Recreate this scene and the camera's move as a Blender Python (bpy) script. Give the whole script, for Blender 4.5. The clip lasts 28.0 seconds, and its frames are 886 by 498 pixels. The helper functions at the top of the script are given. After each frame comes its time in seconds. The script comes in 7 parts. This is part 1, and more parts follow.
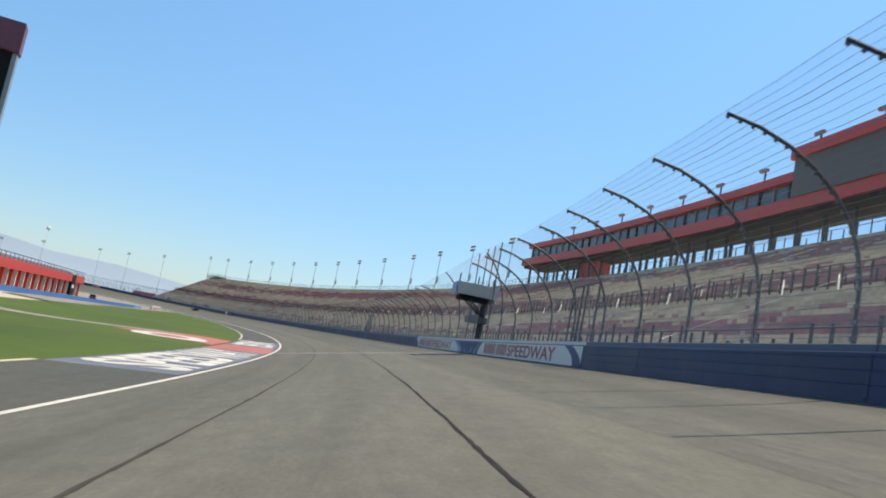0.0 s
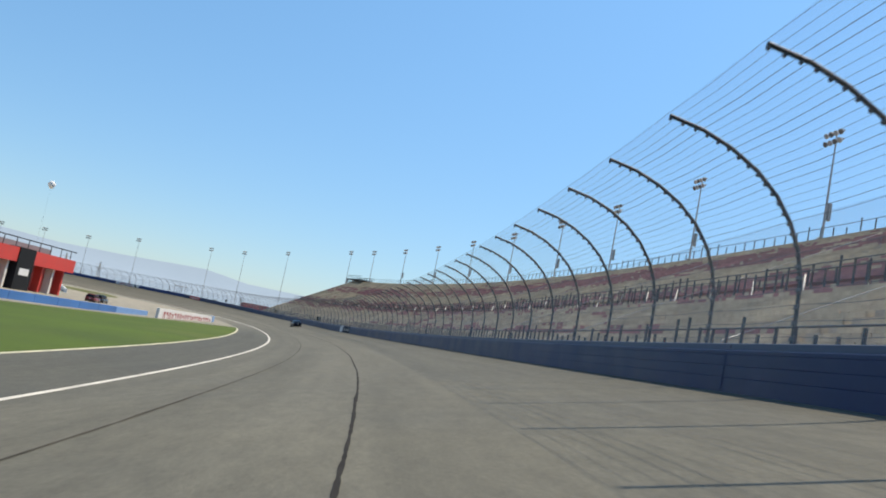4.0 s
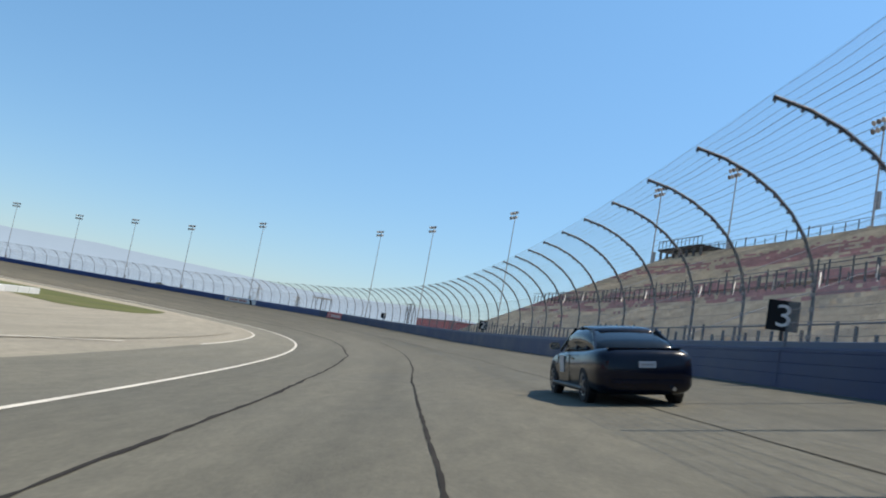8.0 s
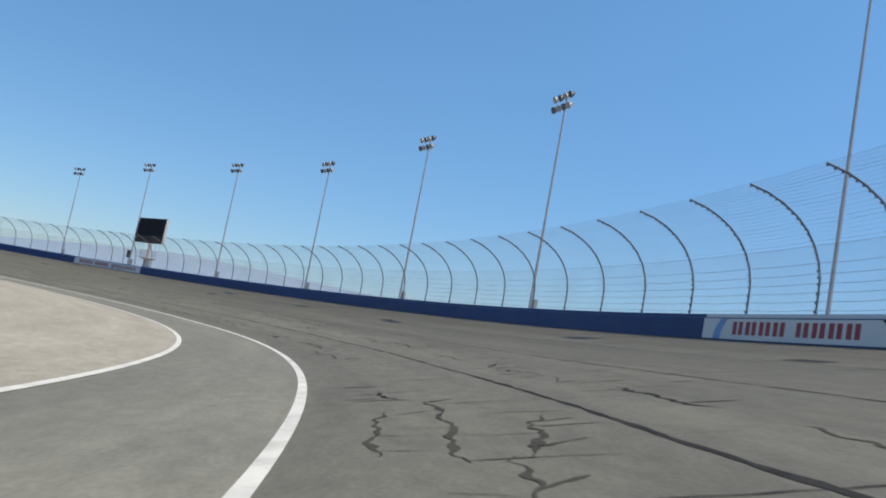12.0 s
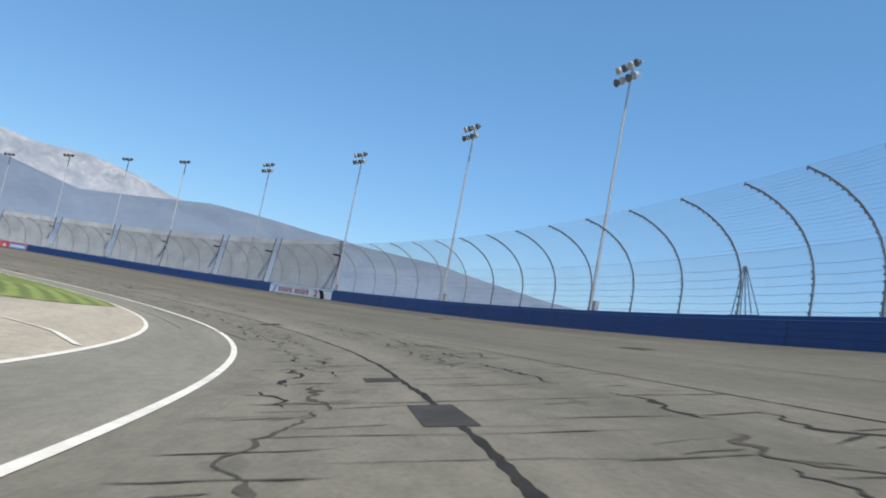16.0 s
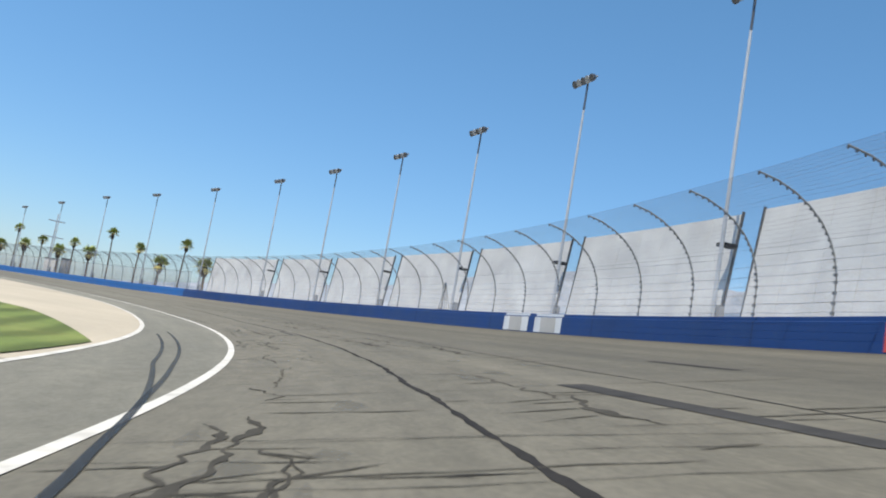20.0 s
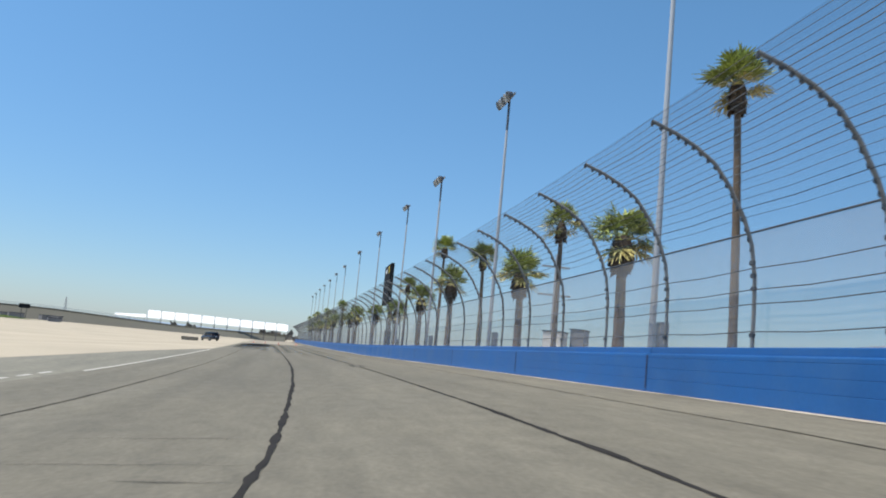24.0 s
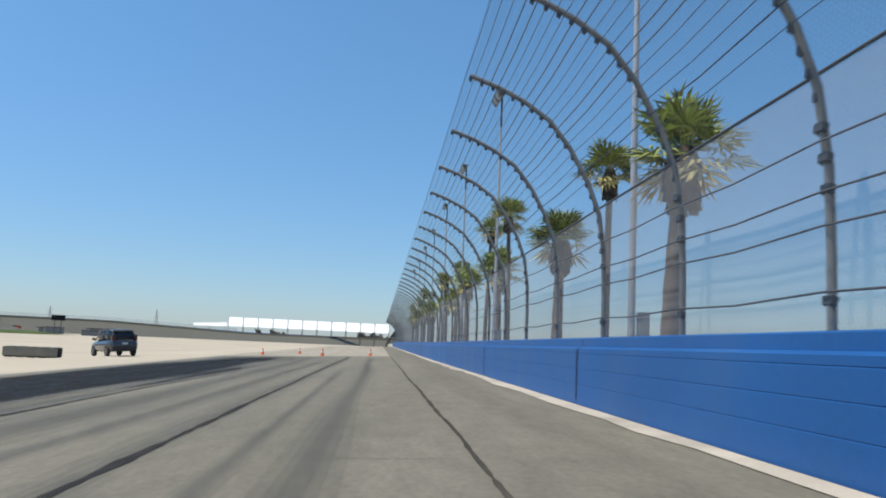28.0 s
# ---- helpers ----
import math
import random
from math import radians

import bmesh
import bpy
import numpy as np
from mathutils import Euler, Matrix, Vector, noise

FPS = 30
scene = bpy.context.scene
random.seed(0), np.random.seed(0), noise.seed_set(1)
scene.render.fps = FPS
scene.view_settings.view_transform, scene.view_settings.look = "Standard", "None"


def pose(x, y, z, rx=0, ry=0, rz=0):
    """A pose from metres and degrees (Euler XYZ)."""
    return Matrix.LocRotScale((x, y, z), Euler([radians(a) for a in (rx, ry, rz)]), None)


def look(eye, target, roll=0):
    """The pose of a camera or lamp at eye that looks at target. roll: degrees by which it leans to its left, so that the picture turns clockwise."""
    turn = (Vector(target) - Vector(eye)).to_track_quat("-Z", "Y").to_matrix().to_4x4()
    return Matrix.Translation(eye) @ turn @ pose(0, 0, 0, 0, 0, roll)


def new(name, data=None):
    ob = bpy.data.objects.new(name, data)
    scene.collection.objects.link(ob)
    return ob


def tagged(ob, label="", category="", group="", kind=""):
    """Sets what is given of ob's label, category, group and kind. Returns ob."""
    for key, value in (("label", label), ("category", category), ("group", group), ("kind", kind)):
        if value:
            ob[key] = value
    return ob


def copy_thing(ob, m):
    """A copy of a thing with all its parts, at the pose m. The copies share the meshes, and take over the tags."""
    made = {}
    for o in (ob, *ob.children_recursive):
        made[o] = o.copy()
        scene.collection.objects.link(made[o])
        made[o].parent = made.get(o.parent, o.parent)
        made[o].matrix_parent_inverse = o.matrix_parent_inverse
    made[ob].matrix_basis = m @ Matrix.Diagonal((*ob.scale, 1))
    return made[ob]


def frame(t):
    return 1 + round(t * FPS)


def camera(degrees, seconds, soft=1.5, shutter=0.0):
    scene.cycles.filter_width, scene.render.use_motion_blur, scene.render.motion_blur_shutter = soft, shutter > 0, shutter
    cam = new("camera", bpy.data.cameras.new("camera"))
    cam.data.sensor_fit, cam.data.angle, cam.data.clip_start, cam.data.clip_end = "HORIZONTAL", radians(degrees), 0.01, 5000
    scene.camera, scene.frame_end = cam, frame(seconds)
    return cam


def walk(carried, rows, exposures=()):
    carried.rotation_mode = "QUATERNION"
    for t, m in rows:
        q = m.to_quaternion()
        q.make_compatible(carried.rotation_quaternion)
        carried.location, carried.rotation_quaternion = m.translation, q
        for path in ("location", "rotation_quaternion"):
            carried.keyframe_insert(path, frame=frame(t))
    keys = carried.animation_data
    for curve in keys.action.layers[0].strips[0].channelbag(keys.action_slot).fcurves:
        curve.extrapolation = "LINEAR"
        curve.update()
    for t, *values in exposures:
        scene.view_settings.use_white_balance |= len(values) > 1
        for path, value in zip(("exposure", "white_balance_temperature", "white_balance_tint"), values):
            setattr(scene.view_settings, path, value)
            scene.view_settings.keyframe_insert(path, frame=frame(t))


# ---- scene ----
# ---- camera and its way ----
# The plan is drawn along the outer wall: s runs with the traffic, o points from the wall to the infield,
# both in units of U metres; heights h are counted from the foot of the wall.
U = 0.775
cam = camera(55.26, 28.0, soft=1.9, shutter=0.06)
WAY = [  # seconds, x, y, z, heading, tilt, lean to the left
    (0.0, 83.00, 8.96, 2.392, -2.47, 7.25, 11.31), (0.5, 101.76, 9.29, 2.440, -1.02, 7.25, 11.47),
    (1.0, 120.49, 9.94, 2.482, 0.60, 7.04, 11.64), (1.5, 139.18, 10.99, 2.520, 2.28, 7.09, 11.72),
    (2.0, 157.86, 12.54, 2.551, 3.73, 7.19, 11.78), (2.5, 176.52, 14.71, 2.574, 5.37, 7.20, 11.65),
    (3.0, 195.17, 17.47, 2.596, 6.99, 7.13, 11.68), (3.5, 213.78, 20.73, 2.624, 8.46, 6.96, 11.67),
    (4.0, 232.33, 24.50, 2.650, 10.12, 6.86, 11.59), (4.5, 250.80, 28.81, 2.654, 11.77, 6.79, 11.45),
    (5.0, 269.15, 33.65, 2.650, 13.35, 6.75, 11.27), (5.5, 287.37, 39.04, 2.634, 14.92, 6.73, 11.06),
    (6.0, 305.45, 44.97, 2.602, 16.74, 6.72, 10.83), (6.5, 323.33, 51.45, 2.550, 18.54, 6.63, 10.77),
    (7.0, 341.05, 58.52, 2.478, 20.66, 6.47, 10.59), (7.5, 358.60, 66.27, 2.386, 22.76, 6.54, 10.45),
    (8.0, 375.97, 74.75, 2.257, 25.71, 6.45, 10.45), (8.5, 393.08, 84.05, 2.125, 28.32, 6.29, 10.31),
    (9.0, 409.84, 94.23, 1.944, 31.15, 6.28, 10.24), (9.5, 426.08, 105.29, 1.746, 33.21, 6.23, 9.38),
    (10.0, 441.59, 117.07, 1.554, 36.41, 6.20, 8.94), (10.5, 456.23, 129.54, 1.394, 40.31, 6.07, 9.43),
    (11.0, 469.74, 142.70, 1.255, 44.71, 6.15, 10.00), (11.5, 481.89, 156.51, 1.157, 50.25, 6.44, 10.53),
    (12.0, 492.45, 170.99, 1.100, 55.88, 6.59, 10.89), (12.5, 501.23, 186.22, 1.076, 62.23, 6.62, 11.10),
    (13.0, 508.03, 202.20, 1.073, 69.41, 6.57, 11.17), (13.5, 512.70, 218.87, 1.078, 77.05, 6.47, 11.14),
    (14.0, 515.12, 236.04, 1.082, 84.60, 6.35, 11.03), (14.5, 515.19, 253.45, 1.079, 91.72, 6.29, 10.93),
    (15.0, 512.99, 270.77, 1.064, 99.59, 6.12, 10.79), (15.5, 508.60, 287.68, 1.036, 105.93, 6.10, 11.07),
    (16.0, 502.22, 304.06, 1.007, 112.11, 6.39, 11.18), (16.5, 493.93, 319.78, 0.983, 119.07, 6.38, 11.41),
    (17.0, 483.84, 334.52, 0.963, 125.98, 6.46, 11.24), (17.5, 472.08, 347.96, 0.943, 133.05, 6.43, 11.35),
    (18.0, 458.85, 359.82, 0.916, 139.97, 6.30, 11.16), (18.5, 444.51, 369.88, 0.900, 146.82, 6.33, 10.96),
    (19.0, 429.16, 378.05, 0.888, 154.09, 6.48, 10.51), (19.5, 413.10, 384.25, 0.903, 160.55, 6.50, 10.34),
    (20.0, 396.46, 388.47, 0.942, 166.99, 6.54, 9.92), (20.5, 379.38, 390.74, 1.017, 173.44, 6.65, 9.68),
    (21.0, 362.29, 391.15, 1.121, 180.19, 6.48, 9.26), (21.5, 345.52, 389.92, 1.259, 185.60, 6.54, 8.79),
    (22.0, 329.12, 387.32, 1.406, 189.93, 6.68, 8.20), (22.5, 313.16, 383.59, 1.530, 193.56, 6.85, 7.52),
    (23.0, 297.64, 378.92, 1.629, 196.61, 6.97, 6.81), (23.5, 282.58, 373.49, 1.697, 199.17, 7.01, 6.12),
    (24.0, 268.02, 367.46, 1.708, 201.22, 7.00, 5.46), (24.5, 253.91, 361.16, 1.740, 202.83, 6.72, 4.98),
    (25.0, 240.41, 354.60, 1.764, 204.66, 6.48, 4.58), (25.5, 227.58, 347.73, 1.750, 205.87, 6.42, 4.06),
    (26.0, 215.20, 340.76, 1.712, 206.46, 6.34, 3.49), (26.5, 203.15, 333.75, 1.663, 207.12, 6.25, 3.28),
    (27.0, 191.48, 326.66, 1.612, 207.72, 6.22, 3.10), (27.5, 180.09, 319.61, 1.566, 207.77, 6.30, 2.84),
    (28.0, 168.86, 312.46, 1.540, 208.15, 6.45, 2.53)]


def eye_row(t, x, y, z, heading, tilt, lean):
    a, e = radians(heading), radians(tilt)
    aim = Vector((math.cos(a) * math.cos(e), math.sin(a) * math.cos(e), math.sin(e)))
    eye = Vector((x, y, z))
    return t, look(eye, eye + aim, lean)


walk(cam, [eye_row(*r) for r in WAY], exposures=[(0.0, 0.27, 7300, 10), (6.0, 0.27, 7300, 10), (8.0, 0.22, 7150, 10), (11.0, 0.02, 6650, 10), (14.0, 0.2, 6600, 10), (16.0, 0.26, 6600, 10), (20.0, 0.26, 6650, 10), (21.5, 0.14, 6600, 10), (24.0, 0.1, 6650, 10), (28.0, 0.0, 6550, 10)])

# ---- sky and sun ----
SUN_AZ, SUN_EL = -48.0, 62.0
world = bpy.data.worlds.new("sky")
scene.world = world
world.use_nodes = True
wn = world.node_tree
sky = wn.nodes.new("ShaderNodeTexSky")
sky.sky_type, sky.sun_disc = "NISHITA", False
sky.sun_elevation, sky.sun_rotation = radians(SUN_EL), radians(90 - SUN_AZ)
sky.air_density, sky.dust_density, sky.ozone_density, sky.altitude = 1.0, 0.3, 5.0, 300
wn.nodes["Background"].inputs[1].default_value = 0.15
tone = wn.nodes.new("ShaderNodeHueSaturation")
tone.inputs["Saturation"].default_value = 1.12
haze = wn.nodes.new("ShaderNodeMix")
haze.data_type = "RGBA"
haze.inputs["Factor"].default_value = 0.36
haze.inputs[7].default_value = (0.99, 2.75, 5.0, 1)  # the even blue of a dry, slightly hazy day
wn.links.new(sky.outputs[0], tone.inputs["Color"])
wn.links.new(tone.outputs[0], haze.inputs[6])
# haze round the sun: brighter with height on the sunny side, deeper blue away from it, duller at the horizon
where, flat, split = wn.nodes.new("ShaderNodeTexCoord"), wn.nodes.new("ShaderNodeVectorMath"), wn.nodes.new("ShaderNodeSeparateXYZ")
flat.operation = "DOT_PRODUCT"
flat.inputs[1].default_value = (math.cos(radians(SUN_AZ)), math.sin(radians(SUN_AZ)), 0)
wn.links.new(where.outputs["Generated"], flat.inputs[0]), wn.links.new(where.outputs["Generated"], split.inputs[0])


def sky_math(op, a, b):
    node = wn.nodes.new("ShaderNodeMath")
    node.operation = op
    for i, v in enumerate((a, b)):
        if isinstance(v, (int, float)):
            node.inputs[i].default_value = v
        else:
            wn.links.new(v, node.inputs[i])
    return node.outputs[0]


height = sky_math("MAXIMUM", split.outputs[2], 0.0)
low = sky_math("POWER", math.e, sky_math("MULTIPLY", height, -10.0))
sunny = sky_math("MULTIPLY", sky_math("MULTIPLY", height, flat.outputs["Value"]), 0.85)
stops = sky_math("ADD", sky_math("ADD", sunny, sky_math("MULTIPLY", height, 0.1)), sky_math("MULTIPLY", low, -0.36))
glow = wn.nodes.new("ShaderNodeVectorMath")
glow.operation = "SCALE"
wn.links.new(haze.outputs[2], glow.inputs[0]), wn.links.new(sky_math("POWER", 2.0, stops), glow.inputs["Scale"])
wn.links.new(glow.outputs[0], wn.nodes["Background"].inputs[0])
lamp = bpy.data.lights.new("sun", "SUN")
lamp.energy, lamp.angle, lamp.color = 5.0, radians(0.53), (1.0, 0.93, 0.82)
sun = new("sun", lamp)
sun.matrix_world = look((0, 0, 200), (-200 * math.cos(radians(SUN_AZ)) * math.cos(radians(SUN_EL)), -200 * math.sin(radians(SUN_AZ)) * math.cos(radians(SUN_EL)), 200 - 200 * math.sin(radians(SUN_EL))))


# ---- materials ----
def mat(name, color, rough=0.7, metal=0.0, vary=0.12, scale=3.0, fine=40.0, bump=0.0, spec=0.5, alpha=1.0, island=0.0, coat=0.0, stain=None, stain_scale=0.4, pieces=0.0):
    """A painted or mineral surface: base colour with patches at two scales, uneven gloss and fine relief."""
    m = bpy.data.materials.new(name)
    m.use_nodes = True
    n, l = m.node_tree.nodes, m.node_tree.links
    b = n["Principled BSDF"]
    b.inputs["Roughness"].default_value, b.inputs["Metallic"].default_value = rough, metal
    b.inputs["Specular IOR Level"].default_value = spec
    b.inputs["Coat Weight"].default_value = coat
    co = n.new("ShaderNodeTexCoord")
    big, small = n.new("ShaderNodeTexNoise"), n.new("ShaderNodeTexNoise")
    big.inputs["Scale"].default_value, small.inputs["Scale"].default_value = scale, fine
    big.inputs["Detail"].default_value, small.inputs["Detail"].default_value = 5, 3
    for x in (big, small):
        l.new(co.outputs["Object"], x.inputs["Vector"])
    mix = n.new("ShaderNodeMath")
    mix.operation = "MULTIPLY_ADD"
    l.new(small.outputs[0], mix.inputs[0])
    mix.inputs[1].default_value = 0.5
    l.new(big.outputs[0], mix.inputs[2])
    rng = n.new("ShaderNodeMapRange")
    rng.inputs[1].default_value, rng.inputs[2].default_value = 0.45, 1.05
    rng.inputs[3].default_value, rng.inputs[4].default_value = 1 - vary, 1 + vary
    l.new(mix.outputs[0], rng.inputs[0])
    out = rng.outputs[0]
    if island:
        inf = n.new("ShaderNodeObjectInfo")
        r2 = n.new("ShaderNodeMapRange")
        r2.inputs[3].default_value, r2.inputs[4].default_value = 1 - island, 1 + island
        l.new(inf.outputs["Random"], r2.inputs[0])
        mm = n.new("ShaderNodeMath")
        mm.operation = "MULTIPLY"
        l.new(out, mm.inputs[0]), l.new(r2.outputs[0], mm.inputs[1])
        out = mm.outputs[0]
    if pieces:
        geo, r4, m4 = n.new("ShaderNodeNewGeometry"), n.new("ShaderNodeMapRange"), n.new("ShaderNodeMath")
        r4.inputs[3].default_value, r4.inputs[4].default_value = 1 - pieces, 1 + pieces
        m4.operation = "MULTIPLY"
        l.new(geo.outputs["Random Per Island"], r4.inputs[0]), l.new(out, m4.inputs[0]), l.new(r4.outputs[0], m4.inputs[1])
        out = m4.outputs[0]
    vm = n.new("ShaderNodeVectorMath")
    vm.operation = "SCALE"
    vm.inputs[0].default_value = color[:3]
    l.new(out, vm.inputs["Scale"])
    col = vm.outputs[0]
    if stain:
        st = n.new("ShaderNodeTexNoise")
        st.inputs["Scale"].default_value, st.inputs["Detail"].default_value, st.inputs["Roughness"].default_value = stain_scale, 6, 0.65
        l.new(co.outputs["Object"], st.inputs["Vector"])
        sr = n.new("ShaderNodeMapRange")
        sr.inputs[1].default_value, sr.inputs[2].default_value, sr.inputs[4].default_value = 0.5, 0.72, 0.75
        l.new(st.outputs[0], sr.inputs[0])
        mx = n.new("ShaderNodeMix")
        mx.data_type = "RGBA"
        l.new(sr.outputs[0], mx.inputs["Factor"]), l.new(col, mx.inputs[6])
        mx.inputs[7].default_value = (*stain, 1)
        col = mx.outputs[2]
    l.new(col, b.inputs["Base Color"])
    rr = n.new("ShaderNodeMapRange")
    rr.inputs[3].default_value, rr.inputs[4].default_value = max(rough - 0.12, 0.03), min(rough + 0.12, 1)
    l.new(big.outputs[0], rr.inputs[0]), l.new(rr.outputs[0], b.inputs["Roughness"])
    if bump:
        bp = n.new("ShaderNodeBump")
        bp.inputs["Strength"].default_value, bp.inputs["Distance"].default_value = bump, 0.02
        l.new(small.outputs[0], bp.inputs["Height"]), l.new(bp.outputs[0], b.inputs["Normal"])
    if alpha < 1:
        b.inputs["Alpha"].default_value = alpha
    return m


def asphalt_material(name, color, streak=0.12, front=0.74, upper=1.0, aged=(480, 800), late=1.0):
    """Worn race asphalt: lanes rubbered in along the way of travel (by the mesh's own u, v), patches and grit."""
    m = mat(name, color, 0.85, vary=0.1, scale=0.25, fine=30, bump=0.25, spec=0.3)
    n, l = m.node_tree.nodes, m.node_tree.links
    b = n["Principled BSDF"]
    src = b.inputs["Base Color"].links[0].from_socket
    uv = n.new("ShaderNodeUVMap")
    uv.uv_map = "along"
    mp = n.new("ShaderNodeMapping")
    mp.inputs["Scale"].default_value = (0.012, 0.55, 1)
    no = n.new("ShaderNodeTexNoise")
    no.inputs["Scale"].default_value, no.inputs["Detail"].default_value = 1.0, 4
    l.new(uv.outputs[0], mp.inputs[0]), l.new(mp.outputs[0], no.inputs["Vector"])
    r = n.new("ShaderNodeMapRange")
    r.inputs[1].default_value, r.inputs[2].default_value = 0.3, 0.7
    r.inputs[3].default_value, r.inputs[4].default_value = 1 - streak, 1 + streak
    l.new(no.outputs[0], r.inputs[0])
    out = r.outputs[0]
    for size, strength, detail in (((0.10, 0.9, 1), 0.13, 5), ((1.3, 3.5, 1), 0.16, 4), ((9.0, 16.0, 1), 0.15, 2)):
        mp2, no2, r3, mul = n.new("ShaderNodeMapping"), n.new("ShaderNodeTexNoise"), n.new("ShaderNodeMapRange"), n.new("ShaderNodeMath")
        mp2.inputs["Scale"].default_value = size
        no2.inputs["Scale"].default_value, no2.inputs["Detail"].default_value = 1.0, detail
        r3.inputs[1].default_value, r3.inputs[2].default_value = 0.25, 0.75
        r3.inputs[3].default_value, r3.inputs[4].default_value = 1 - strength, 1 + strength
        mul.operation = "MULTIPLY"
        l.new(uv.outputs[0], mp2.inputs[0]), l.new(mp2.outputs[0], no2.inputs["Vector"]), l.new(no2.outputs[0], r3.inputs[0])
        l.new(out, mul.inputs[0]), l.new(r3.outputs[0], mul.inputs[1])
        out = mul.outputs[0]
    # the newer, darker paving of the front straight gives way to older, paler paving in the turn
    sep, age, mul = n.new("ShaderNodeSeparateXYZ"), n.new("ShaderNodeMapRange"), n.new("ShaderNodeMath")
    age.inputs[1].default_value, age.inputs[2].default_value, age.inputs[3].default_value, age.inputs[4].default_value = aged[0] * U, aged[1] * U, front, 1.0
    mul.operation = "MULTIPLY"
    l.new(uv.outputs[0], sep.inputs[0]), l.new(sep.outputs[0], age.inputs[0]), l.new(out, mul.inputs[0]), l.new(age.outputs[0], mul.inputs[1])
    out = mul.outputs[0]
    if late != 1:  # dustier and paler again on the back straight
        dusty, mul = n.new("ShaderNodeMapRange"), n.new("ShaderNodeMath")
        dusty.inputs[1].default_value, dusty.inputs[2].default_value, dusty.inputs[3].default_value, dusty.inputs[4].default_value = 1130 * U, 1250 * U, 1.0, late
        mul.operation = "MULTIPLY"
        l.new(sep.outputs[0], dusty.inputs[0]), l.new(out, mul.inputs[0]), l.new(dusty.outputs[0], mul.inputs[1])
        out = mul.outputs[0]
    if upper < 1:  # the lanes beside the wall in the turn are darker
        lane, turn, dip, keep, mul = (n.new(k) for k in ("ShaderNodeMapRange", "ShaderNodeMapRange", "ShaderNodeMath", "ShaderNodeMath", "ShaderNodeMath"))
        lane.inputs[1].default_value, lane.inputs[2].default_value, lane.inputs[3].default_value, lane.inputs[4].default_value = 10 * U, 17 * U, 1 - upper, 0.0
        turn.inputs[1].default_value, turn.inputs[2].default_value = 580 * U, 760 * U
        dip.operation, keep.operation, mul.operation = "MULTIPLY", "SUBTRACT", "MULTIPLY"
        keep.inputs[0].default_value = 1.0
        l.new(sep.outputs[1], lane.inputs[0]), l.new(sep.outputs[0], turn.inputs[0])
        fade, both = n.new("ShaderNodeMapRange"), n.new("ShaderNodeMath")
        fade.inputs[1].default_value, fade.inputs[2].default_value, fade.inputs[3].default_value, fade.inputs[4].default_value = 1190 * U, 1290 * U, 1.0, 0.0
        both.operation = "MULTIPLY"
        l.new(sep.outputs[0], fade.inputs[0]), l.new(turn.outputs[0], both.inputs[0]), l.new(fade.outputs[0], both.inputs[1])
        l.new(lane.outputs[0], dip.inputs[0]), l.new(both.outputs[0], dip.inputs[1]), l.new(dip.outputs[0], keep.inputs[1])
        l.new(out, mul.inputs[0]), l.new(keep.outputs[0], mul.inputs[1])
        out = mul.outputs[0]
    s = n.new("ShaderNodeVectorMath")
    s.operation = "SCALE"
    l.new(src, s.inputs[0]), l.new(out, s.inputs["Scale"]), l.new(s.outputs[0], b.inputs["Base Color"])
    if front < 1:  # and the newer paving is a cooler grey
        share, tint, cool = n.new("ShaderNodeMapRange"), n.new("ShaderNodeMixRGB"), n.new("ShaderNodeVectorMath")
        share.inputs[1].default_value, share.inputs[2].default_value = aged[0] * U, aged[1] * U
        tint.inputs[1].default_value, tint.inputs[2].default_value = (0.955, 1.0, 1.04, 1), (1, 1, 1, 1)
        cool.operation = "MULTIPLY"
        l.new(sep.outputs[0], share.inputs[0]), l.new(share.outputs[0], tint.inputs[0])
        l.new(s.outputs[0], cool.inputs[0]), l.new(tint.outputs[0], cool.inputs[1]), l.new(cool.outputs[0], b.inputs["Base Color"])
    return m


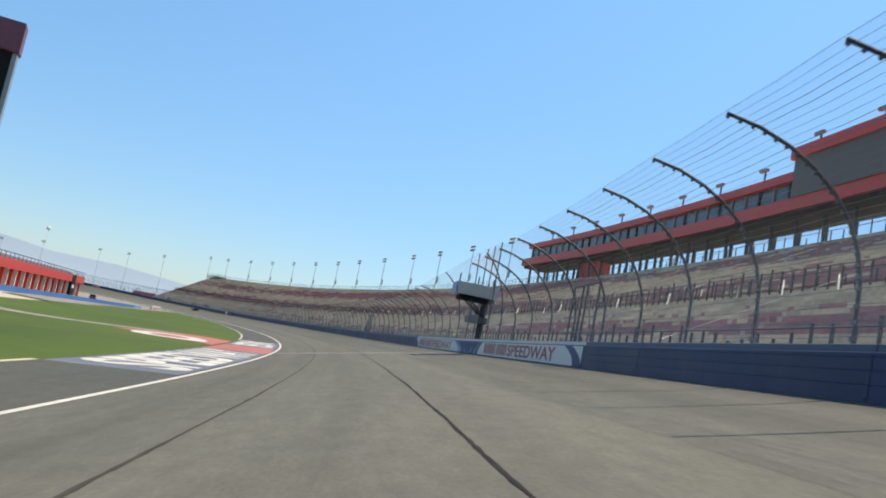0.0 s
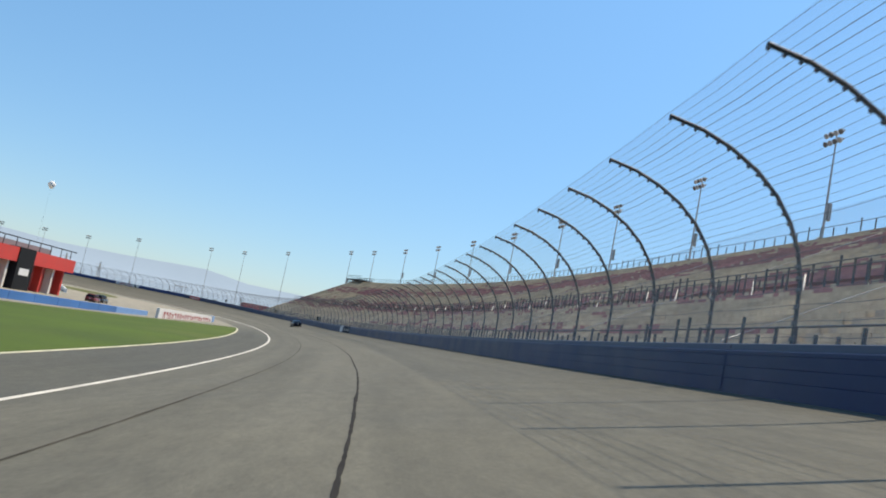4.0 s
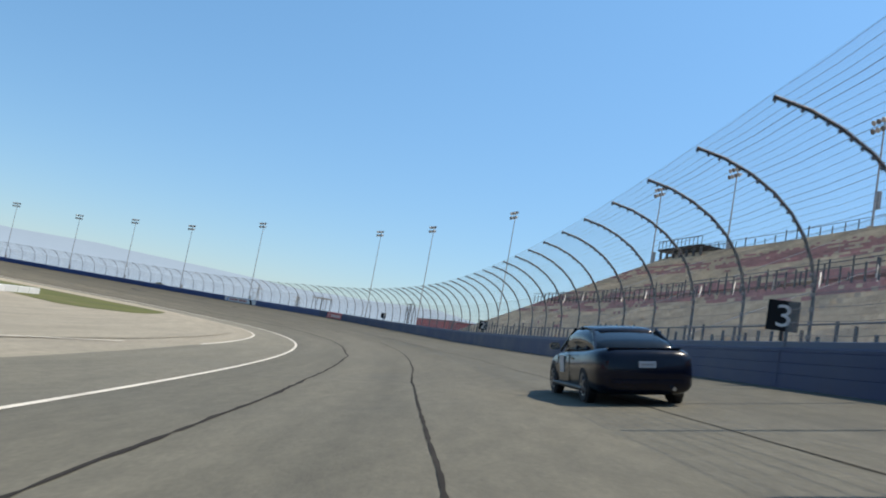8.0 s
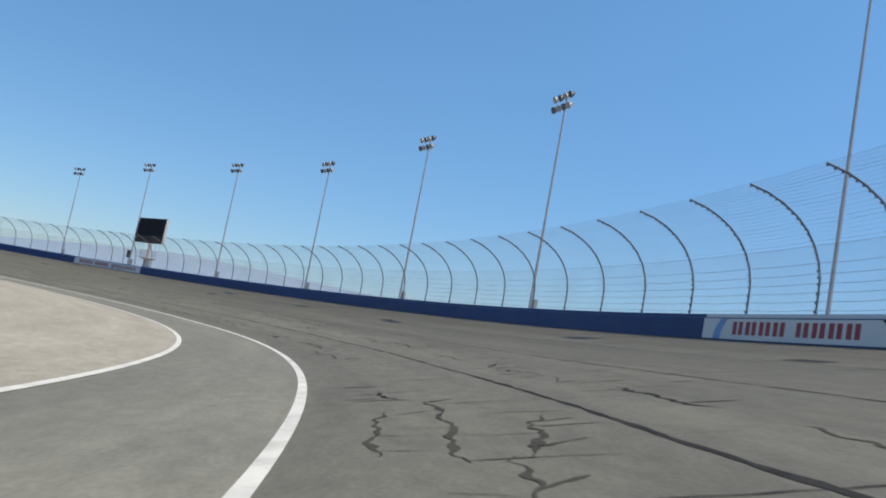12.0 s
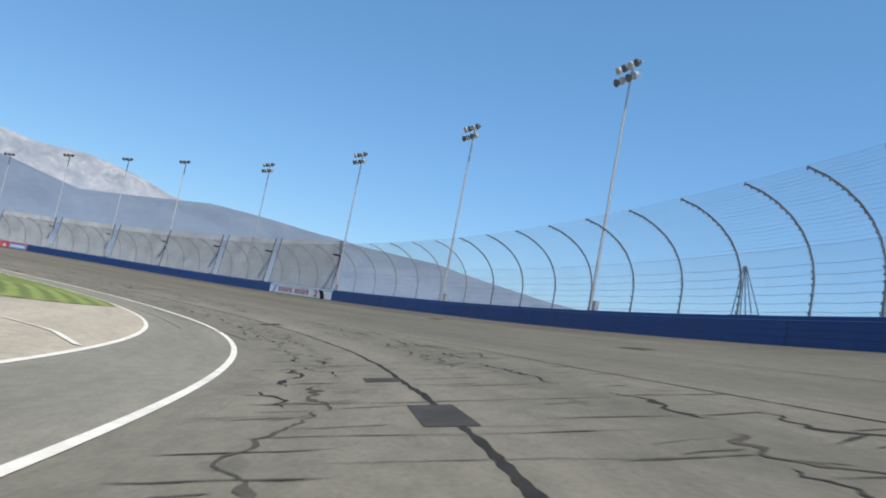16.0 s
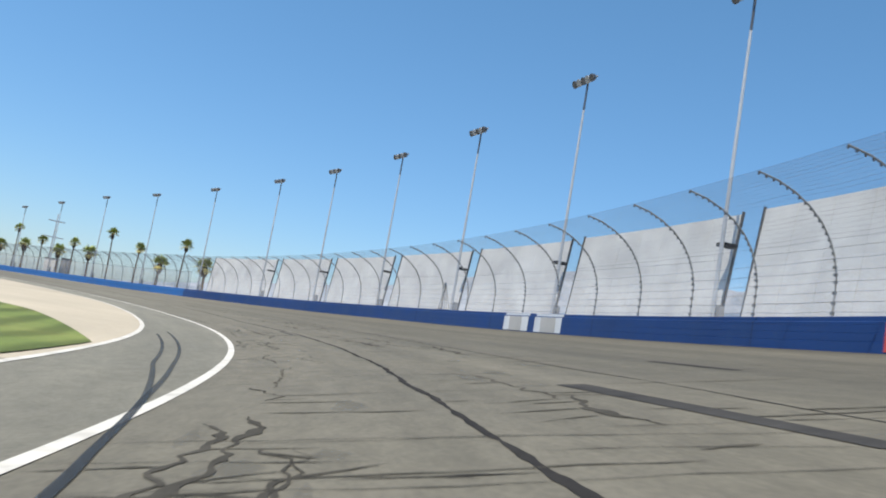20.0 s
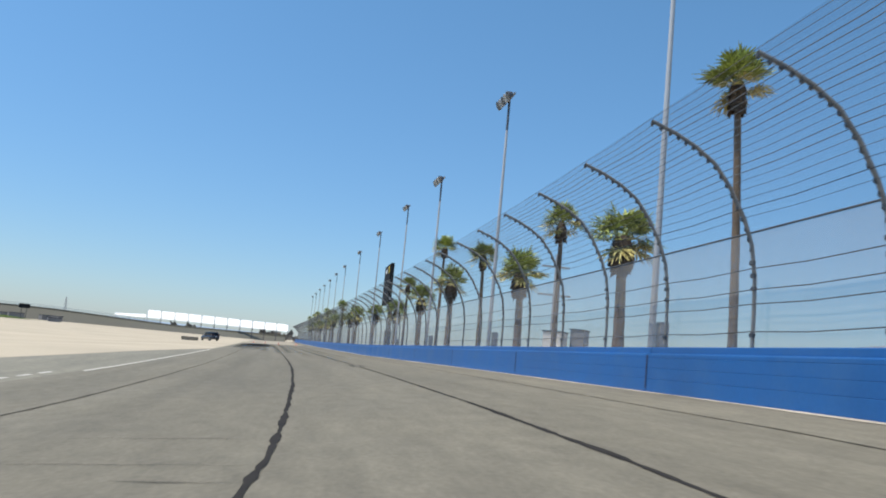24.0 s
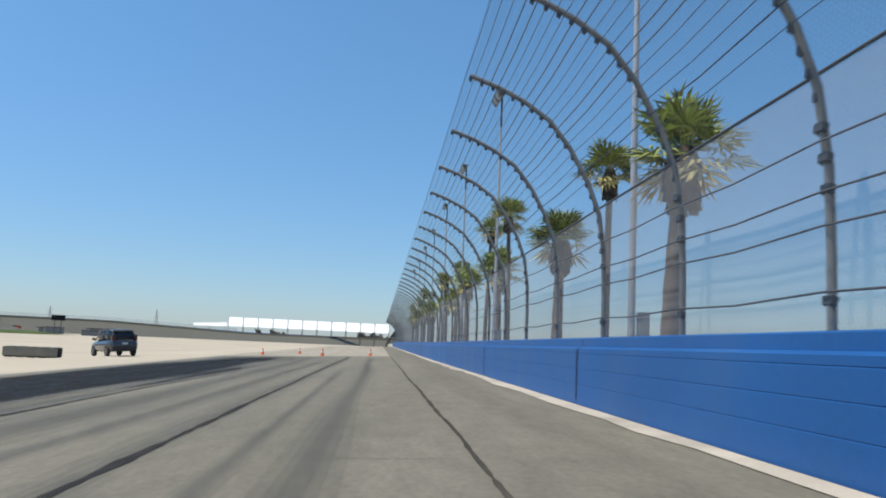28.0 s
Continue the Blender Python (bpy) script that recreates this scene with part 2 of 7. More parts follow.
def sheer_material(name, color, cover, grid=0.0):
    """Woven wire or cloth: part of the light passes straight through."""
    m = bpy.data.materials.new(name)
    m.use_nodes = True
    n, l = m.node_tree.nodes, m.node_tree.links
    b = n["Principled BSDF"]
    b.inputs["Base Color"].default_value, b.inputs["Roughness"].default_value = (*color, 1), 0.6
    co = n.new("ShaderNodeTexCoord")
    no = n.new("ShaderNodeTexNoise")
    no.inputs["Scale"].default_value, no.inputs["Detail"].default_value = 0.35, 3
    l.new(co.outputs["Object"], no.inputs["Vector"])
    r = n.new("ShaderNodeMapRange")
    r.inputs[3].default_value, r.inputs[4].default_value = cover * 0.7, cover * 1.3
    l.new(no.outputs[0], r.inputs[0]), l.new(r.outputs[0], b.inputs["Alpha"])
    if grid:
        # diamond weave: two families of crossing wires, grid metres apart
        c, s = math.cos(radians(211.4)), math.sin(radians(211.4))
        last = r.outputs[0]
        for sign in (1, -1):
            dot = n.new("ShaderNodeVectorMath")
            dot.operation = "DOT_PRODUCT"
            dot.inputs[1].default_value = (c / grid, s / grid, sign / grid)
            tri = n.new("ShaderNodeMath")
            tri.operation = "PINGPONG"
            tri.inputs[1].default_value = 0.5
            wire = n.new("ShaderNodeMapRange")
            wire.inputs[1].default_value, wire.inputs[2].default_value = 0.08, 0.14
            wire.inputs[3].default_value, wire.inputs[4].default_value = 1.9 * cover, 0.3 * cover
            hi = n.new("ShaderNodeMath")
            hi.operation = "MAXIMUM" if sign < 0 else "MULTIPLY"
            if sign > 0:
                hi.inputs[1].default_value = 0.5
            l.new(co.outputs["Object"], dot.inputs[0]), l.new(dot.outputs["Value"], tri.inputs[0]), l.new(tri.outputs[0], wire.inputs[0])
            l.new(last, hi.inputs[0])
            if sign > 0:
                add = n.new("ShaderNodeMath")
                add.operation = "MAXIMUM"
                l.new(hi.outputs[0], add.inputs[0]), l.new(wire.outputs[0], add.inputs[1])
                last = add.outputs[0]
            else:
                l.new(wire.outputs[0], hi.inputs[1])
                last = hi.outputs[0]
        l.new(last, b.inputs["Alpha"])
    return m


ASPHALT = asphalt_material("race_asphalt", (0.129, 0.1165, 0.086), 0.15, 0.835, 0.76, late=1.22)
APRON = asphalt_material("apron_asphalt", (0.160, 0.149, 0.114), 0.08, 0.46, aged=(430, 590), late=1.25)
PALE = asphalt_material("pale_asphalt", (0.305, 0.266, 0.20), 0.08)
FADEDTAR = mat("faded_tar", (0.082, 0.075, 0.060), 0.95, vary=0.35, scale=1.2, spec=0.04)
OLDTAR = mat("worn_tar", (0.062, 0.057, 0.047), 0.95, vary=0.35, scale=1.2, spec=0.04)
SEAM = mat("tar_seam", (0.032, 0.030, 0.028), 0.95, vary=0.35, scale=1.5, spec=0.04)
DRYEDGE = mat("dry_grass_edge", (0.46, 0.43, 0.31), 0.95, vary=0.25, scale=1.0, fine=12)
LINE = mat("road_paint", (0.57, 0.535, 0.46), 0.7, vary=0.16, scale=1.2, fine=12, stain=(0.34, 0.31, 0.255), stain_scale=1.3)
GRASS = mat("mown_grass", (0.056, 0.088, 0.011), 0.9, vary=0.28, scale=0.09, fine=9, bump=0.6, spec=0.2, stain=(0.10, 0.115, 0.022), stain_scale=0.06)
DRYGRASS = mat("dry_grass", (0.085, 0.092, 0.026), 0.9, vary=0.35, scale=0.12, fine=7, bump=0.6, spec=0.2, stain=(0.15, 0.13, 0.06), stain_scale=0.1)
DIRT = mat("sandy_dirt", (0.43, 0.37, 0.275), 0.95, vary=0.16, scale=0.08, fine=6, bump=0.5, spec=0.2)
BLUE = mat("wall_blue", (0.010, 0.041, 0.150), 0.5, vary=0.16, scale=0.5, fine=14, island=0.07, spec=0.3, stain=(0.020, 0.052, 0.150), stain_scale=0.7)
WALLCAP = mat("wall_cap_pale", (0.06, 0.085, 0.14), 0.55, vary=0.2, scale=0.6)
# next two: copies of the wall blue with shade and sun in the colour
SHADEDWALL = mat("wall_shaded_blue", (0.010, 0.026, 0.088), 0.5, vary=0.2, scale=0.5, fine=14, island=0.08, spec=0.3, stain=(0.022, 0.04, 0.105), stain_scale=0.7)
SUNLITBLUE = mat("wall_sunlit_blue", (0.011, 0.088, 0.27), 0.5, vary=0.16, scale=0.5, fine=14, island=0.07, spec=0.3, stain=(0.025, 0.10, 0.26), stain_scale=0.7)
STRAP = mat("strap_navy", (0.008, 0.025, 0.09), 0.6, vary=0.15)
WALLWHITE = mat("wall_white", (0.62, 0.62, 0.61), 0.5, vary=0.06, scale=0.6)
CONCRETE = mat("concrete", (0.42, 0.40, 0.37), 0.8, vary=0.14, scale=0.7, fine=18, bump=0.2)
KERBDIRT = mat("pale_wall_foot", (0.42, 0.37, 0.29), 0.9, vary=0.35, scale=0.8)
STEEL = mat("galvanised_steel", (0.34, 0.35, 0.36), 0.5, 0.5, vary=0.12, scale=2)
# pole steel paled in colour for the sun on the single-row poles
SUNLITSTEEL = mat("sunlit_galvanised_steel", (0.38, 0.40, 0.42), 0.5, 0.2, vary=0.1, scale=2)
# the fence post steel with sunlight in its colour; post_steel holds the backlit tone
SUNLITPOST = mat("sunlit_post_steel", (0.24, 0.235, 0.22), 0.5, 0.2, vary=0.15, scale=2)
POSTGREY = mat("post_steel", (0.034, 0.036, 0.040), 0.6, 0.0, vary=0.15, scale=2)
CABLE = mat("cable_steel", (0.10, 0.105, 0.11), 0.5, 0.3)
# mesh colour lifted to stand in for light scattered through backlit wire
MESH = sheer_material("wire_mesh", (0.74, 0.70, 0.72), 0.10)
SCREEN = sheer_material("wind_screen", (0.33, 0.34, 0.35), 0.34)
RED = mat("red_panel", (0.50, 0.045, 0.035), 0.5, vary=0.12, scale=0.5)
DARK = mat("dark_panel", (0.014, 0.015, 0.017), 0.8, vary=0.2, scale=0.8, spec=0.15)
LAMPPALE = mat("lamp_pale", (0.30, 0.32, 0.34), 0.35, 0.1)
LAMPDARK = mat("lamp_dark", (0.07, 0.075, 0.085), 0.4, 0.2)
LAMPGREY = mat("lamp_housing", (0.26, 0.265, 0.27), 0.35, 0.2)



def mown_material():
    """Grass with lighter and darker mowing stripes along the track."""
    m = mat("striped_grass", (0.125, 0.16, 0.042), 0.9, vary=0.28, scale=0.09, fine=9, bump=0.6, spec=0.2, stain=(0.20, 0.20, 0.06), stain_scale=0.06)
    n, l = m.node_tree.nodes, m.node_tree.links
    b = n["Principled BSDF"]
    src = b.inputs["Base Color"].links[0].from_socket
    uv, sep, sn, r, s = n.new("ShaderNodeUVMap"), n.new("ShaderNodeSeparateXYZ"), n.new("ShaderNodeMath"), n.new("ShaderNodeMapRange"), n.new("ShaderNodeVectorMath")
    uv.uv_map = "along"
    sn.operation, s.operation = "SINE", "SCALE"
    k = n.new("ShaderNodeMath")
    k.operation = "MULTIPLY_ADD"
    k.inputs[1].default_value = 4.4
    drift, wide = n.new("ShaderNodeTexNoise"), n.new("ShaderNodeMath")
    drift.inputs["Scale"].default_value, wide.operation, wide.inputs[1].default_value = 0.12, "MULTIPLY", 7.0
    l.new(n.new("ShaderNodeTexCoord").outputs["Object"], drift.inputs["Vector"]), l.new(drift.outputs[0], wide.inputs[0]), l.new(wide.outputs[0], k.inputs[2])
    l.new(uv.outputs[0], sep.inputs[0]), l.new(sep.outputs[1], k.inputs[0]), l.new(k.outputs[0], sn.inputs[0])
    r.inputs[1].default_value, r.inputs[2].default_value, r.inputs[3].default_value, r.inputs[4].default_value = -0.7, 0.7, 0.72, 1.20
    l.new(sn.outputs[0], r.inputs[0]), l.new(src, s.inputs[0]), l.new(r.outputs[0], s.inputs["Scale"]), l.new(s.outputs[0], b.inputs["Base Color"])
    return m


# ---- the plan of the track ----
KAPPA = [-0.80, -0.54, -0.28, -0.02, 0.24, 0.50, 0.76, 1.06, 1.20, 1.16, 1.17, 1.14, 1.10, 1.05, 1.00, 1.15, 1.53, 1.95, 2.72, 3.65, 4.60, 5.28, 5.36, 5.09, 4.89, 4.64, 4.65, 4.74, 4.90, 5.13, 5.17, 4.79, 4.02, 3.30, 2.52, 1.57, 0.61, -0.04, -0.26, -0.27, -0.39, -0.56, -0.73, -0.91, -1.08, -1.26]  # turn of the wall, in thousandths, every 40 units from -100
BANK = [11.0, 11.0, 11.1, 11.3, 11.2, 10.6, 9.7, 10.5, 12.8, 12.5, 11.7, 11.7, 11.1, 8.7, 5.0, 2.9, 2.3, 2.3, 2.3]  # banking in degrees, every 100 units
WIDTH = [18.2, 17.8, 17.4, 17.05, 16.95, 16.85, 17.25, 18.55, 20.35, 21.9, 22.7, 22.85, 22.15, 21.15, 19.4, 17.6, 15.8, 14.0, 12.2]  # wall to white line
GRID = np.arange(-100.0, 1701.0, 2.0)
_k = np.interp(GRID, -100 + 40.0 * np.arange(len(KAPPA)), KAPPA) * 1e-3
_k[GRID > 1380] = 0.0
_th = np.concatenate([[0], np.cumsum((_k[1:] + _k[:-1]))])
_th -= np.interp(0, GRID, _th)
_m = (_th[1:] + _th[:-1]) / 2
_x, _y = np.concatenate([[0], np.cumsum(np.cos(_m) * 2)]), np.concatenate([[0], np.cumsum(np.sin(_m) * 2)])
_x, _y = _x - np.interp(0, GRID, _x), _y - np.interp(0, GRID, _y)


def heading(s):
    return np.interp(s, GRID, _th)


def bank(s):
    return np.radians(np.interp(s, -100 + 100.0 * np.arange(len(BANK)), BANK))


def width(s):
    return np.interp(s, -100 + 100.0 * np.arange(len(WIDTH)), WIDTH[:14] + [19.6, 18.5, 18.5, 18.5, 18.5]) + np.interp(s, [630, 665, 690, 710, 730, 770, 1130, 1165, 1200, 1240, 1275, 1300], [0, -0.1, -0.06, 0.15, 0.15, 0, 0, -0.14, -0.2, -0.55, -0.4, 0])


def foot(s):
    return 20 * np.tan(bank(s))


def apron_width(s):
    return np.interp(s, [-100, 0, 330, 400, 470, 560, 622, 657, 675, 710, 830, 870, 1031, 1060, 1100, 1130, 1155, 1182, 1221, 1337, 1372, 1402, 1500],
                     [22.9, 22.9, 22.6, 22.0, 21.9, 24.2, 23.5, 23.8, 25.0, 25.5, 26.7, 26.8, 27.4, 26.8, 26.2, 25.9, 25.65, 25.45, 24.45, 25.1, 22.5, 18.9, 18.9])


def floor_h(s, o):
    """Height of the paved or planted surface over the ground's datum."""
    w, b, zw, a = width(s), bank(s), foot(s), apron_width(s)
    low = zw - w * np.tan(b)
    edge = low - (a - w) * np.tan(0.4 * b)
    z = np.where(o < w, zw - o * np.tan(b), low - (np.minimum(o, a) - w) * np.tan(0.4 * b))
    t = np.clip((o - a) / 25, 0, 1)
    return np.where(o > a, edge + (-1.0 - edge) * t * t * (3 - 2 * t), z)


def xy(s, o):
    a = heading(s)
    return np.interp(s, GRID, _x) - np.sin(a) * o, np.interp(s, GRID, _y) + np.cos(a) * o


def on_wall(s, o, h):
    """A point h over the foot of the wall."""
    x, y = xy(s, o)
    return Vector((x * U, y * U, (foot(s) + h) * U))


def on_floor(s, o, h=0.0):
    x, y = xy(s, o)
    return Vector((x * U, y * U, (floor_h(s, o) + h) * U))


def frame_at(p, s, turn=0.0):
    return Matrix.Translation(p) @ Matrix.Rotation(float(heading(s)) + turn, 4, "Z")


# ---- mesh helpers ----
def mesh(name, verts, faces, material, smooth=False):
    me = bpy.data.meshes.new(name)
    me.from_pydata([tuple(v) for v in verts], [], faces)
    me.materials.append(material)
    if smooth:
        me.shade_smooth()
    return me


def part(name, bm, material, parent, label=""):
    me = bpy.data.meshes.new(name)
    bm.to_mesh(me)
    bm.free()
    me.materials.append(material)
    return part_of(name, me, parent, label)


def part_of(name, me, parent, label=""):
    ob = new(name, me)
    ob.parent = parent
    if label:
        ob["label"] = label
    return ob


def thing(name, m, label, category, group=""):
    ob = new(name)
    ob.empty_display_size = 0.2
    ob.matrix_world = m
    return tagged(ob, label, category, group)


def ribbon(name, rows, material, closed=False, uv=None, smooth=False):
    """A sheet through equal rows of points; uv gives each point its place along the track."""
    n, k = len(rows), len(rows[0])
    verts = [p for r in rows for p in r]
    faces = []
    for i in range(n - 1):
        for j in range(k if closed else k - 1):
            a, b = i * k + j, i * k + (j + 1) % k
            faces.append((a, b, b + k, a + k))
    me = mesh(name, verts, faces, material, smooth)
    if uv is not None:
        lay = me.uv_layers.new(name="along")
        flat = np.array(uv, dtype=np.float32)
        idx = np.empty(len(me.loops), dtype=np.int32)
        me.loops.foreach_get("vertex_index", idx)
        lay.data.foreach_set("uv", flat[idx].ravel())
    return me


def tube_rows(path, radius, sides=6, ring=None):
    """Rings of points round a polyline."""
    rows = []
    up = Vector((0, 0, 1))
    for i, p in enumerate(path):
        d = (path[min(i + 1, len(path) - 1)] - path[max(i - 1, 0)]).normalized()
        u = d.cross(up)
        u = u.normalized() if u.length > 1e-3 else Vector((1, 0, 0))
        v = u.cross(d)
        r = radius(i / (len(path) - 1)) if callable(radius) else radius
        rows.append([p + (u * math.cos(2 * math.pi * j / sides) + v * math.sin(2 * math.pi * j / sides)) * r for j in range(sides)])
    return rows


def tube(name, path, radius, material, sides=6):
    me = ribbon(name, tube_rows(path, radius, sides), material, True, smooth=True)
    return me


def box_bm(*boxes, bevel=0.0):
    """One bmesh of boxes given as (x0, y0, z0, x1, y1, z1)."""
    bm = bmesh.new()
    for x0, y0, z0, x1, y1, z1 in boxes:
        v = [bm.verts.new(p) for p in ((x0, y0, z0), (x1, y0, z0), (x1, y1, z0), (x0, y1, z0), (x0, y0, z1), (x1, y0, z1), (x1, y1, z1), (x0, y1, z1))]
        for f in ((3, 2, 1, 0), (4, 5, 6, 7), (0, 1, 5, 4), (1, 2, 6, 5), (2, 3, 7, 6), (3, 0, 4, 7)):
            bm.faces.new([v[i] for i in f])
    if bevel:
        bmesh.ops.bevel(bm, geom=bm.edges[:], offset=bevel, segments=2, affect="EDGES")
    return bm


def lathe_bm(profile, sides=12):
    bm = bmesh.new()
    rings = []
    for r, z in profile:
        rings.append([bm.verts.new((r * math.cos(2 * math.pi * j / sides), r * math.sin(2 * math.pi * j / sides), z)) for j in range(sides)])
    for a, b in zip(rings, rings[1:]):
        for j in range(sides):
            bm.faces.new((a[j], a[(j + 1) % sides], b[(j + 1) % sides], b[j]))
    bm.faces.new(rings[-1])
    bm.faces.new(rings[0][::-1])
    return bm


def stations(s0, s1, step):
    return np.linspace(s0, s1, max(2, int(round((s1 - s0) / step)) + 1))


def sheet(name, s0, s1, o_from, o_to, material, step=4.0, across=2, lift=0.0, label="", category="", kind="structure"):
    """A strip of ground between two offsets, which may be functions of s."""
    f = o_from if callable(o_from) else (lambda s: o_from)
    g = o_to if callable(o_to) else (lambda s: o_to)
    rows, uv = [], []
    for s in stations(s0, s1, step):
        row = []
        for k in range(across + 1):
            o = f(s) + (g(s) - f(s)) * k / across
            row.append(on_floor(s, o, lift))
            uv.append((s * U, o * U))
        rows.append(row)
    ob = new(name, ribbon(name, rows, material, uv=uv, smooth=True))
    return tagged(ob, label, category, kind=kind)


# ---- the ground ----
bm = bmesh.new()
bmesh.ops.create_circle(bm, cap_ends=True, radius=4600, segments=96)
ground = new("ground", bpy.data.meshes.new("ground"))
bm.to_mesh(ground.data)
bm.free()
ground.data.materials.append(DIRT)
ground.location = (400, 300, -0.95)
tagged(ground, "flat sandy ground reaching out to the horizon", "ground", kind="structure")


def table(*pairs):
    """A function of s through the given pairs."""
    xs, ys = [p[0] for p in pairs], [p[1] for p in pairs]
    return lambda s: float(np.interp(s, xs, ys))


sheet("road", -60, 1690, 0.0, lambda s: width(s), ASPHALT, 3.0, 6, label="grey worn race asphalt, banked, with rubbered lanes", category="road")
sheet("apron", -60, 1690, lambda s: width(s), lambda s: apron_width(s), APRON, 3.0, 3, label="grey asphalt apron along the inside of the banking", category="apron")
sheet("infield_grass", -60, 478, lambda s: apron_width(s), table((0, 64), (300, 60), (400, 52), (440, 42), (465, 26), (478, 22.2)), GRASS, 4.0, 8, label="bright green mown grass inside the front straight", category="grass")
sheet("infield_pavement", 300, 1131, lambda s: float(np.interp(s, (300, 400, 440, 465, 478, 484), (60.5, 52.5, 42.5, 26.5, 22.3, 21.9))) if s < 484 else float(apron_width(s)), 70, PALE, 4.0, 8, label="pale worn asphalt inside the first turn", category="pavement")
sheet("infield_dirt", 1131, 1690, lambda s: float(apron_width(s)), 75, DIRT, 4.0, 8, label="bare sandy ground inside the back straight", category="dirt")
MOWN = mown_material()
sheet("turn_grass", 968, 1182, table((968, 39), (972, 36), (984, 32), (1000, 27.8), (1010, 27.45), (1031, 27.65), (1060, 27.4), (1130, 26.5), (1142, 26.1), (1165, 31.3), (1182, 38)), table((968, 40), (985, 62), (1170, 62), (1182, 39)), MOWN, 2.0, 10, 0.03, label="green mown grass with mowing stripes inside the turn", category="grass")
sheet("sandy_shoulder", 500, 700, table((500, 29), (560, 27), (640, 26), (700, 27)), table((500, 34), (560, 44), (640, 42), (700, 28)), PALE, 4.0, 4, 0.012, "dusty pale run-off strip inside the first turn", "dirt")
sheet("inner_grass", 638, 795, table((638, 50), (641, 47.4), (655, 40.7), (674, 36.9), (702, 32), (716, 34.9), (730, 38), (765, 43), (795, 52)), table((638, 51), (660, 62), (775, 62), (795, 53)), DRYGRASS, 3.0, 6, 0.03, "tongue of dry green grass inside the first turn", "grass")
sheet("grass_path", 206, 213, lambda s: apron_width(s) + 0.1, 60, PALE, 2.0, 8, 0.015, "pale paved path across the front grass", "path")
sheet("worn_straight", 1517, 1690, 3.0, 18.4, PALE, 4.0, 4, 0.012, "paler dusty asphalt at the far end of the straight", "pavement")

sheet("crossing_line", 939.6, 950, table((939.6, 27.3), (945.2, 29.2), (950, 33.0)), table((939.6, 27.6), (945.2, 29.5), (950, 33.3)), LINE, 1.0, 1, 0.03, "white painted line across the pavement inside the turn", "road line")
# painted lines and the tar seams between the paving lanes
sheet("white_line", -60, 1308, lambda s: width(s) - 0.115, lambda s: width(s) + 0.115, LINE, 2.0, 1, 0.012, "white painted line along the lower edge of the banking", "road line")
sheet("apron_line", 566, 1262, lambda s: apron_width(s) - 0.12, lambda s: apron_width(s) + 0.12, LINE, 2.0, 1, 0.014, "white painted line along the inner edge of the apron", "road line")
for s0, s1 in ((-60, 141), (232, 476)):
    sheet("grass_edge", s0, s1, lambda s: apron_width(s) - 0.12, lambda s: apron_width(s) + 0.16, DRYEDGE, 2.0, 1, 0.014, "worn cream-coloured line along the edge of the grass", "grass edge")
dashes = tagged(new("dashed_line"), "worn white dashes along the start of the back straight", "road line", kind="structure")
for s in np.arange(1309, 1327, 2.6):
    rows = [[on_floor(q, width(q) + 0.5, 0.012), on_floor(q, width(q) + 0.7, 0.012)] for q in (s, s + 0.7, s + 1.5)]
    part_of("dash", ribbon("dash", rows, LINE), dashes)
sheet("straight_line", 1328, 1396, lambda s: 19.1 - 0.006 * (s - 1328) - 0.1, lambda s: 19.1 - 0.006 * (s - 1328) + 0.1, LINE, 3.0, 1, 0.012, "white painted line along the inside of the back straight", "road line")
sheet("pit_lane_line", 505, 553, table((505, 34), (553, 26)), table((505, 34.25), (553, 26.2)), LINE, 2.0, 1, 0.02, "white painted line of the pit lane exit", "road line")


def wobble(seed, size=0.12, length=7.0):
    return lambda s: size * noise.noise(Vector((s / length, seed * 3.1, 0.5))) + 0.4 * size * noise.noise(Vector((s / 1.7, seed * 1.3, 2.5))) + 0.12 * size * noise.noise(Vector((s / 0.5, seed * 2.3, 5.5)))


def seam(s0, s1, line, half, seed, tar=None):
    wob = wobble(seed, 0.11 if 3 <= seed <= 6 else 0.05)
    thick = lambda s: half * (0.6 + 0.8 * abs(noise.noise(Vector((s / 2.3, seed * 7.7, 0)))) + 0.7 * noise.noise(Vector((s / 0.45, seed * 5.1, 4))))
    sheet("tar_seam", s0, s1, lambda s: line(s) + wob(s) - thick(s), lambda s: line(s) + wob(s) + thick(s), tar or SEAM, 0.3 if half > 0.03 else 0.8, 1, 0.008, "dark tar seam between two paving lanes", "tar seam")


seam(-60, 600, table((-60, 9.4), (115, 9.45), (168, 9.5), (216, 9.34), (266, 9.57), (410, 9.75), (436, 10.0), (508, 9.94), (517, 10.18), (528, 10.38), (545, 10.1), (561, 9.78), (592, 9.4), (600, 9.3)), 0.036, 1)
seam(-60, 509, table((-60, 13.4), (165, 13.38), (265, 13.25), (420, 13.3), (509, 13.44)), 0.036, 2, OLDTAR)
seam(440, 620, table((440, 5.2), (620, 6.5)), 0.025, 3, OLDTAR)
seam(509, 1262, table((509, 13.44), (530, 13.6), (561, 13.66), (574, 13.92), (612, 14.08), (634, 14.55), (668, 14.75), (687, 15.4), (745, 16.6), (815, 17.6), (870, 18.35), (958, 18.36), (1020, 18.2), (1068, 17.98), (1095, 18.0), (1115, 17.72), (1128, 17.8), (1165, 16.98), (1187, 17.15), (1262, 13.8)), 0.07, 4)
seam(640, 1262, table((640, 9.8), (745, 11.9), (819, 12.8), (919, 13.15), (1072, 13.35), (1119, 13.4), (1168, 12.5), (1262, 10.0)), 0.03, 5)
seam(700, 1250, table((700, 6.5), (900, 8.6), (1100, 8.8), (1250, 5.5)), 0.022, 6, OLDTAR)
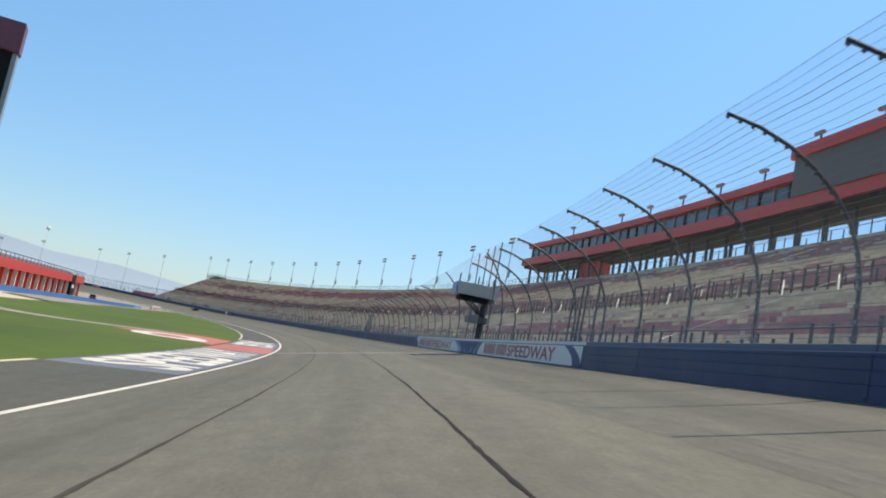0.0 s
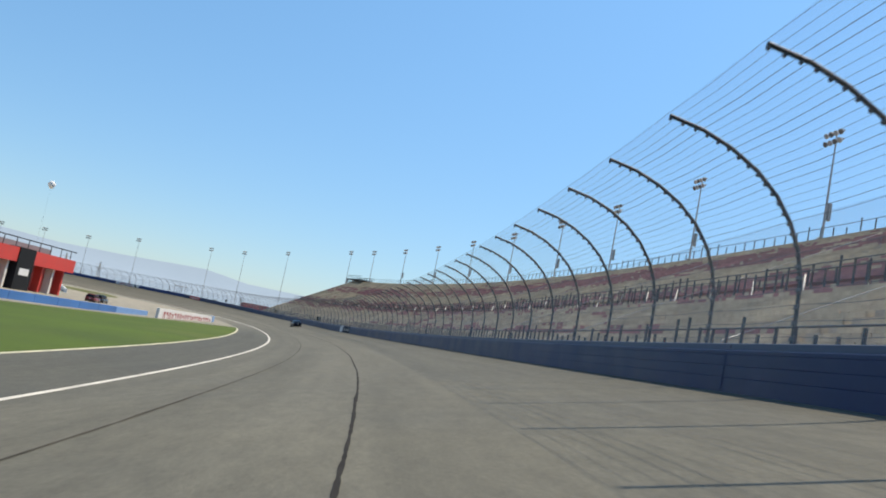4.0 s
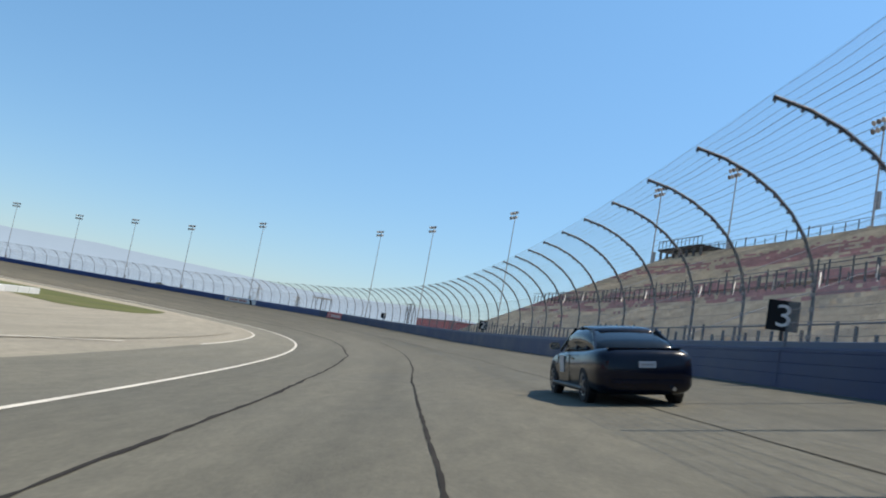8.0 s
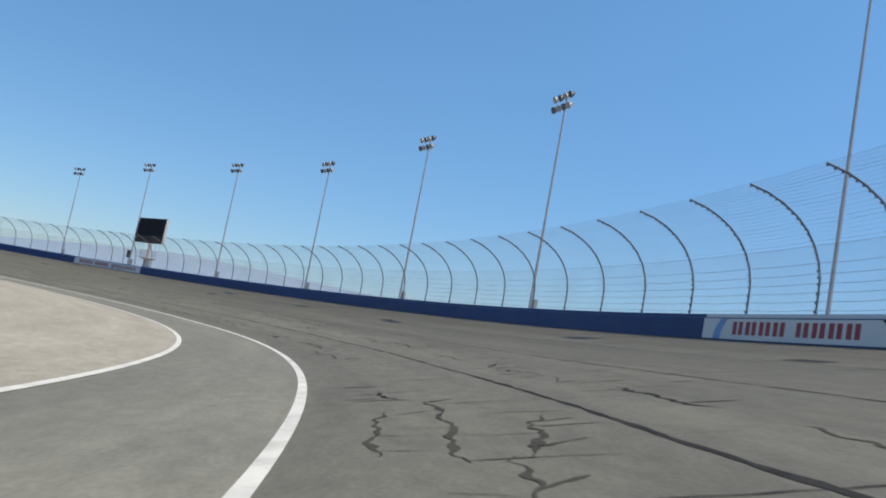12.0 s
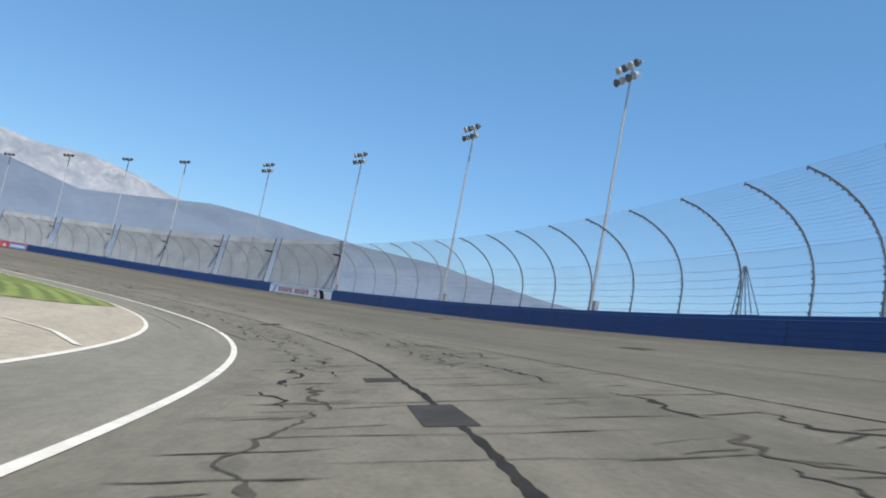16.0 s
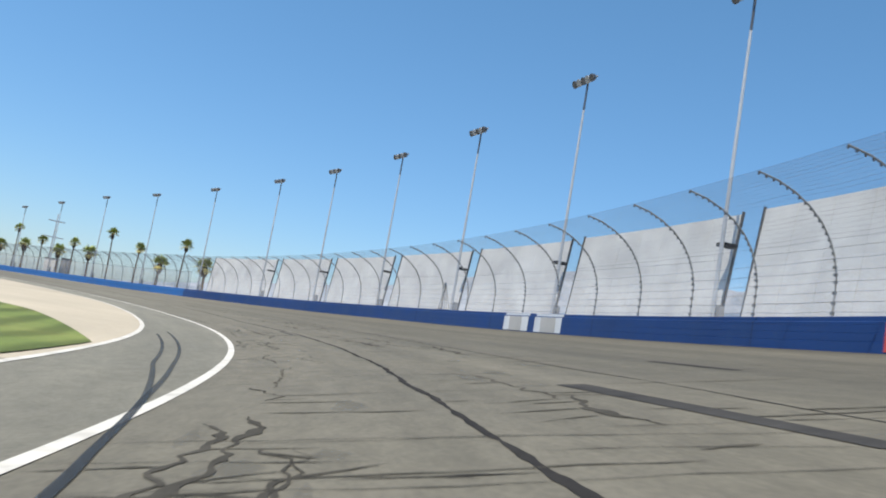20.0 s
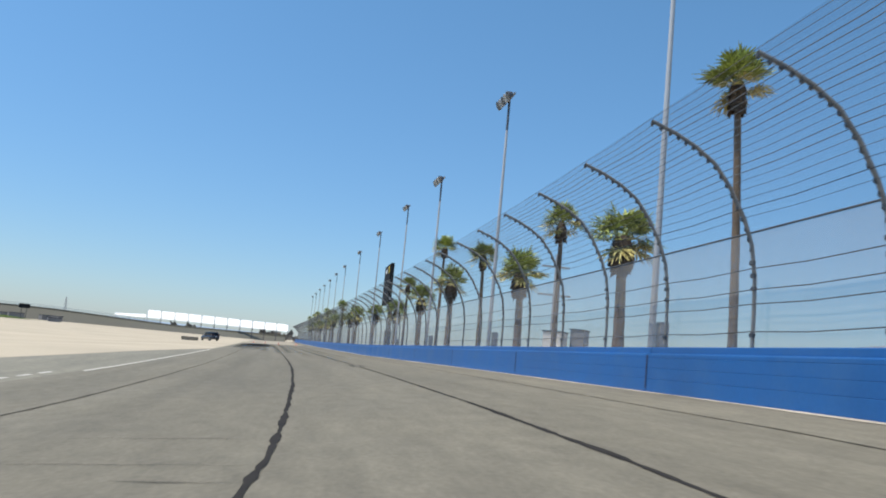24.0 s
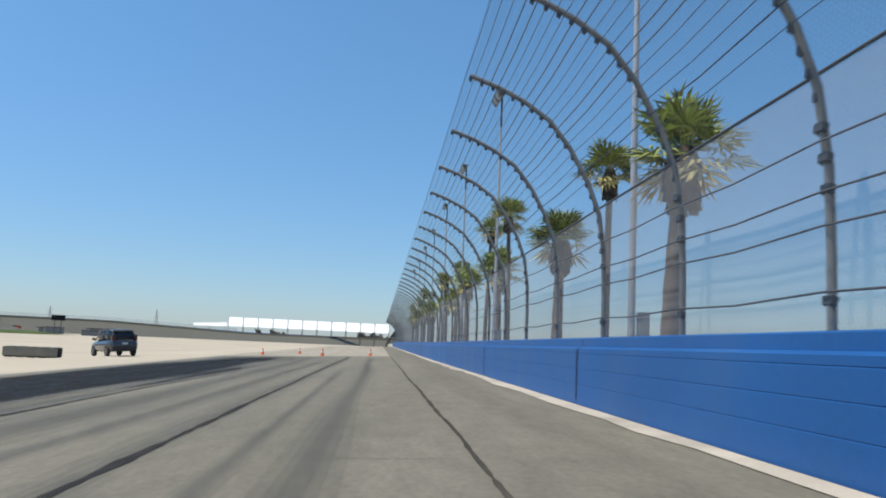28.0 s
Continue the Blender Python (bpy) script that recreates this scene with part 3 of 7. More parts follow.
seam(1262, 1690, table((1262, 12.2), (1300, 10.62), (1340, 10.55), (1690, 10.6)), 0.07, 7)
seam(1262, 1690, table((1262, 7.6), (1300, 6.5), (1340, 6.65), (1392, 6.72), (1690, 6.8)), 0.065, 8)
seam(1262, 1690, table((1262, 16.4), (1310, 15.4), (1690, 15.4)), 0.05, 9, OLDTAR)
seam(1262, 1690, table((1262, 4.0), (1303, 2.7), (1340, 2.88), (1392, 2.86), (1446, 2.97), (1690, 3.0)), 0.045, 10, OLDTAR)
sheet("wall_foot", 1235, 1690, 0.05, lambda s: float(np.interp(s, (1235, 1300, 1400, 1690), (0.1, 0.3, 0.42, 0.5))) + wobble(40, 0.18, 3.0)(s), KERBDIRT, 2.0, 1, 0.012, "pale sandy strip along the foot of the wall", "road edge")


def crack(rnd, s, o, ds, do, half):
    """One tar-filled crack that wanders from (s, o) by (ds, do)."""
    n = max(6, int(math.hypot(ds, do) / 0.22))
    pts = []
    j = rnd.uniform(0, 90)
    for i in range(n + 1):
        t = i / n
        q = t * math.hypot(ds, do)
        w = 0.30 * noise.noise(Vector((q * 0.33, j, 0))) + 0.09 * noise.noise(Vector((q * 1.1, j, 4))) + 0.04 * noise.noise(Vector((q * 4.3, j, 7)))
        pts.append((s + ds * t + w * (abs(do) > abs(ds)), o + do * t + w * (abs(ds) >= abs(do))))
    rows = []
    for i, (a, b) in enumerate(pts):
        t = i / n
        h = half * (0.3 + 1.1 * abs(noise.noise(Vector((t * math.hypot(ds, do) * 1.9, j, 8))))) * min(1, 4 * t + 0.1, 4 * (1 - t) + 0.1)
        rows.append([on_floor(a + (h if abs(do) > abs(ds) else 0), b - (0 if abs(do) > abs(ds) else h), 0.009), on_floor(a - (h if abs(do) > abs(ds) else 0), b + (0 if abs(do) > abs(ds) else h), 0.009)])
    return rows


rnd = random.Random(11)


def vein(s, o, ds, do, half, wander=0.3):
    """A tar-filled crack that meanders from (s, o) by (ds, do), swelling and thinning on its way."""
    ln = math.hypot(ds, do)
    n = max(5, int(ln / 0.2))
    j = rnd.uniform(0, 90)
    ts, to = ds / ln, do / ln
    pts = []
    for i in range(n + 1):
        q = ln * i / n
        w = wander * noise.noise(Vector((q * 0.45, j, 0))) + 0.4 * wander * noise.noise(Vector((q * 1.6, j, 4))) + 0.13 * wander * noise.noise(Vector((q * 5.0, j, 7)))
        pts.append((s + ts * q - to * w, o + to * q + ts * w))
    rows = []
    for i, (a, b) in enumerate(pts):
        (a0, b0), (a1, b1) = pts[max(i - 1, 0)], pts[min(i + 1, n)]
        d = math.hypot(a1 - a0, b1 - b0)
        q = ln * i / n
        h = half * (0.25 + 0.75 * abs(noise.noise(Vector((q * 0.9, j, 8)))) * 2 + 0.9 * max(0, noise.noise(Vector((q * 2.3, j, 3))) - 0.15) * 2) * min(1, 5 * i / n + 0.12, 5 * (1 - i / n) + 0.12)
        x, y = -(b1 - b0) / d * h, (a1 - a0) / d * h
        rows.append([on_floor(a + x, b + y, 0.009), on_floor(a - x, b - y, 0.009)])
    return rows, pts


def crack_field(s0, s1, thin, shift):
    """Forked cracks along the wheel paths, and thin ones that run across the lanes; dark and worn tar apart."""
    sets = {0: ([], []), 1: ([], [])}

    def add(rows, worn):
        verts, faces = sets[worn]
        n = len(verts)
        for r in rows:
            verts.extend(r)
        faces.extend((n + 2 * i, n + 2 * i + 1, n + 2 * i + 3, n + 2 * i + 2) for i in range(len(rows) - 1))

    for q, often in ((20.75, 0.95), (19.85, 0.55), (21.5, 0.25), (16.3, 0.6), (15.1, 0.7), (14.2, 0.3)):
        s = s0 + rnd.uniform(-3, 2)
        while s < s1:
            ln = rnd.uniform(2.5, 9.0)
            if rnd.random() < often * thin:
                worn = int(rnd.random() < 0.4)
                rows, pts = vein(s, q + shift(s) + rnd.uniform(-0.2, 0.2), ln, rnd.uniform(-0.4, 0.4), rnd.uniform(0.035, 0.085), rnd.uniform(0.3, 0.75))
                add(rows, worn)
                for k in range(rnd.randint(1, 4)):
                    a, b = rnd.choice(pts[1:-1])
                    add(vein(a, b, rnd.uniform(-0.8, 0.8), rnd.choice((-1, 1)) * rnd.uniform(0.4, 1.5), rnd.uniform(0.02, 0.06), 0.25)[0], worn)
            s += ln * rnd.uniform(0.8, 1.5)
    s = s0
    while s < s1:
        s += rnd.uniform(0.25, 0.95) / thin
        o = rnd.choice((22.3, 21.6, 20.9, 20.9, 19.9, 18.3, 17.2, 16.3, 15.3, 14.4)) + shift(s) + rnd.uniform(-0.7, 0.3)
        long = rnd.random() < 0.14
        ln = rnd.uniform(3.0, 6.5) if long else rnd.uniform(0.5, 2.2)
        add(vein(s, o, rnd.uniform(-0.35, 0.35), -ln, rnd.uniform(0.03, 0.05) if long else rnd.uniform(0.025, 0.07), 0.22)[0], int(rnd.random() < 0.5))
    return [mesh("tar_cracks", v, f, m) for (v, f), m in zip(sets.values(), (OLDTAR, FADEDTAR) if s0 > 1100 else (SEAM, OLDTAR))]


CRACKSHIFT = table((660, -3.0), (745, -1.6), (870, 0.1), (1075, -0.1), (1122, -0.3), (1172, -0.9), (1262, -4.3))
for s0 in range(660, 1250, 35):
    thin = float(np.interp(s0, (660, 760, 800, 1040, 1080, 1130, 1200, 1250), (0.2, 0.6, 1.0, 0.95, 0.65, 0.8, 0.5, 0.2)))
    for me, txt in zip(crack_field(s0, s0 + 35, thin, CRACKSHIFT), ("dark tar-filled cracks across the turn's asphalt", "worn grey tar in fine cracks of the asphalt")):
        tagged(new("tar_cracks", me), txt, "tar cracks", kind="stuff")
# thin smears of tar and rubber trodden in round the cracks
SMEAR = sheer_material("tar_smear", (0.045, 0.042, 0.038), 0.12)
verts, faces = [], []
for i in range(330):
    s, o = rnd.uniform(740, 1235), rnd.choice((20.8, 20.2, 19.8, 16.4, 15.4, 14.6))
    o += CRACKSHIFT(s) + rnd.uniform(-0.5, 0.5)
    a, b, n = rnd.uniform(0.2, 1.3), rnd.uniform(0.1, 0.32), len(verts)
    ring = [(s + a * q * math.cos(2 * math.pi * k / 12), o + b * q * math.sin(2 * math.pi * k / 12)) for k in range(12) for q in (rnd.uniform(0.55, 1.25),)]
    verts += [on_floor(x, y, 0.0035 + 0.000015 * i) for x, y in ring]
    faces.append(tuple(range(n, n + 12)))
tagged(new("tar_smears", mesh("tar_smears", verts, faces, SMEAR)), "faint dark smears of tar on the asphalt", "tar smears", kind="stuff")
seam(862, 893, table((862, 20.7), (875, 20.83), (893, 21.2)), 0.03, 21, OLDTAR)
for s, o0, o1 in [(130, 1.5, 6.5), (219, 1.0, 7.2), (268, 1.5, 6.0), (410.7, 1.0, 6.4), (416.9, 0.5, 6.5), (460, 1.2, 7.6), (514.9, 1.5, 6.8), (665.5, 11.5, 17), (816, 16, 22), (1115.5, 8, 22), (1112, 15, 20), (1118, 13, 21), (1299.5, 10.7, 13.6), (1302.0, 10.7, 13.4), (1298.3, 10.7, 12.0), (1338, 3.4, 6), (1446, 3.2, 5.2), (60, 2, 7), (330, 1, 6.5), (1166, 9, 21), (1064, 14, 22), (962, 13, 25), (1013, 12, 22), (1019.6, 17.2, 22.4), (1018.1, 16.2, 18.2), (916.6, 16, 20.2), (1116.9, 18.9, 22), (1118.4, 16.7, 22.1), (1116.8, 14.5, 17.6), (865.4, 18.6, 22.5), (811.5, 17.8, 23)]:
    rows = crack(rnd, s, o0, 0.3, o1 - o0, 0.02)
    tagged(new("cross_line", ribbon("cross_line", rows, SEAM)), "thin dark line across the paving", "road joint", kind="structure")
PATCH = mat("asphalt_patch", (0.048, 0.046, 0.043), 0.95, vary=0.3, scale=1.5, spec=0.05)
RUBBER = sheer_material("rubber_mark", (0.030, 0.029, 0.027), 0.55)
PALEPATCH = mat("pale_patch", (0.105, 0.095, 0.071), 0.9, vary=0.2, scale=1.5)
for s, o, ds, do, m in [(1078.5, 13.4, 4.5, 0.3, PATCH), (840.7, 6.9, 2.2, 0.8, PATCH), (869.8, 7.0, 2.6, 0.8, PATCH), (898.4, 6.1, 2.4, 0.7, PATCH), (979, 18.3, 2.2, 1.4, PATCH), (921.4, 18.45, 3.2, 0.72, PATCH), (929.6, 18.8, 1.4, 0.8, PATCH), (983.8, 3.6, 2.4, 0.8, PATCH), (944, 6.9, 2.4, 0.8, PATCH), (1166.1, 17.2, 5.6, 0.42, PALEPATCH), (1341.5, 6.66, 3.8, 0.6, PALEPATCH), (790, 6.5, 2.2, 0.7, PATCH), (735, 6.0, 2.2, 0.7, PATCH), (1132, 9.8, 5.0, 0.3, PATCH)]:
    tagged(sheet("asphalt_patch", s - ds / 2, s + ds / 2, o - do / 2, o + do / 2, m, 0.8, 1, 0.011), "repaired patch in the race asphalt", "road patch")
for s0, s1, o in ((1339.6, 1343.4, 6.35), (1339.6, 1343.4, 6.98), (1163.4, 1168.8, 17.44)):
    sheet("patch_edge", s0, s1, o - 0.05, o + 0.05, SEAM, 0.8, 1, 0.013, "dark tar edge of a repaired patch", "tar seam")
# tyre marks that cross the white line into the apron
for seed, pts in ((1, ((958, 22.0), (967.6, 22.56), (970.5, 22.77), (981.4, 23.5), (1002.7, 24.2))), (2, ((968, 25.2), (974.6, 25.47), (990.5, 25.86), (1004, 26.0)))):
    run = table(*pts)
    sheet("tyre_mark", pts[0][0], pts[-1][0], lambda s: run(s) - 0.05, lambda s: run(s) + 0.05, RUBBER, 1.5, 1, 0.017, "dark curved tyre mark left on the asphalt", "tyre mark")
# a forked tyre mark that runs off the banking
for k, far in ((0.0, 24.3), (0.5, 25.0)):
    seam_o = table((1112, 20.8), (1116, 21.25), (1118.6, 21.6), (1124.4, 22.2), (1134, 22.9 + k), (1160, far))
    sheet("tyre_mark", 1112, 1160 - 8 * k, lambda s: seam_o(s) - 0.06, lambda s: seam_o(s) + 0.06, RUBBER, 1.5, 1, 0.016 + 0.004 * k, "dark curved tyre mark left on the asphalt", "tyre mark")
sheet("tar_band", 1116.6, 1126, table((1116.6, 14.35), (1126, 14.62)), table((1116.6, 14.72), (1126, 15.2)), PATCH, 1.0, 1, 0.010, "broad dark strip of tar beside a seam", "road patch")

# thin rubber laid down in the lanes of the straight
FILM = sheer_material("rubber_film", (0.055, 0.052, 0.046), 0.09)
LANES = [(4.75, 0.25, 1370, 1510), (5.7, 0.15, 1360, 1480), (6.7, 0.32, 1350, 1515), (8.1, 0.3, 1375, 1500), (9.4, 0.55, 1390, 1512), (10.9, 0.35, 1385, 1495), (12.4, 0.5, 1400, 1490), (13.7, 0.75, 1408, 1505), (15.0, 0.8, 1412, 1510), (16.3, 0.8, 1420, 1505), (17.3, 0.6, 1425, 1500), (15.3, 1.9, 1438, 1513), (12.6, 1.8, 1445, 1514), (14.2, 2.6, 1452, 1516)]
for i, (o, w, s0, s1) in enumerate(LANES):
    for j, grow in enumerate((1.0, 0.6, 0.3)):
        sheet("rubber_film", s0 + 4 * j, s1 - 5 * j, lambda s: o - 1.3 * w * grow * (1 + 0.25 * math.sin(0.21 * s + i)) + 0.12 * math.sin(0.05 * s + 2 * i), lambda s: o + 1.3 * w * grow * (1 + 0.25 * math.sin(0.17 * s + 3 * i)) + 0.12 * math.sin(0.05 * s + 2 * i), FILM, 3.0, 1, 0.005 + 0.0015 * j + 0.0002 * i, "thin dark rubber film along a lane of the straight", "tyre mark")

# paint at the start line
PAINTBLUE = mat("ground_paint_blue", (0.10, 0.112, 0.145), 0.75, vary=0.15, scale=0.8, stain=(0.2, 0.2, 0.2))
PAINTRED = mat("ground_paint_red", (0.36, 0.09, 0.065), 0.75, vary=0.15, scale=0.8, stain=(0.32, 0.2, 0.15))
sheet("start_paint_blue", 141, 181, lambda s: width(s) + 0.3, lambda s: apron_width(s) - 0.2, PAINTBLUE, 3.0, 2, 0.010, "faded blue paint on the apron before the start line", "road paint")
sheet("start_paint_red", 181.2, 200, lambda s: width(s) + 0.3, lambda s: apron_width(s) - 0.2, PAINTRED, 3.0, 2, 0.010, "faded red paint on the apron at the start line", "road paint")
sheet("exit_paint_blue", 200.2, 232, lambda s: width(s) + 0.3, lambda s: apron_width(s) - 0.2, PAINTBLUE, 3.0, 2, 0.010, "faded blue paint on the apron after the start line", "road paint")
sheet("path_paint_red", 190, 214, lambda s: apron_width(s) + 0.15, table((190, 24), (200, 34), (214, 27)), PAINTRED, 2.0, 3, 0.022, "faded red paint where the path meets the apron", "road paint")
line = tagged(new("start_line"), "start line of white and dark checks across the track", "start line", kind="structure")
for i in range(34):
    for j in range(2):
        o = 0.5 + 0.5 * i
        rows = [[on_floor(q, o, 0.012), on_floor(q, o + 0.5, 0.012)] for q in (186 + 0.45 * j, 186.45 + 0.45 * j)]
        part_of("check", ribbon("check", rows, LINE if (i + j) % 2 else PAINTBLUE), line)
ring_rows = [[on_floor(196 + r * 1.9 * math.cos(a), 27.6 + r * math.sin(a), 0.03) for r in (1.9, 3.6)] for a in np.linspace(0, 2 * math.pi, 33)]
tagged(new("painted_ring", ribbon("painted_ring", ring_rows, LINE)), "white ring painted on the ground beside the start line", "road paint", kind="structure")


def letters(text, size, bold=0.0):
    """The outline of a word as a flat mesh, from the built-in font: vertices, faces and width."""
    c = bpy.data.curves.new("word", "FONT")
    c.body, c.size, c.offset = text, size, bold
    ob = bpy.data.objects.new("word", c)
    scene.collection.objects.link(ob)
    me = bpy.data.meshes.new_from_object(ob.evaluated_get(bpy.context.evaluated_depsgraph_get()))
    v, f = [x.co.copy() for x in me.vertices], [tuple(p.vertices) for p in me.polygons]
    bpy.data.objects.remove(ob)
    bpy.data.meshes.remove(me)
    return v, f, max(p.x for p in v)


def wall_word(text, s_left, s_right, h0, h1, material, o=0.035, parent=None):
    v, f, w = letters(text, 1.0, 0.022)
    top = max(p.y for p in v)
    pts = [on_wall(s_left + (s_right - s_left) * p.x / w, o, h0 + (h1 - h0) * p.y / top) for p in v]
    part_of("lettering", mesh("lettering", pts, f, material), parent)


def floor_word(text, s0, s1, o_foot, o_top, material):
    v, f, w = letters(text, 1.0, 0.03)
    top = max(p.y for p in v)
    pts = [on_floor(s0 + (s1 - s0) * p.x / w, o_foot + (o_top - o_foot) * p.y / top, 0.02) for p in v]
    tagged(new("painted_word", mesh("painted_word", pts, f, material)), "huge white word painted on the faded blue apron", "road paint", kind="structure")


floor_word("SPEEDWAY", 143.5, 179, 18.0, 22.3, LINE)
floor_word("SPEEDWAY", 203, 230, 18.0, 22.2, LINE)

# ---- the outer wall ----
wall = tagged(new("outer_wall"), "blue steel and foam safety barrier along the outside of the track", "wall", kind="structure")
HW = 1.36
PROFILE = [(0.0, -0.05), (0.0, 0.39), (-0.008, 0.40), (0.0, 0.41), (0.0, 0.71), (-0.008, 0.72), (0.0, 0.73), (0.0, 1.02), (-0.008, 1.03), (0.0, 1.04), (0.0, 1.13), (-0.05, 1.16), (-0.12, 1.17), (-0.12, 1.34), (-0.15, HW), (-0.85, HW), (-0.9, HW - 0.03), (-0.9, -1.5)]
for s in np.arange(-60, 1690, 15.45):
    rows = [[on_wall(q, o, h) for o, h in PROFILE] for q in stations(s + 0.02, s + 15.43, 3.0)]
    # one blue wall: shaded colour on the front straight, sunlit colour on the back
    me = ribbon("wall_section", rows, SHADEDWALL if s < 690 else BLUE if s < 1255 else SUNLITBLUE)
    if s < 690:  # the paler cap rail
        me.materials.append(WALLCAP)
        k = len(PROFILE) - 1
        me.polygons.foreach_set("material_index", [1 if f % k in (k - 6, k - 5, k - 4) else 0 for f in range(len(me.polygons))])
    part_of("wall_section", me, wall)
    part_of("strap", ribbon("strap", [[on_wall(q, o, h) for o, h in ((0.0, 0.1), (0.012, 0.12), (0.012, 1.1), (0.0, 1.12))] for q in (s - 0.06, s + 0.06)], STRAP), wall)


def wall_banner(s0, s1, base, label):
    """A painted stretch of the wall, with its lettering as parts."""
    rows = [[on_wall(q, 0.02, h) for h in (0.06, 1.1)] for q in stations(s0, s1, 1.5)]
    top = [[on_wall(q, o, h) for o, h in ((-0.10, 1.175), (-0.10, 1.335))] for q in stations(s0, s1, 1.5)]
    b = tagged(new("wall_banner"), label, "banner")
    part_of("painted_field", ribbon("painted_field", rows, base), b)
    part_of("painted_cap", ribbon("painted_cap", top, base), b)
    return b


def swoosh(b, s0, s1, lift, material, lift1=None, out=0.03):
    """A slanting stripe on a banner; its two edges may lean differently."""
    lift1 = lift if lift1 is None else lift1
    rows = [[on_wall(s0 + lift * t * t, out, 0.06 + 1.03 * t), on_wall(s1 + lift1 * t * t, out, 0.06 + 1.03 * t)] for t in np.linspace(0, 1, 9)]
    part_of("stripe", ribbon("stripe", rows, material), b)


def glyph_bars(b, s_far, count, wide, gap, h0, h1, material):
    """Pairs of plain upright bars that stand in for a word, laid out from s_far back against the traffic."""
    for k in range(count):
        c, t = s_far - k * (wide + gap), 0.4 * wide
        for x in (c, c - wide + t):
            part_of("letter_bar", ribbon("letter_bar", [[on_wall(x, 0.03, h), on_wall(x - t, 0.03, h)] for h in (h0, h1)], material), b)


WORDRED = mat("banner_red", (0.30, 0.028, 0.035), 0.5, vary=0.1, scale=1.5)
LIGHTBLUE = mat("banner_light_blue", (0.16, 0.30, 0.55), 0.5, vary=0.1, scale=1.5)
BANNERRED = mat("banner_field_red", (0.55, 0.06, 0.05), 0.5, vary=0.1, scale=1.0)
b = wall_banner(149, 219, WALLWHITE, "white painted wall with red lettering and blue swooshes")
for s_far in (216, 176.8):
    glyph_bars(b, s_far - 0.2, 4, 0.95, 0.2, 0.2, 1.02, WORDRED)
    glyph_bars(b, s_far - 5.2, 4, 0.75, 0.2, 0.2, 1.02, WORDRED)
    wall_word("SPEEDWAY", s_far - 9.2, s_far - 22.5, 0.22, 1.0, WORDRED, parent=b)
for s0, s1 in ((149, 150.5), (216.8, 219)):
    swoosh(b, s0, s1, 2.0, BLUE)
swoosh(b, 179.4, 189.3, -1.8, BLUE, 2.8)
for s0, s1, lift in ((187.4, 189.2, 2.8), (180.8, 182.4, -2.0)):
    swoosh(b, s0, s1, lift, LIGHTBLUE, out=0.037)
for s, lift in ((187.25, 2.8), (185.5, 2.5), (182.45, -1.5), (180.65, -2.1)):
    swoosh(b, s, s + 0.14, lift, WALLWHITE, out=0.044)
for r0, r1 in ((0.2, 0.3), (0.42, 0.5)):
    ring_rows = [[on_wall(183.8 + r * math.cos(a), 0.044, 0.58 + 0.95 * r * math.sin(a)) for r in (r0, r1)] for a in np.linspace(0, 2 * math.pi, 25)]
    part_of("plain_mark", ribbon("plain_mark", ring_rows, LIGHTBLUE), b)
for s0, s1 in ((878, 899.3), (736, 753), (1019.6, 1038.3)):
    b = wall_banner(s0, s1, WALLWHITE, "white painted wall panel with red lettering")
    if s0 == 878:
        for i in range(2):
            glyph_bars(b, 897.6 - 5.0 * i, 4, 0.85, 0.25, 0.3, 0.95, WORDRED)
        wall_word("SPEEDWAY", 887.4, 879.2, 0.3, 0.95, WORDRED, parent=b)
    else:
        glyph_bars(b, s1 - 2.7, 4, 0.85, 0.25, 0.3, 0.95, WORDRED)
        glyph_bars(b, s1 - 7.7, 4, 0.85, 0.25, 0.3, 0.95, WORDRED)
        if s0 > 1000:
            wall_word("2", s0 + 5.4, s0 + 4.0, 0.25, 1.0, WORDRED, parent=b)
        swoosh(b, s0 + 2.0, s0 + 3.2, 0.8, DARK)
        swoosh(b, s1 - 1.6, s1 - 1.0, -0.6, LIGHTBLUE)
b = wall_banner(1118.2, 1137.2, BANNERRED, "red painted wall panel with a white welcome word")
wall_word("BIENVENIDOS", 1136.7, 1126.8, 0.25, 0.95, WALLWHITE, parent=b)
wall_word("a", 1126.0, 1124.8, 0.25, 0.85, WALLWHITE, parent=b)
part_of("plain_mark", ribbon("plain_mark", [[on_wall(1123.8, 0.03, h), on_wall(1118.5, 0.03, h)] for h in (0.1, 1.08)], LIGHTBLUE), b)
part_of("plain_mark", ribbon("plain_mark", [[on_wall(1123.4, 0.04, h), on_wall(1119.0, 0.04, h)] for h in (0.4, 0.8)], WALLWHITE), b)
b = wall_banner(683, 692.3, BANNERRED, "red painted wall panel with a plain white mark")
ring_rows = [[on_wall(691.2 + r * math.cos(a), 0.035, 0.58 + 0.62 * r * math.sin(a)) for r in (0.5, 0.65)] for a in np.linspace(0, 2 * math.pi, 25)]
part_of("plain_mark", ribbon("plain_mark", ring_rows, WALLWHITE), b)
glyph_bars(b, 689.9, 6, 0.85, 0.22, 0.3, 0.88, WALLWHITE)
b = wall_banner(487.6, 491.5, WALLWHITE, "white and grey panel painted on the wall")
b = wall_banner(478, 486.6, DARK, "dark wall panel with pale plain lettering bars")
glyph_bars(b, 485.8, 7, 0.75, 0.3, 0.38, 0.85, CONCRETE)
gate = wall_banner(1164.6, 1168.6, WALLWHITE, "white framed gate panel set in the blue wall")
swoosh(gate, 1165.4, 1167.6, 0.1, CONCRETE)
gate = wall_banner(1169.6, 1173.6, WALLWHITE, "white framed gate panel set in the blue wall")
swoosh(gate, 1170.6, 1172.6, 0.1, CONCRETE)

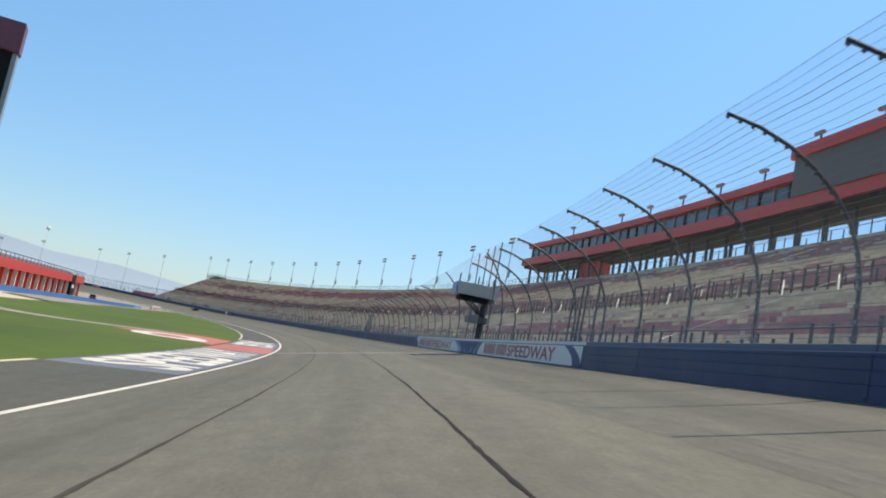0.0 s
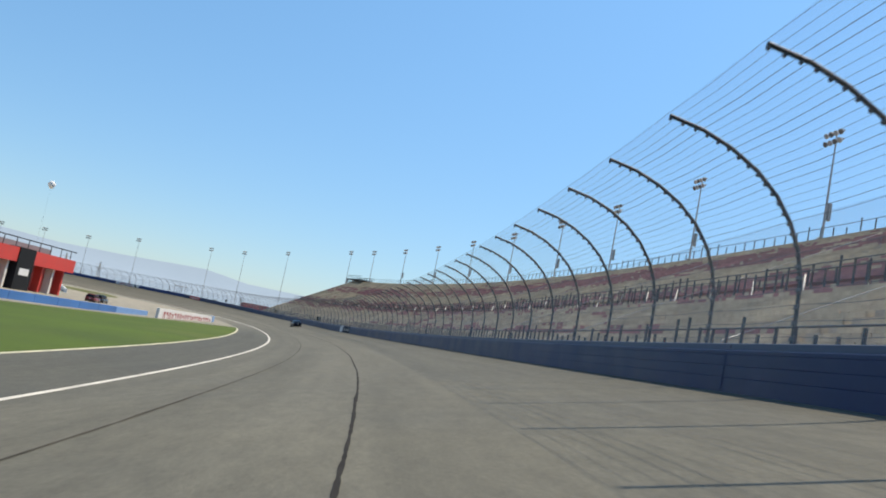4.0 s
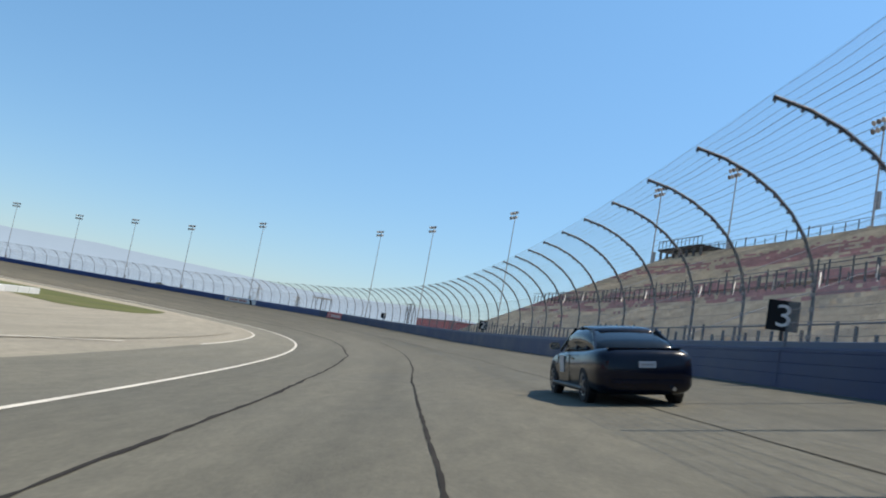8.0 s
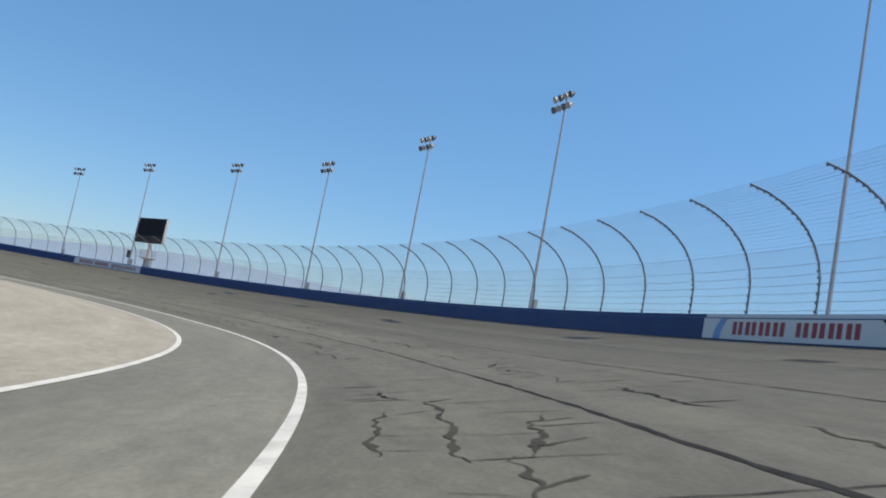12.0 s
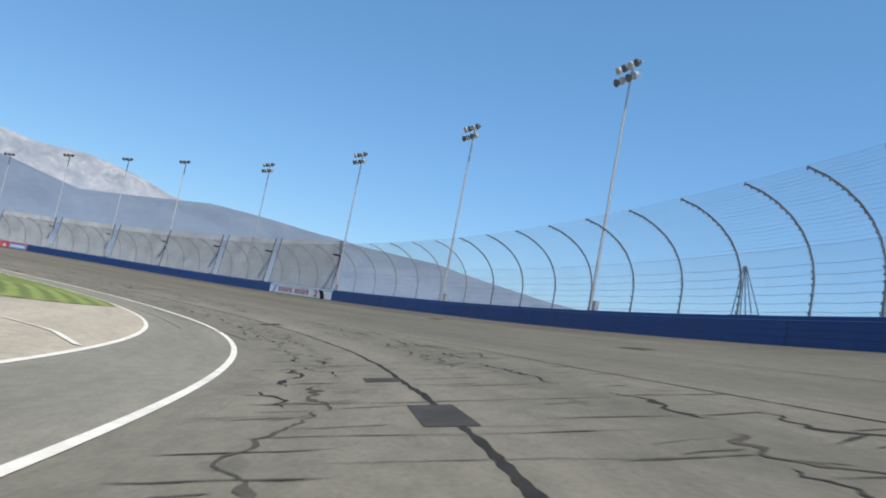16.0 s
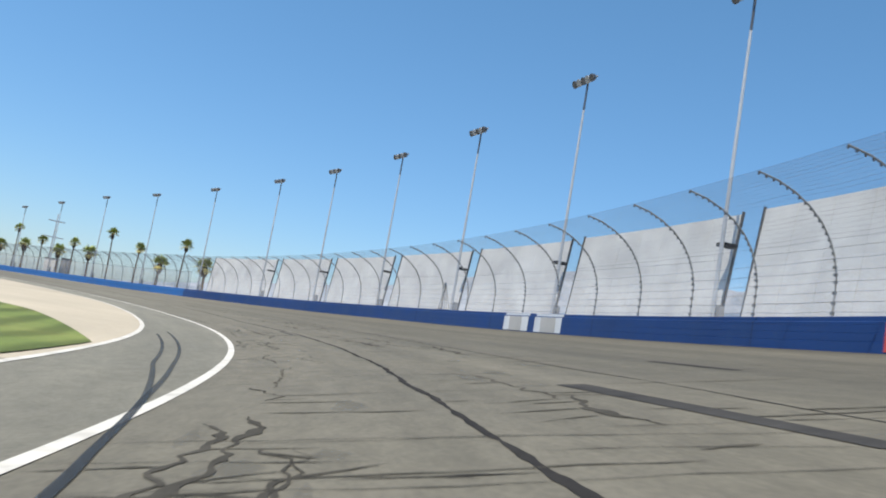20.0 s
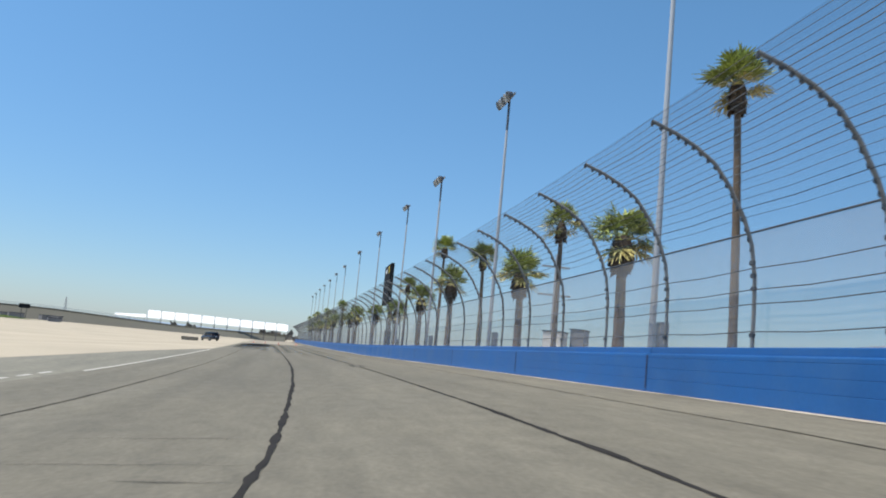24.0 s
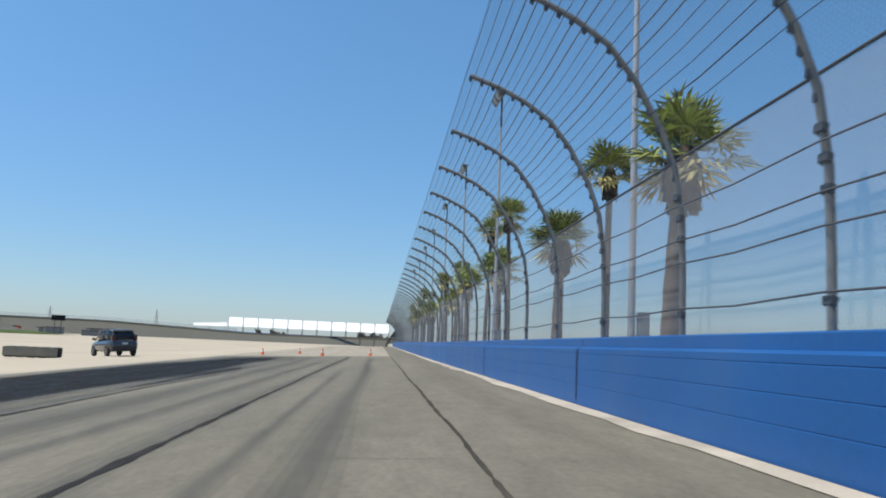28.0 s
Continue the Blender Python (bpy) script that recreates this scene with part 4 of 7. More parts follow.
# ---- the catch fence ----
ANCHORS = [(127.1, 9), (174.7, 1), (180.0, 1), (182.9, 1), (186.0, 1), (189.7, 6), (220.3, 8), (260.9, 3), (276.8, 28), (423.0, 10), (473.5, 10), (526.6, 5), (552.0, 8), (591.2, 8), (630.6, 2), (640.8, 11), (697.3, 27), (840.2, 8), (881.2, 2), (888.8, 1), (893.9, 7), (930.5, 3), (943.6, 10), (998.7, 8), (1042.1, 10), (1094.6, 9), (1140.8, 9), (1187.4, 24), (1309.9, 6), (1340.8, 11), (1393.8, 4), (1414.1, 2), (1423.4, 6), (1449.5, 1)]
POSTS = [127.1 - 5.2 * k for k in range(36, 0, -1)]
for (s0, n), (s1, _) in zip(ANCHORS, ANCHORS[1:]):
    POSTS += [s0 + (s1 - s0) * i / n for i in range(n)]
POSTS += [1449.5 + 4.65 * k for k in range(51)]
POSTO = -0.55
ARCH = [(0.0, 1.0), (0.0, 2.2), (0.02, 3.0), (0.2, 3.75), (0.5, 4.4), (0.95, 5.0), (1.55, 5.52), (2.3, 5.95), (3.1, 6.25), (4.0, 6.42)]
STEEP = [(0.0, 1.0), (0.0, 2.2), (0.02, 3.1), (0.14, 3.95), (0.38, 4.6), (0.8, 5.35), (1.25, 5.92), (1.8, 6.3), (2.35, 6.57), (3.0, 6.8)]
post_mesh = tube("post", [Vector((0, o * U, h * U)) for o, h in ARCH], 0.043, POSTGREY, 8)
sunlit_post = tube("post", [Vector((0, o * U, h * U)) for o, h in STEEP], 0.042, SUNLITPOST, 8)
UPRIGHT = [(0.0, 1.0), (0.0, 2.2), (0.0, 3.4), (0.0, 4.6), (0.02, 5.6), (0.03, 6.6), (0.04, 7.6), (0.05, 8.5), (0.06, 9.3), (0.07, 10.0)]


def arch_for(s, arch):
    """The fence's outline at s: it rises to tall upright posts beside the flag stand."""
    w = min(1.0, max(0.0, (14 - abs(s - 184.5)) / 9))
    return [(a[0] * (1 - w) + b[0] * w, a[1] * (1 - w) + b[1] * w) for a, b in zip(arch, UPRIGHT)] if w else arch


def along_arch(arch, t):
    k = min(int(t), len(arch) - 2)
    return tuple(a + (b - a) * (t - k) for a, b in zip(arch[k], arch[k + 1]))


def clip_strip(arch):
    """The small cable clips that sit along one post."""
    verts, faces = [], []
    spots = [along_arch(arch, 1.8 + i * 7.15 / 19) for i in range(20)] + [(0.0, h) for h in ((1.75,) if arch is STEEP else (1.6, 2.0, 2.4))]
    for o, h in spots:
        wide = 0.075 if h < 3.6 else 0.026
        c = Vector((0, o, h)) * U
        n = len(verts)
        for dx in (-wide, wide):
            verts += [c + Vector((dx, -0.02, -0.02)), c + Vector((dx, 0.04, 0.0)), c + Vector((dx, 0.045, -0.07)), c + Vector((dx, 0.0, -0.095))]
        faces += [(n, n + 1, n + 2, n + 3), (n + 7, n + 6, n + 5, n + 4)] + [(n + a, n + 4 + a, n + 4 + (a + 1) % 4, n + (a + 1) % 4) for a in range(4)]
    return mesh("clip_strip", verts, faces, CABLE)


def fence_run(i0, i1, label, cover, low_cover, post, arch, fine):
    """Posts, cables and mesh between two posts; fine is the radius of the thin upper cables."""
    clip_me = clip_strip(arch)
    low = [0.65, 1.3, 1.7, 2.3] if arch is STEEP else [0.5, 0.83, 1.25, 1.75, 2.3, 2.9]
    ropes = [(t, 0.012 if arch is STEEP else 0.0075) for t in low] + [(4 + 5 * i / 19, 0.0055 if i == 0 else fine * (1.6 if i % 5 in (0, 1) else 1.0)) for i in range(20)]
    f = tagged(new("catch_fence"), label, "fence", "catch fence round the track")
    ss = POSTS[i0:i1 + 1]
    for s in ss[:-1]:
        shape = arch_for(s, arch)
        me = post if shape is arch else tube("post", [Vector((0, o * U, h * U)) for o, h in shape], 0.043, POSTGREY, 8)
        ob = part_of("post", me, f)
        ob.matrix_world = frame_at(on_wall(s, POSTO, 0), s)
        tagged(part_of("clip_strip", clip_me if shape is arch else clip_strip(shape), ob), kind="stuff")
    for t, radius in ropes:
        path = []
        for a, b in zip(ss, ss[1:]):
            (o, h), (o2, h2) = along_arch(arch_for(a, arch), t), along_arch(arch_for((a + b) / 2, arch), t)
            path += [on_wall(a, POSTO + o + 0.09, h), on_wall((a + b) / 2, POSTO + o2 + 0.09, h2 - 0.045)]
        o, h = along_arch(arch_for(ss[-1], arch), t)
        path.append(on_wall(ss[-1], POSTO + o + 0.09, h))
        part_of("cable", tube("cable", path, radius, CABLE, 3), f)
    rows = [[on_wall(s, POSTO + o + 0.12, h) for o, h in arch_for(s, arch)[4:]] for s in ss]
    part_of("upper_mesh", ribbon("upper_mesh", rows, cover), f)
    rows = [[on_wall(s, POSTO + o + 0.12, h) for o, h in [(0, 1.36)] + arch_for(s, arch)[1:5]] for s in ss]
    part_of("lower_mesh", ribbon("lower_mesh", rows, low_cover), f)


def post_index(s):
    return min(range(len(POSTS)), key=lambda i: abs(POSTS[i] - s))


MESH2 = sheer_material("dense_wire_mesh", (0.66, 0.63, 0.61), 0.21)
THINMESH = sheer_material("thin_wire_mesh", (0.05, 0.055, 0.07), 0.13, 0.07)
# the same wire in a duller colour, offsetting the sun on this run
MESH3 = sheer_material("dulled_wire_mesh", (0.38, 0.37, 0.40), 0.20)
# post colour switches from backlit to sunlit tone at s 985
fence_run(1, post_index(640), "steel catch fence with curved posts before the grandstand", MESH, MESH2, post_mesh, ARCH, 0.0038)
fence_run(post_index(640), post_index(985), "steel catch fence with curved posts in backlit colour round the turn", MESH, MESH2, tube("post", [Vector((0, o * U, h * U)) for o, h in ARCH], 0.037, POSTGREY, 8), ARCH, 0.0026)
fence_run(post_index(985), post_index(1262), "steel catch fence with curved posts in sunlit colour round the turn", MESH3, MESH2, tube("post", [Vector((0, o * U, h * U)) for o, h in ARCH], 0.032, SUNLITPOST, 8), ARCH, 0.0024)
fence_run(post_index(1262), len(POSTS) - 1, "steel catch fence with curved posts along the straight", THINMESH, THINMESH, sunlit_post, STEEP, 0.006)
screen_s = [s for s in POSTS if s > 1266]
rows = [[on_wall(s, -1.0, h) for h in (1.0, 2.2, 3.4, 4.5)] for s in screen_s]
cloth = tagged(new("wind_screen"), "grey-blue see-through wind screen behind the fence", "wind screen")
for a in range(0, len(screen_s) - 1, 6):
    part_of("screen_cloth", ribbon("screen_cloth", rows[a:a + 7], SCREEN), cloth)
part_of("top_rail", tube("top_rail", [r[-1] for r in rows], 0.022, CABLE, 4), cloth)


def fence_gate(s, label):
    """A braced crossing gate that stands in one bay of the fence."""
    g = thing("fence_gate", frame_at(on_wall(s, POSTO - 0.15, HW), s), label, "gate", "gates in the fence")
    w, h = 4.9 * U, 3.2 * U
    for k, x in enumerate((0, w * 0.45, w * 0.62, w)):
        part("upright", box_bm((x - 0.04, -0.04, 0, x + 0.04, 0.04, h), bevel=0.01), POSTGREY, g)
    part("top_rail", box_bm((-0.04, -0.04, h, w + 0.04, 0.04, h + 0.07), bevel=0.01), POSTGREY, g)
    for x0, x1 in ((0.1, w * 0.42), (w * 0.65, w - 0.1)):
        part_of("brace", tube("brace", [Vector((x0, 0, 0.1)), Vector((x1, 0, h - 0.1))], 0.028, POSTGREY), g)
    for z in (0.5, 1.1, 1.8):
        part_of("bar", tube("bar", [Vector((0, 0.05, z)), Vector((w, 0.05, z))], 0.02, CABLE), g)


for s in (271.6, 638.2, 150.4):
    fence_gate(s, "grey steel crossing gate braced in the catch fence")


# ---- lamps on tall poles ----
pole_cache = {}


def light_pole(s, o, h0, h1, rows, label):
    key = (round(h1 - h0, 0), rows)
    if key not in pole_cache:
        H = key[0] * U
        p = thing("light_pole", Matrix.Identity(4), label, "light pole", "light poles round the track")
        part("pole", lathe_bm([(0.115, 0), (0.11, 0.4), (0.058, H)], 10), STEEL if rows == 2 else SUNLITSTEEL, p)
        part("base_plate", box_bm((-0.32, -0.32, 0, 0.32, 0.32, 0.06), bevel=0.01), CONCRETE, p)
        part("ballast_box", box_bm((-0.16, -0.45, 1.6, 0.16, -0.18, 3.1), bevel=0.02), LAMPGREY, p)
        if rows == 1:
            part("pole_top", lathe_bm([(0.064, H - 2.3), (0.064, H)], 10), LAMPDARK, p, "dark painted top of the pole")
        for r in range(rows):
            z = H - 0.75 * r
            part("cross_arm", box_bm((-1.05, -0.05, z - 0.06, 1.05, 0.05, z + 0.06), bevel=0.012), STEEL, p)
            for i in range(5 if rows == 1 else 4):
                x = -1.0 + 2.0 * i / (4 if rows == 1 else 3)
                bm = lathe_bm([(0.08, -0.22), (0.16, -0.16), (0.24, 0.02), (0.25, 0.10), (0.21, 0.10)], 10)
                bmesh.ops.rotate(bm, verts=bm.verts[:], cent=(0, 0, 0), matrix=Matrix.Rotation(radians(-118), 3, "X"))
                bmesh.ops.translate(bm, verts=bm.verts[:], vec=(x, 0.28, z - 0.16))
                # every other housing is pale, standing in for bright reflections on the heads
                part("floodlight", bm, LAMPPALE if (i + r) % 2 else LAMPDARK, p)
        pole_cache[key] = p
        ob = p
        ob.matrix_world = frame_at(on_wall(s, o, h0), s)
    else:
        ob = copy_thing(pole_cache[key], frame_at(on_wall(s, o, h0), s))
    return ob


G = [(666, -26.8, 28), (697.5, -24.4, 25.7), (725.5, -26.9, 25.4), (752.5, -7, 22.9), (780.5, -2.4, 19.8), (807.4, -2.4, 19.8), (832.2, -2.4, 19.7), (859.4, -2.8, 19.9), (886.5, -2.8, 19.9), (912.3, -5.8, 19.6), (942.5, -3.4, 20.4), (969.2, -2.6, 20.3), (997.4, -2.9, 20.5), (1025.7, -3.3, 20.7), (1053, -3.5, 20.7),
     (1080.8, -4.2, 21.4), (1098.4, -3.7, 20.9), (1117, -3.6, 20.9), (1135.3, -3.7, 20.5), (1152.9, -3, 20), (1172.7, -3.4, 20), (1190.4, -3, 19.5), (1208.5, -3, 19.2), (1226.6, -2.7, 19.2), (1244.4, -2.4, 19), (1268.6, -2.2, 19), (1294.6, -2.2, 19), (1319.9, -2.2, 19), (1345.3, -2.2, 18.8), (1369.5, -2.4, 17.4), (1403.5, -4.4, 20.2), (1432.6, -4.4, 20.2)]
for i, (s, o, h) in enumerate(G):
    light_pole(s, o, -1.5 if o > -20 else -3, h + 0.2, 2 if i < 15 else 1, "tall grey steel light pole with a row of floodlights")
for s, h in ((1465, 20.8), (1500, 21), (1527, 21), (1553, 20.5), (1580, 20.5), (1606, 20.5), (1633, 20.5), (1660, 20.5)):
    light_pole(s, -4.4, -1.5, h, 1, "tall grey steel light pole with a row of floodlights")


# ---- screens, panels and score boards ----
SHEETING = mat("white_sheeting", (0.50, 0.50, 0.485), 0.75, vary=0.18, scale=0.5, fine=8, bump=0.15, island=0.04, stain=(0.39, 0.395, 0.39), stain_scale=0.35)


OLDSHEETING = mat("grey_sheeting", (0.33, 0.335, 0.33), 0.8, vary=0.22, scale=0.5, fine=8, bump=0.15, island=0.06, stain=(0.27, 0.27, 0.26), stain_scale=0.3)


def sheeting_panel(s0, s1, o, h1, label, sheets):
    """A leaning wall of pale sheets on a steel frame."""
    g = tagged(new("screen_wall"), label, "screen wall", "pale screen walls behind the fence")
    lean = -0.9
    n = max(3, int((s1 - s0) / 2.4))
    for k in range(n):
        a, b = s0 + (s1 - s0) * k / n, s0 + (s1 - s0) * (k + 1) / n - 0.02
        z = [0.2, h1 * 0.34, h1 * 0.67, h1]
        for j in range(3):
            j0, j1 = z[j], z[j + 1] - 0.02
            front = [on_wall(a, o + lean * j0 / h1, j0), on_wall(b, o + lean * j0 / h1, j0), on_wall(b, o + lean * j1 / h1, j1), on_wall(a, o + lean * j1 / h1, j1)]
            back = [on_wall(a, o - 0.1 + lean * j0 / h1, j0), on_wall(b, o - 0.1 + lean * j0 / h1, j0), on_wall(b, o - 0.1 + lean * j1 / h1, j1), on_wall(a, o - 0.1 + lean * j1 / h1, j1)]
            part_of("sheet", mesh("sheet", front + back, [(0, 1, 2, 3), (7, 6, 5, 4), (0, 4, 5, 1), (1, 5, 6, 2), (2, 6, 7, 3), (3, 7, 4, 0)], sheets), g)
    for s in (s0 - 0.12, s1 + 0.06):
        part_of("end_post", tube("end_post", [on_wall(s, o, -1), on_wall(s, o + lean, h1 + 0.1)], 0.07, POSTGREY), g)
    q = s0 - 0.5
    part("flood_bracket", box_bm((-0.25, -0.35, -0.06, 0.35, 0.35, 0.10), bevel=0.02), DARK, g).matrix_world = frame_at(on_wall(q, o + 0.1, h1 * 0.74), s0)
    part("cable_tray", box_bm((-0.6, -0.15, 0.0, 0.2, 0.15, 0.22), bevel=0.02), POSTGREY, g).matrix_world = frame_at(on_wall(q, o + 0.3, 1.35), s0)


edges = [1025.5, 1045.8, 1062.2, 1080.8, 1098.4, 1117, 1135.3, 1152.9, 1172.7, 1190.4, 1208.5, 1226.6, 1244.4, 1270]
for k, (a, b) in enumerate(zip(edges, edges[1:])):
    sheeting_panel(a + 1.1, b - 0.9, -2.9 if k < 3 else -3.9, 8.5 - 0.07 * k, "tall leaning wall of grey weathered sheets on posts" if k < 6 else "tall leaning wall of bright white sheets on posts", OLDSHEETING if k < 6 else SHEETING)


POSTCONCRETE = mat("weathered_concrete", (0.10, 0.098, 0.095), 0.85, vary=0.2, scale=1.0, fine=12, bump=0.2)


def score_board(s, o, h0, h1, w, turn, label, mark):
    g = thing("score_board", frame_at(on_wall(s, o, 0), s, turn), label, "score board")
    z0, z1 = h0 * U, h1 * U
    part("cabinet", box_bm((-w / 2, 0.0 if mark else 0.15, z0, w / 2, 0.45, z1), bevel=0.04), DARK, g)
    part("screen", box_bm((-w / 2 + 0.15, 0.452, z0 + 0.15, w / 2 - 0.15, 0.47, z1 - (1.4 if mark else 0.75))), DARK, g)
    for k in range(5):
        x = -w / 2 + w * (k + 0.5) / 5
        part("seam_bar", box_bm((x - 0.012, 0.471, z0 + 0.2, x + 0.012, 0.478, z1 - 0.2)), TOWERDARK, g)
    if mark:
        for k in range(5):
            part("letter_bar", box_bm((w * 0.32 - 0.42 * k - 0.3, 0.455, z1 - 1.0, w * 0.32 - 0.42 * k, 0.475, z1 - 0.5)), WALLWHITE, g)
        part("plain_mark", box_bm((-w * 0.30, 0.455, z1 - 1.15, -w * 0.20, 0.475, z1 - 0.3), bevel=0.006), mat("mark_yellow", (0.75, 0.55, 0.04), 0.5), g)
        part("side_lamp", box_bm((-w / 2 - 0.03, 0.12, z0 + 0.5, -w / 2 + 0.01, 0.32, z0 + 0.8)), WALLWHITE, g)
        part("column", lathe_bm([(0.44, -1.2), (0.44, 3.2), (0.30, 3.3), (0.30, z0 + 1.0)], 14), POSTCONCRETE, g).location = (0.9, -0.45, 0)
        return g
    for x in (-w / 2, w / 2):
        part("edge_strip", box_bm((x - 0.1, 0.13, z0 - 0.02, x + 0.1, 0.49, z1 + 0.02), bevel=0.02), CONCRETE, g, "pale grey metal edge of the board")
    top = 3.15 * U
    part("column", lathe_bm([(0.52, -1.2), (0.46, top - 0.5), (0.40, top), (0.27, top + 0.05), (0.26, z0 + 1.0)], 18), CONCRETE, g)
    part("walkway", lathe_bm([(0.5, top - 0.28), (1.15, top - 0.06), (1.18, top), (0.3, top + 0.01)], 18), CONCRETE, g)
    for k in range(9):
        a = 2 * math.pi * k / 9
        part("rail_post", box_bm((1.13 * math.cos(a) - 0.02, 1.13 * math.sin(a) - 0.02, top, 1.13 * math.cos(a) + 0.02, 1.13 * math.sin(a) + 0.02, top + 0.95)), STEEL, g)
    for z in (top + 0.5, top + 0.95):
        part_of("hand_rail", tube("hand_rail", [Vector((1.13 * math.cos(2 * math.pi * k / 18), 1.13 * math.sin(2 * math.pi * k / 18), z)) for k in range(19)], 0.022, STEEL, 5), g)
    for x in (-0.42, -0.28, -0.14, 0.18, 0.32, 0.46):
        part("hanger", box_bm((x * w - 0.025, 0.3, z0 - 0.95, x * w + 0.025, 0.35, z0)), STEEL, g)
    return g


TOWERDARK = mat("board_seam", (0.02, 0.021, 0.023), 0.7)
score_board(881.6, -3.1, 5.85, 10.4, 10.0 * U, radians(-5), "large black score board on a round concrete column", False)
score_board(1428.0, -6.2, 8.2, 14.7, 9.2 * U, radians(-2), "black score board on a thick concrete column", True)


box = thing("signal_box", frame_at(on_wall(886.0, -2.2, 0), 886.0), "small dark signal box on a grey post behind the fence", "signal box")
part("post", box_bm((-0.05, -0.05, -0.8, 0.05, 0.05, 3.3 * U), bevel=0.01), STEEL, box)
part("housing", box_bm((-0.28, 0.05, 2.7 * U, 0.28, 0.32, 4.0 * U), bevel=0.03), DARK, box)
part("hood", box_bm((-0.3, 0.05, 4.0 * U, 0.3, 0.4, 4.05 * U), bevel=0.01), LAMPGREY, box)


def fence_brace(s, label):
    """Thin struts that fan out from the foot of one post."""
    g = thing("fence_brace", frame_at(on_wall(s, POSTO, HW), s), label, "brace", "braces on the fence")
    for x in (-1.5, -1.05, -0.65, -0.3, 0.3):
        part_of("strut", tube("strut", [Vector((x, 0.05, 0.0)), Vector((0.1 * x, 0.0, 1.95))], 0.022, POSTGREY, 5), g)
    part("foot_plate", box_bm((-1.6, -0.04, 0.0, 0.4, 0.14, 0.05), bevel=0.01), POSTGREY, g)


for q in (949.8, 712.7, 1187.4):
    fence_brace(POSTS[post_index(q)], "dark steel struts fanned out at the foot of a fence post")


def number_sign(s, text):
    g = thing("number_sign", frame_at(on_wall(s, -0.35, 0), s, radians(52)), "square black board with a white number on the fence", "sign", "distance boards on the fence")
    part("board", box_bm((-0.36, -0.03, 1.33, 0.36, 0.03, 2.05), bevel=0.008), DARK, g)
    v, f, w = letters(text, 1.0)
    wide, top = max(p.x for p in v), max(p.y for p in v)
    part_of("number", mesh("number", [Vector((0.19 - 0.38 * p.x / wide, 0.045, 1.43 + 0.52 * p.y / top)) for p in v], f, WALLWHITE), g)
    part("bracket", box_bm((-0.04, -0.16, 1.1, 0.04, -0.03, 2.0), bevel=0.008), POSTGREY, g)


for s, n in ((528.0, "3"), (592.5, "2"), (656.5, "1")):
    number_sign(s, n)
PIERWHITE = mat("pier_white", (0.60, 0.57, 0.52), 0.7, vary=0.12, scale=0.6)

# ---- the grandstand ----
TAN = mat("seat_tan", (0.54, 0.445, 0.315), 0.8, vary=0.4, scale=0.35, fine=2.2, spec=0.2)
MAROON = mat("seat_maroon", (0.37, 0.185, 0.175), 0.8, vary=0.4, scale=0.35, fine=2.2, spec=0.2)
TREAD = mat("stand_concrete", (0.42, 0.36, 0.28), 0.85, vary=0.25, scale=0.6, fine=4)
ROWS, RISE, RUN, H0, O0 = 34, 0.55, 1.0, 1.3, -5.0


def stand_section(s0, s1):
    """One block of seating: stepped rows with seat backs, split by an aisle."""
    verts, faces, ids = [], [], []
    n = 38
    for r in range(ROWS):
        o, h = O0 - RUN * r, H0 + RISE * r
        if r in (12, 13):
            h = H0 + RISE * 12
        for k in range(n):
            a, b = s0 + 1.3 + (s1 - s0 - 1.3) * k / n, s0 + 1.3 + (s1 - s0 - 1.3) * (k + 1) / n - 0.06
            base = len(verts)
            for q in (a, b):
                verts += [on_wall(q, o, h), on_wall(q, o - 0.55, h), on_wall(q, o - 0.6, h + 0.42), on_wall(q, o - 0.68, h + 0.42), on_wall(q, o - 0.7, h), on_wall(q, o - RUN, h), on_wall(q, o - RUN, h + RISE)]
            band = 0.46 * math.cos(r * 0.50 + 0.6 + s0 * 0.0045) + 0.5 * noise.noise(Vector((s0 * 0.02 + k * 0.022, r * 0.09, 0))) + 0.75 * noise.noise(Vector((s0 * 0.14 + k * 0.10, r * 0.83, 3))) + 0.5 * noise.noise(Vector((s0 * 0.91 + k * 0.55, r * 1.9, 6)))
            m = 1 if band < -0.08 and r > 3 else 0
            for j in range(6):
                faces.append((base + j, base + j + 1, base + 8 + j, base + 7 + j))
                ids.append(m if j in (0, 1, 2, 3, 5) else 2)
        base = len(verts)
        verts += [on_wall(s0, o, h), on_wall(s0 + 1.3, o, h), on_wall(s0 + 1.3, o - RUN, h), on_wall(s0, o - RUN, h), on_wall(s0 + 1.3, o - RUN, h + RISE), on_wall(s0, o - RUN, h + RISE)]
        faces += [(base, base + 1, base + 2, base + 3), (base + 3, base + 2, base + 4, base + 5)]
        ids += [2, 2]
    me = mesh("seating_block", verts, faces, TAN)
    me.materials.append(MAROON)
    me.materials.append(TREAD)
    me.polygons.foreach_set("material_index", ids)
    return me


stand = tagged(new("grandstand"), "long stepped grandstand with faded tan and maroon seats", "grandstand")
EDGE = np.arange(46, 632, 26.5)
for a, b in zip(EDGE, EDGE[1:]):
    part_of("seating_block", stand_section(a, b), stand)
S0, S1 = float(EDGE[0]), float(EDGE[-1])
TOPO, TOPH = O0 - RUN * ROWS, H0 + RISE * ROWS
back = [[on_wall(q, o, h) for o, h in ((O0, H0), (O0, -1), (TOPO - 1.5, -4), (TOPO - 1.5, TOPH), (TOPO, TOPH))] for q in stations(S0, S1, 12)]
part_of("concrete_frame", ribbon("concrete_frame", back, CONCRETE), stand)
